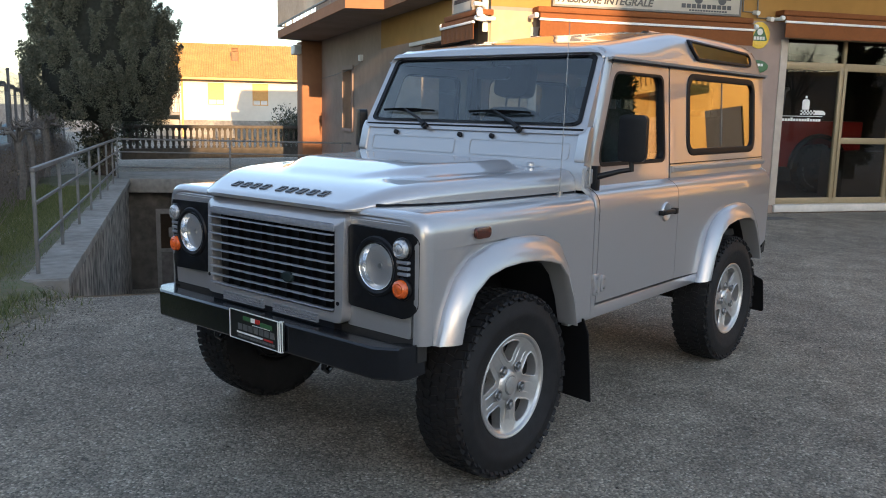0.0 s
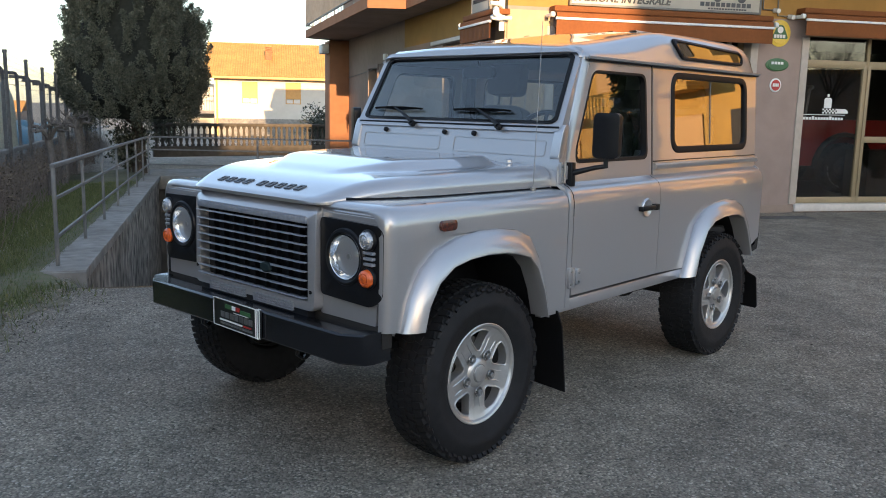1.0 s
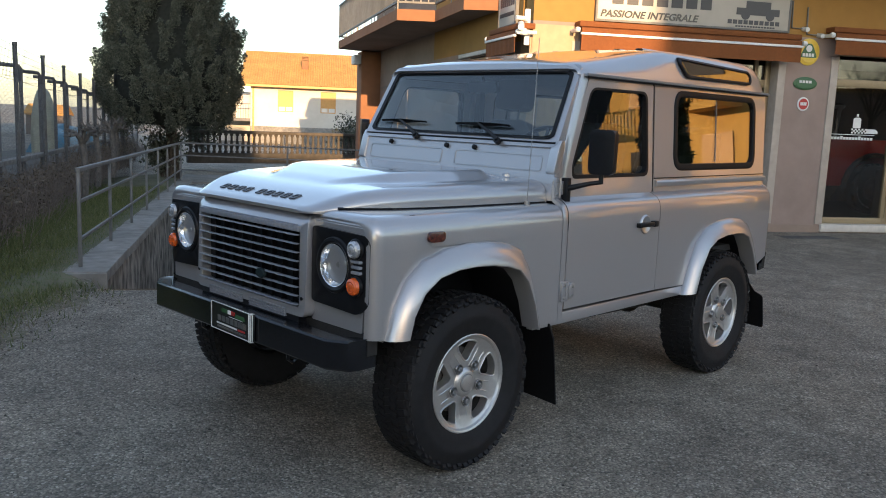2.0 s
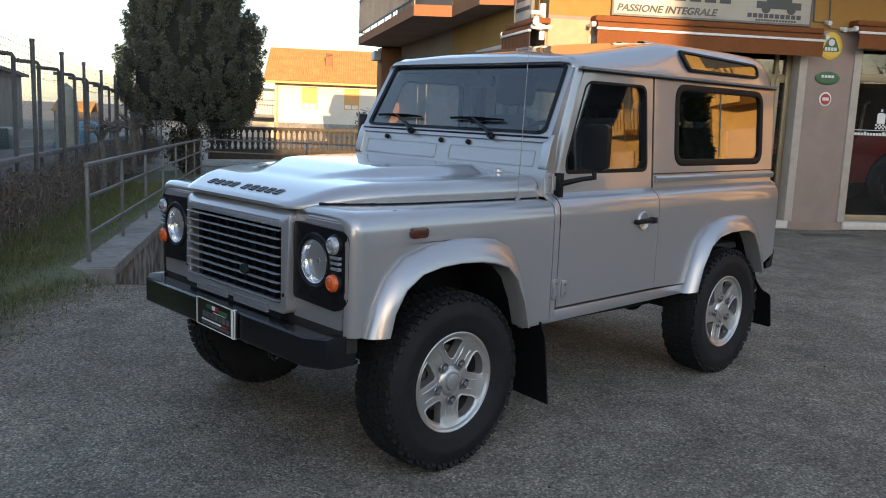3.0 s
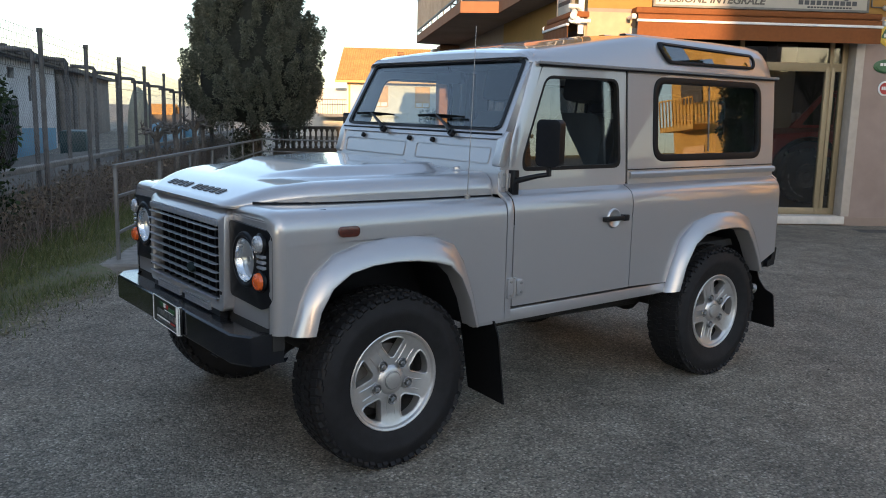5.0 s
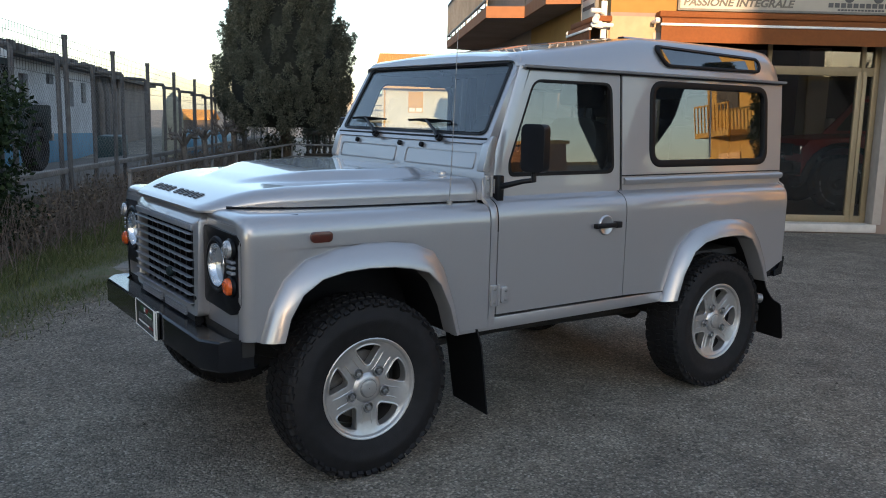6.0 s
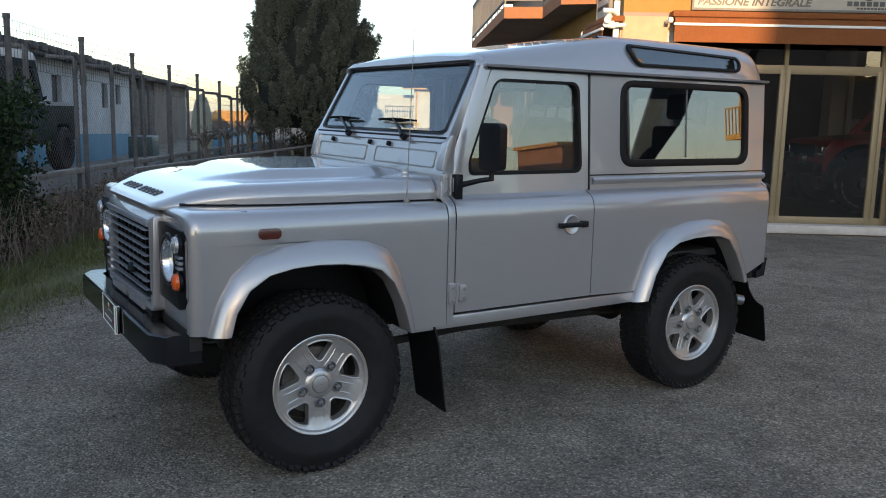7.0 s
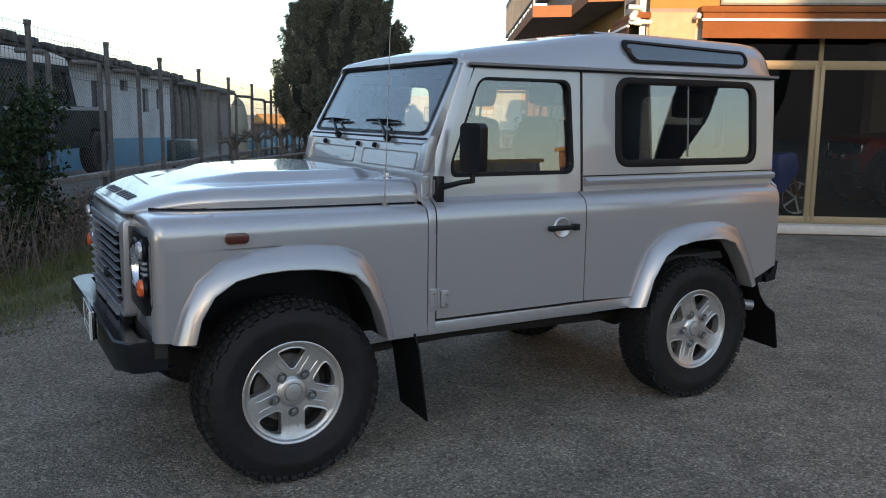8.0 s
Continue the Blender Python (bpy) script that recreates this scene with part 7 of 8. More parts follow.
for k in range(30):
    g_ = random.Random(k)
    bm = bmesh.new()
    x = -6 + k * 0.78 + g_.uniform(-0.2, 0.2)
    box(bm, x, x + g_.uniform(0.3, 0.7), -0.46, -0.30, 2.36, 2.46 + g_.uniform(0.03, 0.10))
    bevel(bm, 0.02)
    part("eave_piece", on(SHED, bm), M_ROOF_DARK, shed)
annex = thing("board_annex", SHED @ Vector((27, 2, 0)), "grey-brown boarded annex beside the shed", "shed")
for k in range(19):
    bm = bmesh.new()
    box(bm, 23.5, 37.0, 0.0 + 0.012 * (k % 2), 0.2, -1.3 + k * 0.19, -1.3 + k * 0.19 + 0.182)
    part("board", on(SHED, bm), M_SHED_BOARD, annex, smooth=False)
for k, x in enumerate((18.0, 18.9, 20.1, 21.0, 22.2)):
    bm = bmesh.new()
    tube(bm, [SHED @ Vector((x, -0.05, -1.2)), SHED @ Vector((x + 0.1 * (k % 2), -0.05, 1.6)), SHED @ Vector((x + 0.2, 0.1, 2.3))], 0.17 if k % 2 else 0.10, 8)
    part("rolled_sheet", bm, M_POST if k % 2 else M_SHED_BOARD, annex)
bm = bmesh.new()
box(bm, 18.4, 23.5, 0.5, 0.6, -1.4, 2.3)
part("recess_wall", on(SHED, bm), M_DARK, annex)
bm = bmesh.new()
plate(bm, [(-0.4, 2.28), (5, 2.40), (5, 2.54), (-0.4, 2.44)], [], "x", 17.7, 37.4)
part("roof", on(SHED, bm), M_ROOF_DARK, annex)
bm = bmesh.new()
box(bm, 37.0, 37.2, 0.0, 5.0, -1.4, 2.4)
part("end_wall", on(SHED, bm), M_SHED_BOARD, annex)

bm = bmesh.new()
box(bm, 8.4, 9.9, -1.95, -1.25, -0.40, 0.28)
bevel(bm, 0.04, 3)
blue_bin = tagged(part("blue_bin", on(SHED, bm), M_TEAL), "dark teal plastic bin in front of the shed", "bin")
# parked dark off-road car beyond the fence
OLD = FENCE @ Matrix.Translation((5.0, 2.70, 0.42))
old = thing("parked_off_road_car", OLD.translation, "dark green boxy off-road car with white roof behind the fence", "car")
bm = bmesh.new()
plate(bm, round_poly([(-1.9, 0.5), (-1.5, 0.5), (-1.35, 0.85), (-0.9, 0.85), (-0.75, 0.5), (0.9, 0.5), (1.0, 0.82), (1.5, 0.82), (1.65, 0.5), (1.9, 0.55), (1.92, 1.12), (0.75, 1.2), (-1.9, 1.2)], 0.05, 3), [], "y", -0.8, 0.8)
bevel(bm, 0.03, 2, 50)
part("body", on(OLD, bm), M_DARK_GREEN, old)
bm = bmesh.new()
cab = [(-1.88, 1.2), (0.62, 1.2), (0.35, 1.85), (-1.85, 1.85)]
wins = [round_poly(w, 0.05, 3) for w in ([(-0.35, 1.28), (0.42, 1.28), (0.24, 1.75), (-0.35, 1.75)], [(-1.7, 1.28), (-0.55, 1.28), (-0.55, 1.75), (-1.7, 1.75)])]
plate(bm, cab, wins, "y", -0.75, -0.71)
plate(bm, cab, wins, "y", 0.71, 0.75)
box(bm, -1.88, -1.84, -0.71, 0.71, 1.2, 1.85)
for y in (-0.69, 0.62):
    box(bm, -0.02, 0.04, y, y + 0.07, 0, 0.72, Matrix.Translation((0.62, 0, 1.2)) @ Matrix.Rotation(radians(-22), 4, "Y"))
part("cabin", on(OLD, bm), M_DARK_GREEN, old)
bm = bmesh.new()
plate(bm, round_poly([(-1.92, 1.85), (0.40, 1.85), (0.30, 1.97), (-0.2, 2.03), (-1.85, 2.03)], 0.05, 3), [], "y", -0.74, 0.74)
bevel(bm, 0.04, 2, 50)
part("roof", on(OLD, bm), M_WHITE, old, "white roof")
for y in (-0.725, 0.72):
    bm = bmesh.new()
    box(bm, -1.8, 0.36, y, y + 0.005, 1.25, 1.8)
    part("window_pane", on(OLD, bm), M_GLASS_ALPINE, old, smooth=False)
bm = bmesh.new()
box(bm, -1.88, 1.86, -0.815, -0.80, 1.13, 1.19)
part("belt_strip", on(OLD, bm), M_SHED, old, "pale strip along the belt line")
bm = bmesh.new()
box(bm, 1.9, 2.02, -0.8, 0.8, 0.5, 0.64)
bevel(bm, 0.01)
part("bumper", on(OLD, bm), M_STEEL, old)
for wx in (-1.12, 1.25):
    for wy in (-0.74, 0.74):
        bm = bmesh.new()
        m = Matrix.Translation((wx, wy, 0.38)) @ Matrix.Rotation(radians(90), 4, "X")
        lathe(bm, [(0.10, -0.05), (0.2, -0.06), (0.22, -0.11), (0.34, -0.12), (0.38, -0.08), (0.38, 0.08), (0.34, 0.12), (0.22, 0.11), (0.2, 0.06), (0.1, 0.05)], m, 28, True)
        part("wheel", on(OLD, bm), M_TYRE, old)

# covered heaps and a small sunlit hut further down the yard
for i, (s_, o_, w, d, h) in enumerate(((19.4, 2.0, 3.0, 1.3, 0.75), (22.8, 2.3, 3.2, 1.4, 0.95), (26.6, 2.2, 3.4, 1.3, 0.85))):
    bm = bmesh.new()
    n = 9
    rows = []
    for a in range(n + 1):
        row = []
        for b in range(n + 1):
            u_, v_ = a / n - 0.5, b / n - 0.5
            z = h * max(0.0, 1 - (abs(u_) * 2) ** 4) * max(0.0, 1 - (abs(v_) * 2) ** 4) * (0.9 + 0.2 * noise.noise((u_ * 4, v_ * 4, i)))
            row.append((s_ + u_ * w, o_ + v_ * d, yard_z(s_) - 0.02 + z))
        rows.append(row)
    loft(bm, rows)
    tagged(part("tarpaulin_mound", on(FENCE, bm), M_BLUE_TARP), "heap covered with a blue tarpaulin in the yard", "heap", "covered heaps")
STACK = basis(5.91, 20.28, 0.42, 0.907, 0.14)
bm = bmesh.new()
rings = []
for k in range(15):
    h = k / 14
    w = 0.30 * (1 - h ** 3.2) ** 0.5 + 0.004
    rings.append([STACK @ Vector((0.24 * math.sin(a) * (w / 0.30), w * math.cos(a) * (1 + 0.06 * math.sin(5 * a + 6 * h)), 1.84 * h)) for a in [2 * math.pi * j / 20 for j in range(20)]])
loft(bm, rings, True, True)
tagged(part("sheeted_mound", bm, M_TARP_PALE), "tall round-topped pile under a pale green sheet", "pile")


def small_hut(x, y, w, h, rise, label):
    m = basis(x, y, 0.75, -0.66, 0.0)
    hut = thing("small_hut", m.translation, label, "hut")
    bm = bmesh.new()
    box(bm, -w, w, 0.0, 1.2, -1.2, h)
    part("wall", on(m, bm), M_SHED_BOARD, hut)
    bm = bmesh.new()
    plate(bm, [(-0.15, h - 0.05), (0.6, h + rise), (1.35, h - 0.05), (1.35, h + 0.05), (0.6, h + rise + 0.1), (-0.15, h + 0.05)], [], "x", -w - 0.08, w + 0.08)
    part("roof", on(m, bm), M_TILE, hut)


small_hut(14.96, 44.96, 1.0, 0.9, 0.45, "low hut with a terracotta roof in the sun")

# ---------- the far house, its garden wall and shrubs ----------
HOUSE = basis(25.9, 35.6, 0.801, -0.599)
house = thing("tiled_house", HOUSE @ Vector((5, 4, 0)), "cream rendered house with terracotta tiled roof in evening sun", "house")
hw = (-1.40, 0.95, 4.4, 6.8, 9.2)
bm = bmesh.new()
plate(bm, [(-3.3, -2.5), (14, -2.5), (14, 3.05), (-3.3, 3.05)], [[(x - 0.42, 1.55), (x + 0.42, 1.55), (x + 0.42, 2.72), (x - 0.42, 2.72)] for x in hw], "y", 0.0, 0.3)
box(bm, -3.3, -3.0, 0.3, 8.0, -2.5, 3.05)
part("wall", on(HOUSE, bm), M_HOUSE, house)
bm = bmesh.new()
box(bm, -3.32, 14.02, -0.03, 0.0, -2.5, 0.72)
part("base_course", on(HOUSE, bm), M_CONCRETE, house, "grey rendered base course")
for x in hw:
    bm = bmesh.new()
    box(bm, x - 0.41, x + 0.41, 0.105, 0.115, 1.86, 2.72)
    w = part("window", on(HOUSE, bm), M_SHUTTER, house, "window with ochre roller shutter")
    for k in range(17):
        bm = bmesh.new()
        box(bm, x - 0.42, x + 0.42, 0.10, 0.12, 1.86 + k * 0.0506, 1.906 + k * 0.0506)
        part("shutter_slat", on(HOUSE, bm), M_SHUTTER, w, smooth=False)
    bm = bmesh.new()
    for a, b, c, d in ((x - 0.42, x + 0.42, 1.55, 1.60), (x - 0.42, x + 0.42, 1.82, 1.86), (x - 0.42, x - 0.37, 1.6, 1.82), (x + 0.37, x + 0.42, 1.6, 1.82), (x - 0.025, x + 0.025, 1.6, 1.82)):
        box(bm, a, b, 0.09, 0.13, c, d)
    part("window_frame", on(HOUSE, bm), M_SHUTTER, w)
    bm = bmesh.new()
    box(bm, x - 0.4, x + 0.4, 0.14, 0.15, 1.58, 1.84)
    part("pane", on(HOUSE, bm), M_WHITE, w)
bm = bmesh.new()
n = 140
for k in range(n):
    x = -3.9 + 18.5 * k / n
    for (ya, za), (yb, zb) in (((-0.55, 2.98), (4.2, 5.05)),):
        loft(bm, [[(x, ya, za), (x + 0.03, ya, za + 0.03), (x + 0.10, ya, za + 0.03), (x + 0.132, ya, za)], [(x, yb, zb), (x + 0.03, yb, zb + 0.03), (x + 0.10, yb, zb + 0.03), (x + 0.132, yb, zb)]])
tagged(part("roof_tiles", on(HOUSE, bm), M_TILE, house), kind="stuff")
bm = bmesh.new()
plate(bm, [(-0.55, 2.98), (4.2, 5.05), (9.0, 2.98), (9.0, 2.85), (4.2, 4.9), (-0.55, 2.85)], [], "x", -3.9, 14.6)
part("roof", on(HOUSE, bm), M_TILE, house, "terracotta tiled roof")
bm = bmesh.new()
box(bm, -3.9, 14.6, -0.68, -0.55, 2.86, 2.98)
tube(bm, [(-1.95 - 1.2, -0.06, 2.9), (-1.95 - 1.2, -0.06, -0.5)], 0.05, 8)
part("gutter", on(HOUSE, bm), M_SHUTTER, house)
bm = bmesh.new()
box(bm, -0.56, -0.20, 1.7, 2.05, 3.6, 4.42)
box(bm, -0.60, -0.16, 1.66, 2.09, 4.42, 4.48)
for zc in (4.52, 4.60, 4.68):
    box(bm, -0.56, -0.20, 1.7, 2.05, zc, zc + 0.045)
part("chimney", on(HOUSE, bm), M_BRICK, house, "small brown brick chimney with slatted top")
bm = bmesh.new()
box(bm, -5.0, -3.3, 0.4, 2.2, 0.95, 1.1)
for k in range(13):
    box(bm, -5.0 + k * 0.14, -4.98 + k * 0.14, 0.4, 0.43, 1.1, 1.9)
box(bm, -5.0, -3.3, 0.38, 0.45, 1.88, 1.94)
part("balcony", on(HOUSE, bm), M_RAIL, house)
bm = bmesh.new()
box(bm, -6.5, -3.32, 2.2, 8.0, -2.5, 2.6)
part("side_wing", on(HOUSE, bm), M_HOUSE, house)
bm = bmesh.new()
tube(bm, [HOUSE @ Vector((2.6, 4.2, 4.9)), HOUSE @ Vector((2.6, 4.2, 7.1))], 0.025, 6)
for z, w in ((7.0, 0.5), (6.7, 0.35), (6.2, 0.3)):
    tube(bm, [HOUSE @ Vector((2.6 - w, 4.2, z)), HOUSE @ Vector((2.6 + w, 4.2, z + 0.06))], 0.015, 5)
part("roof_aerial", bm, M_STEEL, house)

GW0, GW1 = Vector((9.35, 18.95, 0)), Vector((15.8, 17.3, 0))
GW = basis(GW0.x, GW0.y, GW1.x - GW0.x, GW1.y - GW0.y)
gl = (GW1 - GW0).length
bal = thing("baluster_fence", GW @ Vector((gl / 2, 0, 0)), "weathered concrete baluster fence", "fence")
for z0, z1 in ((0.0, 0.30), (0.86, 0.95)):
    bm = bmesh.new()
    box(bm, 0, gl, -0.10, 0.10, z0, z1)
    bevel(bm, 0.01)
    part("rail", on(GW, bm), M_BALUSTER, bal)
n = int(gl / 0.17)
bm = bmesh.new()
lathe(bm, [(0.055, 0.30), (0.06, 0.34), (0.035, 0.38), (0.06, 0.50), (0.035, 0.66), (0.03, 0.78), (0.055, 0.82), (0.055, 0.86)], Matrix.Identity(4), 8)
bme = finish(bm, "baluster", M_BALUSTER)
for k in range(n):
    b = new("baluster", bme)
    b.parent = bal
    b.matrix_parent_inverse = Matrix.Translation(-bal.location)
    b.matrix_basis = GW @ Matrix.Translation((0.1 + 0.17 * k, 0, 0))


def shrub(place, r, h, seed, label, spiky=False):
    g = random.Random(seed)
    s = thing("shrub", place, label, "shrub", "garden shrubs")
    p = Vector(place)
    bm = bmesh.new()
    for k in range(7):
        a = g.random() * 6.28
        tube(bm, [p, p + Vector((math.cos(a) * r * 0.5, math.sin(a) * r * 0.5, h * 0.7))], [0.02, 0.006], 5)
    part("stems", bm, M_BARK, s)
    c = [(p.x + g.gauss(0, r * 0.4), p.y + g.gauss(0, r * 0.4), p.z + h * (0.25 + 0.7 * g.random())) for _ in range(40)]
    leaf_cloud("leaves", c, [r * 0.35] * 40, 2200, 0.22 if spiky else 0.09, M_LEAF, "", "", parent=s, flat=0.12 if spiky else 0.5)


shrub((15.0, 18.2, 0.0), 0.70, 1.2, 1, "spiky evergreen shrub by the garden wall", True)
shrub((10.2, 20.0, 0.1), 0.5, 1.45, 2, "small dark shrub by the garden wall")
shrub((16.0, 19.0, 0.2), 0.9, 1.2, 3, "rounded shrub behind the garden wall")
shrub((7.6, 17.0, -0.25), 0.55, 1.1, 4, "dark clipped shrub near the rail corner")

# ---------- inside the shop ----------
def shop_car():
    """A raised pickup, nose towards the corner of the shop."""
    m = FACADE @ Matrix.Translation((7.50, 2.85, 0.11))
    c = thing("red_pickup", m.translation, "dark red raised off-road pickup parked inside the shop", "car")
    wb, wr = 2.93, 0.46
    bm = bmesh.new()

    def arch(cx):
        return [(cx + 0.60 * math.cos(radians(a)), wr + 0.60 * math.sin(radians(a))) for a in range(172, 7, -15)]

    side = [(-0.66, 0.62)] + arch(0.0) + [(0.64, 0.50), (wb - 0.64, 0.50)] + arch(wb) + [(wb + 0.95, 0.66), (wb + 0.97, 1.36), (2.05, 1.36), (1.95, 1.26), (0.42, 1.24), (-0.55, 1.16), (-0.66, 1.02)]
    plate(bm, side, [], "y", -0.88, 0.88)
    bevel(bm, 0.03, 2, 50)
    part("body", on(m, bm), M_RED, c)
    bm = bmesh.new()
    cab = [(0.40, 1.24), (1.98, 1.28), (1.93, 1.88), (1.80, 1.92), (1.02, 1.92)]
    wins = [round_poly([(0.62, 1.30), (1.25, 1.31), (1.25, 1.82), (1.03, 1.82)], 0.04, 3), round_poly([(1.33, 1.31), (1.88, 1.33), (1.84, 1.82), (1.33, 1.82)], 0.04, 3)]
    plate(bm, cab, wins, "y", -0.78, -0.72)
    plate(bm, cab, wins, "y", 0.72, 0.78)
    box(bm, 1.02, 1.92, -0.74, 0.74, 1.88, 1.93)
    part("cabin", on(m, bm), M_RED, c)
    bm = bmesh.new()
    for y in (-0.72, 0.72):
        tube(bm, [(2.15, y, 1.36), (2.2, y, 1.88), (2.28, y * 0.97, 1.94)], 0.035, 8)
    tube(bm, [(2.28, -0.72, 1.94), (2.28, 0.72, 1.94)], 0.035, 8)
    part("roll_bar", on(m, bm), M_STEEL, c, "steel roll bar behind the cabin")
    for cx in (0.0, wb):
        for sg in (-1, 1):
            bm = bmesh.new()
            rows = []
            for a in range(180, -1, -15):
                ca, sa = math.cos(radians(a)), math.sin(radians(a))
                rows.append([(cx + r * ca, sg * y, wr + r * sa) for r, y in ((0.67, 0.87), (0.66, 0.93), (0.60, 0.95), (0.585, 0.88))])
            loft(bm, rows)
            part("wheel_arch_trim", on(m, bm), M_BLACK_PLASTIC, c, "black wheel arch trim")
            q = Matrix.Translation((cx, sg * 0.80, wr)) @ Matrix.Rotation(radians(-90 * sg), 4, "X")
            bm = bmesh.new()
            lathe(bm, [(0.22, -0.11), (0.40, -0.14), (0.455, -0.10), (0.46, 0.0), (0.455, 0.10), (0.42, 0.135), (0.30, 0.14), (0.215, 0.12), (0.21, 0.0)], q, 32)
            for k in range(26):
                box(bm, 0.43, 0.475, -0.022, 0.022, 0.06, 0.13, q @ Matrix.Rotation(2 * math.pi * k / 26, 4, "Z"))
            w = part("wheel", on(m, bm), M_TYRE, c, "black off-road wheel with raised pale lettering")
            bm = bmesh.new()
            lathe(bm, [(0.205, 0.11), (0.20, 0.06), (0.12, 0.03), (0.07, 0.05), (0.055, 0.09), (0.001, 0.095)], q, 28)
            part("rim", on(m, bm), M_ALLOY_INNER, w)
            bm = bmesh.new()
            for k in range(20):
                if k % 10 < 5:
                    box(bm, 0.335, 0.360, -0.040, 0.040, 0.138, 0.142, q @ Matrix.Rotation(2 * math.pi * k / 20, 4, "Z"))
            part("raised_bar", on(m, bm), M_STEEL, w)
    for sg in (-1, 1):
        bm = bmesh.new()
        box(bm, -0.685, -0.60, sg * 0.56, sg * 0.84, 0.92, 1.06)
        bevel(bm, 0.02)
        part("headlamp", on(m, bm), M_CHROME, c, "clear headlamp")
        bm = bmesh.new()
        tube(bm, [(0.62, sg * 0.80, 1.32), (0.64, sg * 0.93, 1.38)], 0.015, 6)
        box(bm, 0.58, 0.68, sg * 0.90, sg * 1.08, 1.33, 1.52)
        bevel(bm, 0.02)
        part("mirror", on(m, bm), M_WHITE, c, "pale door mirror")
    bm = bmesh.new()
    box(bm, -0.80, -0.62, -0.86, 0.86, 0.58, 0.80)
    bevel(bm, 0.03)
    bp_ = part("front_bumper", on(m, bm), M_BLACK_STEEL, c, "black steel bumper with two spot lamps")
    for y in (-0.45, 0.1):
        bm = bmesh.new()
        lathe(bm, [(0.075, -0.04), (0.08, 0.03), (0.001, 0.045)], m @ Matrix.Translation((-0.83, y, 0.86)) @ Matrix.Rotation(radians(-90), 4, "Y"), 20)
        part("spot_lamp", bm, M_CHROME, bp_)
    bm = bmesh.new()
    box(bm, -0.68, -0.65, -0.52, 0.52, 0.88, 1.08)
    part("grille", on(m, bm), M_BLACK_PLASTIC, c)


shop_car()


def motorbike():
    m = FACADE @ Matrix.Translation((4.86, 0.80, 0.11)) @ Matrix.Rotation(radians(12), 4, "Z")
    b = thing("motorbike", m.translation, "blue sports motorbike with gold forks inside the shop", "motorbike")
    for wx in (-0.68, 0.68):
        q = Matrix.Translation((wx, 0, 0.31)) @ Matrix.Rotation(radians(90), 4, "X")
        bm = bmesh.new()
        lathe(bm, [(0.235, -0.05), (0.29, -0.06), (0.31, 0), (0.29, 0.06), (0.235, 0.05)], q, 28)
        part("tyre", on(m, bm), M_TYRE, b)
        bm = bmesh.new()
        lathe(bm, [(0.215, -0.03), (0.238, -0.05), (0.238, 0.05), (0.215, 0.03), (0.215, -0.03)], q, 28)
        for k in range(5):
            a = 2 * math.pi * k / 5
            tube(bm, [q @ Vector((0, 0, 0)), q @ Vector((0.22 * math.cos(a), 0.22 * math.sin(a), 0))], 0.016, 6)
        part("rim", on(m, bm), M_WHITE, b)
    bm = bmesh.new()
    for y in (-0.09, 0.09):
        tube(bm, [(0.68, y, 0.31), (0.50, y, 0.85)], 0.025, 8)
    part("fork", on(m, bm), M_GOLD, b)
    bm = bmesh.new()
    plate(bm, round_poly([(-0.35, 0.62), (-0.1, 0.42), (0.40, 0.38), (0.62, 0.72), (0.55, 0.98), (0.3, 0.95), (-0.1, 0.88), (-0.75, 0.95), (-0.8, 0.88)], 0.06, 4), [], "y", -0.16, 0.16)
    bevel(bm, 0.05, 3, 50)
    part("fairing", on(m, bm), M_BLUE_PAINT, b)
    bm = bmesh.new()
    plate(bm, round_poly([(-0.3, 0.62), (-0.35, 0.3), (0.15, 0.25), (0.35, 0.45)], 0.05, 3), [], "y", -0.13, 0.13)
    part("engine", on(m, bm), M_STEEL, b)
    bm = bmesh.new()
    plate(bm, round_poly([(-0.78, 0.94), (-0.1, 0.88), (-0.1, 0.94), (-0.7, 1.0)], 0.02, 2), [], "y", -0.11, 0.11)
    part("seat", on(m, bm), M_RUBBER, b)


motorbike()
bm = bmesh.new()
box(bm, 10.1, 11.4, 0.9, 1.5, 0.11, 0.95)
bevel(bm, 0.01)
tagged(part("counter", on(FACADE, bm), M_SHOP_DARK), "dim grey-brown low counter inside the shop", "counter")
bm = bmesh.new()
box(bm, 7.70, 8.10, 3.95, 4.35, 0.11, 2.9)
setting("wall_shop_column", on(FACADE, bm), M_HOUSE, "pale column inside the shop", "column")
# window decal: plain white bars and a chequered strip
decal = thing("window_decal", FACADE @ Vector((8.5, 0.09, 1.47)), "white web-address decal with chequered strip on glass", "decal")
for k in range(14):
    bm = bmesh.new()
    box(bm, 8.16 + k * 0.053, 8.16 + k * 0.053 + 0.040, 0.120, 0.1255, 1.47, 1.525 if k in (3, 9) else 1.51)
    part("printed_bar", on(FACADE, bm), M_WHITE, decal)
bm = bmesh.new()
box(bm, 8.14, 8.92, 0.120, 0.1255, 1.545, 1.555)
part("printed_line", on(FACADE, bm), M_WHITE, decal)
bm = bmesh.new()
for k in range(9):
    for j in range(3):
        if (k + j) % 2 == 0:
            box(bm, 8.50 + k * 0.030, 8.53 + k * 0.030, 0.120, 0.1255, 1.57 + j * 0.026, 1.596 + j * 0.026)
part("chequered_strip", on(FACADE, bm), M_WHITE, decal)
bm = bmesh.new()
plate(bm, round_poly([(8.77, 1.575), (8.97, 1.575), (8.97, 1.61), (8.92, 1.645), (8.77, 1.645)], 0.012, 3), [], "y", 0.120, 0.1255)
part("printed_car_shape", on(FACADE, bm), M_WHITE, decal)
bm = bmesh.new()
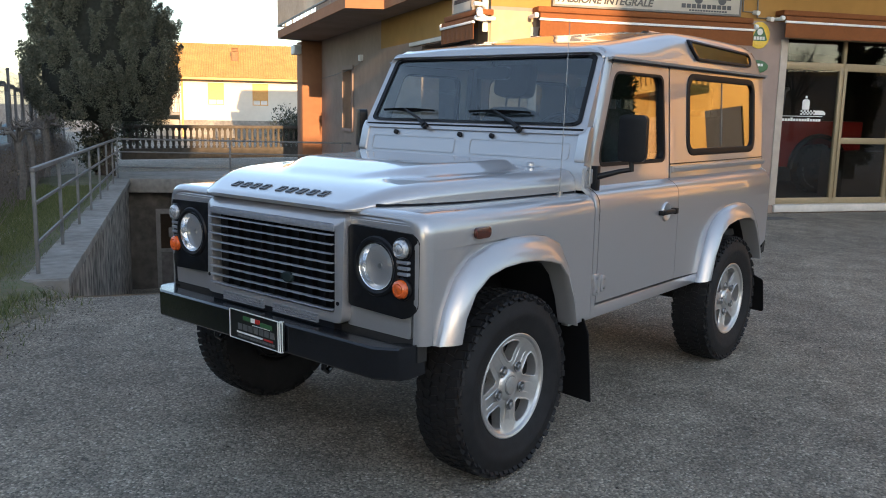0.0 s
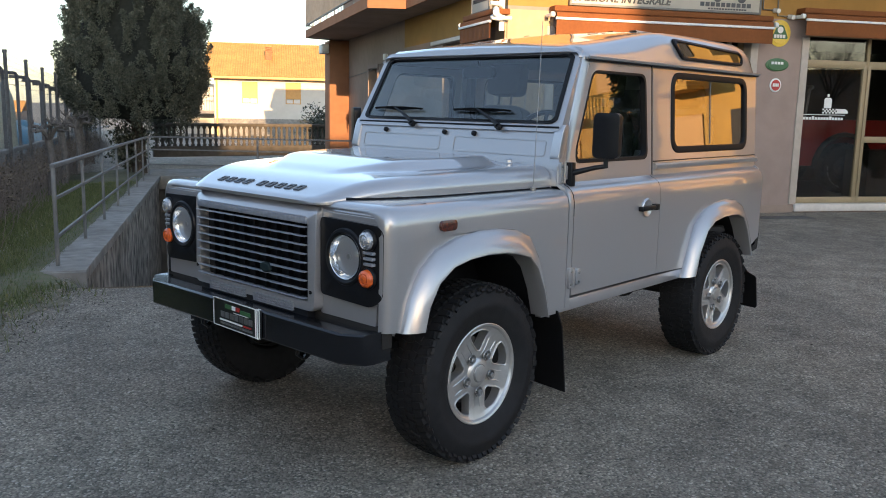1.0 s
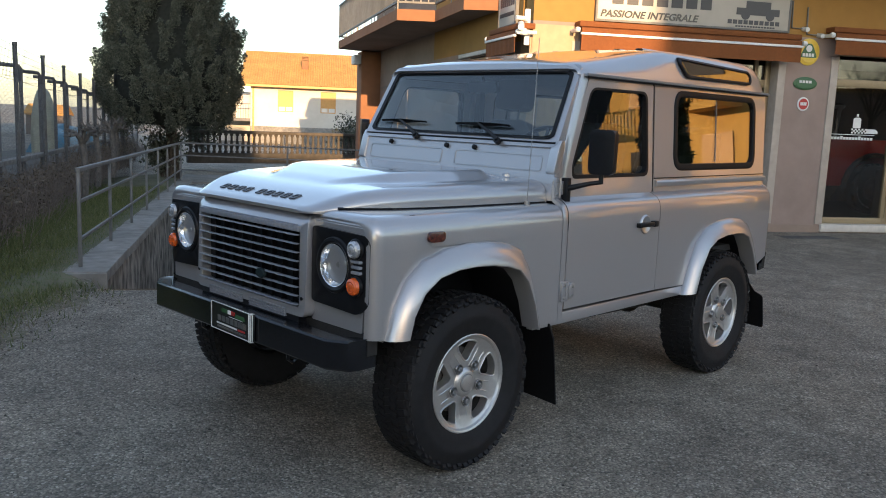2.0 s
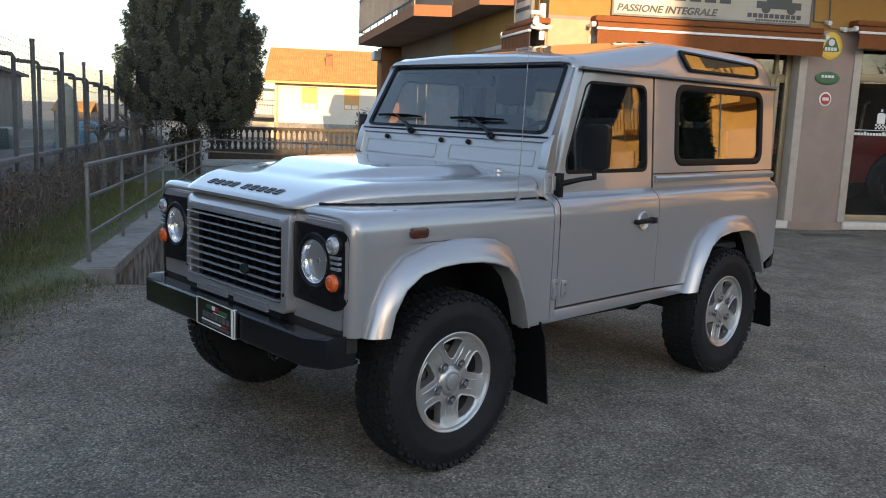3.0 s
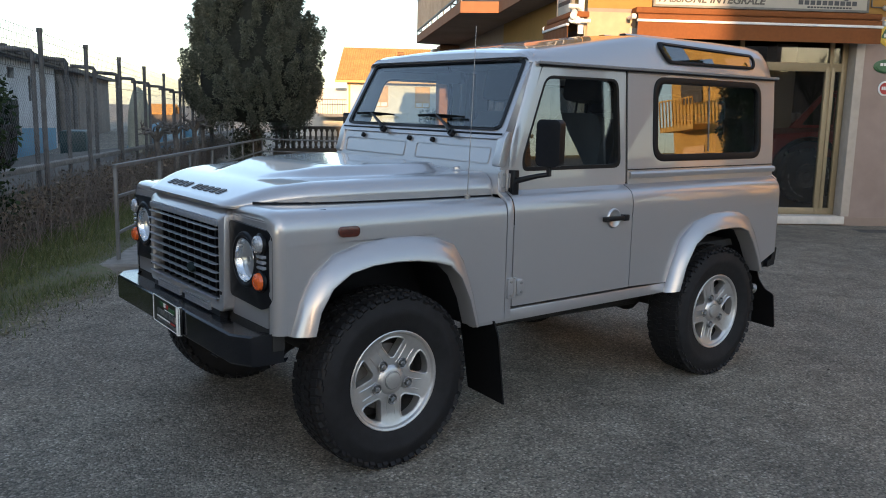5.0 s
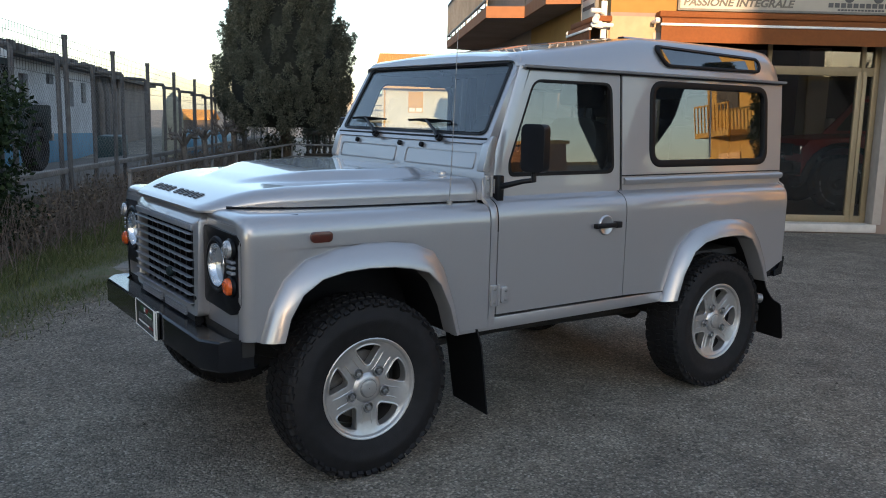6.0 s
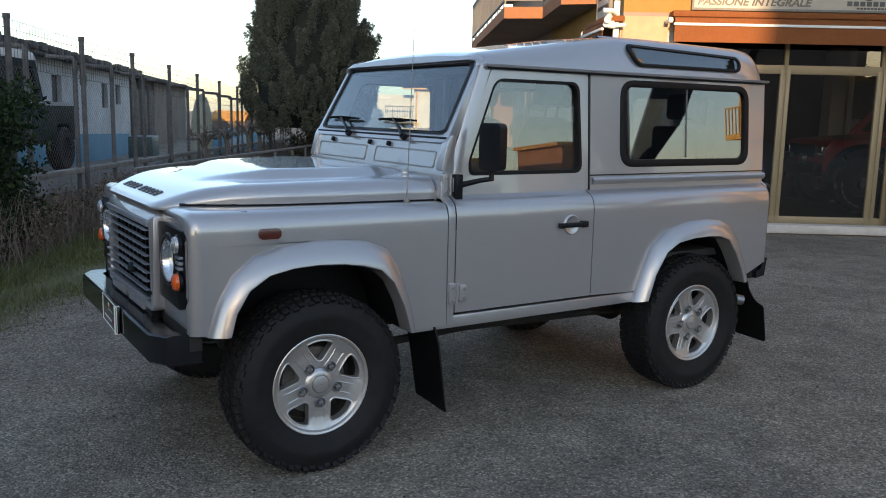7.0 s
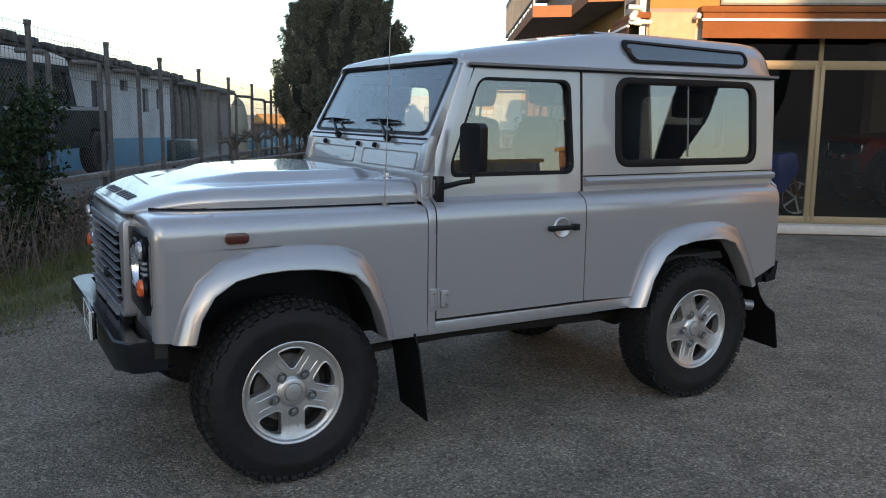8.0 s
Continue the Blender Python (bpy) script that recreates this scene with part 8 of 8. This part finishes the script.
plate(bm, round_poly([(8.52, 1.655), (8.655, 1.655), (8.655, 1.80), (8.62, 1.82), (8.555, 1.82), (8.52, 1.80)], 0.015, 3), [], "y", 0.120, 0.1255)
box(bm, 8.57, 8.605, 0.120, 0.1255, 1.835, 1.875)
part("printed_figure", on(FACADE, bm), M_WHITE, decal)

# iron drain cover on the forecourt
bm = bmesh.new()
box(bm, 7.0, 7.9, -0.75, -0.45, 0.0, 0.005)
for k in range(8):
    box(bm, 7.05 + k * 0.105, 7.11 + k * 0.105, -0.72, -0.48, 0.005, 0.009)
tagged(part("drain_cover", on(FACADE, bm), M_POST), "flat iron drain cover in the asphalt", "cover")

# ---------- dark feather flags on the street side of the forecourt ----------
def feather_flag(x, y, turn, lean, flip):
    """A tall cloth blade on a bent pole, with a slanting lower edge, standing in a flat base."""
    m = Matrix.Translation((x, y, 0)) @ Matrix.Rotation(radians(turn), 4, "Z")
    f = thing("feather_flag", (x, y, 0), "tall black feather flag with grey lettering on a bent pole", "flag", "feather flags")
    bm = bmesh.new()
    box(bm, -0.22, 0.22, -0.18, 0.18, 0.0, 0.035)
    bevel(bm, 0.01)
    bmesh.ops.transform(bm, matrix=m, verts=bm.verts)
    part("base_plate", bm, M_BLACK_STEEL, f)

    def pole_x(z):
        return lean * (z / 3.4) ** 1.3 + flip * 0.40 * max(0.0, (z - 2.7) / 0.7) ** 2

    bm = bmesh.new()
    tube(bm, [m @ Vector((pole_x(z), 0, z)) for z in [0.03 + 3.37 * k / 18 for k in range(19)]], 0.012, 6)
    part("pole", bm, M_STEEL, f)
    bm = bmesh.new()
    rows = []
    for k in range(25):
        z = 0.95 + 2.42 * k / 24
        w = 0.47 * min(1.0, (z - 0.90) / 1.1) * (1.0 if z < 2.8 else max(0.02, 1 - ((z - 2.8) / 0.6) ** 2))
        rows.append([m @ Vector((pole_x(z) + flip * w * j / 8, 0.03 * math.sin(j * 0.9 + z * 2.2) * j / 8, z)) for j in range(9)])
    loft(bm, rows)
    thicken(bm, 0.003)
    part("cloth", bm, M_FLAG, f, "black cloth blade", angle=60)
    return f


feather_flag(5.39, -4.78, 40, 1.1, 1)
feather_flag(5.17, -4.03, 40, 0.05, -1)

# ---------- round about: houses mirrored in the glass, street blocks added to shade the forecourt -----------
def block(name, x0, x1, y0, y1, h, material, label, face, rows=3, step=3.0, balc=False, m=None):
    """A plain neighbouring house with windows (and balconies) on one face."""
    m = m or Matrix.Identity(4)
    b = thing(name, m @ Vector(((x0 + x1) / 2, (y0 + y1) / 2, 0)), label, "house", "houses across the street")
    bm = bmesh.new()
    box(bm, x0, x1, y0, y1, -0.5, h)
    part("wall", on(m, bm), material, b)
    bm = bmesh.new()
    box(bm, x0 - 0.4, x1 + 0.4, y0 + 0.01, y1 - 0.01, h, h + 0.25)
    part("roof", on(m, bm), M_TILE, b)
    fx = x1 if face > 0 else x0
    n = int((y1 - y0) / step)
    for k in range(n):
        for r_ in range(rows):
            yc, zc = y0 + (y1 - y0) * (k + 0.5) / n, 1.0 + r_ * 2.9
            if zc + 1.4 > h:
                continue
            # every other window is a dark sheet for an unlit room
            bm = bmesh.new()
            box(bm, fx - 0.03, fx + 0.03, yc - 0.5, yc + 0.5, zc, zc + 1.4)
            part("window", on(m, bm), M_INTERIOR if (k + r_) % 2 else M_SHUTTER, b)
            if balc and r_ > 0 and k % 2 == 0:
                bm = bmesh.new()
                box(bm, fx, fx + face * 0.8, yc - 0.8, yc + 0.8, zc - 0.95, zc - 0.78)
                for j in range(11):
                    yy = yc - 0.8 + 1.6 * j / 10
                    box(bm, fx + face * 0.75, fx + face * 0.79, yy - 0.015, yy + 0.015, zc - 0.78, zc + 0.1)
                box(bm, fx + face * 0.73, fx + face * 0.8, yc - 0.8, yc + 0.8, zc + 0.1, zc + 0.15)
                part("balcony", on(m, bm), material, b)
    return b


STREET = basis(0, 0, -SUN_AZ[0], -SUN_AZ[1])
# unseen blocks, sized to lay the sun's shadow edges on the shop front
block("sun_block", -92, -80, -15.5, -5.39, 18.18, M_PLASTER, "unseen tall plastered block added to shade the forecourt", 1, 6, m=STREET)
block("sun_block", -92, -80, -5.38, -0.11, 15.08, M_HOUSE, "unseen lower block added to shade the forecourt", 1, 5, m=STREET)
block("sun_block", -92, -80, -0.10, 24.0, 19.18, M_PLASTER_GREY, "unseen tall grey block added to shade the forecourt", 1, 6, m=STREET)
block("neighbour_house", 0.0, 8.0, -3.7, 0.0, 10.0, M_OCHRE_SUNNY, "tall sunlit ochre house with balconies", -1, 3, 1.8, True, Matrix.Translation((15.6, -5.2, 0)) @ Matrix.Rotation(radians(18), 4, "Z"))
block("neighbour_house", 0.0, 8.0, -2.3, 1.6, 8.5, M_OCHRE_SUNNY, "narrow sunlit ochre house with balconies", -1, 3, 1.5, True, Matrix.Translation((22.9, -14.4, 0)) @ Matrix.Rotation(radians(10), 4, "Z"))
# unseen block, added to cut sky light and reflections on the car's nose
block("neighbour_house", -15.0, -7.5, -2.0, 9.0, 3.4, M_PLASTER_GREY, "unseen grey-brown block added to darken the car's front", 1, 2)
block("low_house", 0.5, 24.0, -52.0, -46.0, 4.3, M_PLASTER_GREY, "low grey-brown house across the yard", -1, 1)
block("low_house", 24.5, 34.5, -52.0, -46.0, 4.2, M_PLASTER_GREY, "low grey-brown house across the yard", -1, 1)
block("low_house", 37.0, 40.5, -47.0, -42.0, 5.0, M_ORANGE_PLASTER, "sunlit orange house across the yard", -1, 1)
block("low_house", 42.0, 72.0, -50.0, -45.0, 3.6, M_PLASTER_GREY, "long low house across the yard", -1, 1)
block("low_house", -18.0, 0.0, -54.0, -48.0, 8.0, M_PLASTER, "low plastered house across the yard", -1, 1)


def bare_tree(x, y, h, seed):
    """A leafless winter tree: forking limbs that thin out to twigs."""
    g = random.Random(seed)
    t = thing("bare_tree", (x, y, 0), "leafless winter tree across the yard", "tree", "bare trees")
    p = Vector((x, y, 0))
    bm = bmesh.new()
    tube(bm, [p, p + Vector((0.05, 0, h * 0.2)), p + Vector((0, 0.05, h * 0.42))], [0.2, 0.15, 0.11], 7)
    part("trunk", bm, M_BARK, t)
    for k in range(7):
        a = k * 0.9 + g.random()
        q = p + Vector((0, 0, h * g.uniform(0.28, 0.42)))
        e = q + Vector((math.cos(a) * h * 0.22, math.sin(a) * h * 0.22, h * g.uniform(0.22, 0.42)))
        bm = bmesh.new()
        tube(bm, [q, q.lerp(e, 0.5) + Vector((0, 0, 0.15)), e], [0.075, 0.05, 0.03], 5)
        for j in range(14):
            b = q.lerp(e, g.uniform(0.4, 1.0))
            c = b + Vector((g.gauss(0, 0.09) * h, g.gauss(0, 0.09) * h, g.uniform(0.05, 0.2) * h))
            tube(bm, [b, c], [0.022, 0.008], 4)
            for i in range(3):
                d = b.lerp(c, g.uniform(0.4, 0.9))
                tube(bm, [d, d + Vector((g.gauss(0, 0.04) * h, g.gauss(0, 0.04) * h, g.uniform(0.03, 0.09) * h))], [0.01, 0.004], 3)
        part("limb", bm, M_BARK, t)


for i, (x, y, h) in enumerate(((7.5, -40, 6.6), (10.5, -43, 6.0), (14.0, -41, 6.8), (18.5, -43, 6.2), (4.0, -42, 6.4))):
    bare_tree(x, y, h, 60 + i)

CYP = Vector((13.3, -7.4, 0.0))
cyp = thing("cypress_tree", CYP, "tall narrow dark cypress across the forecourt", "tree")
bm = bmesh.new()
tube(bm, [CYP, CYP + Vector((0.03, 0, 2.0)), CYP + Vector((0, 0, 6.5))], [0.16, 0.12, 0.03], 8)
part("trunk", bm, M_BARK, cyp)
g = random.Random(21)
cs, rs = [], []
for i in range(260):
    h = g.random()
    a = g.uniform(0, 2 * math.pi)
    q = interp(h, [(0.0, 0.38), (0.25, 0.44), (0.6, 0.42), (0.85, 0.3), (1.0, 0.06)]) * g.uniform(0.5, 1.0)
    cs.append((CYP.x + q * math.cos(a), CYP.y + q * math.sin(a), 0.35 + 6.9 * h))
    rs.append(g.uniform(0.08, 0.15))
leaf_cloud("crown", cs, rs, 52000, 0.11, M_IVY, "dark green foliage", "", parent=cyp, flat=0.35)
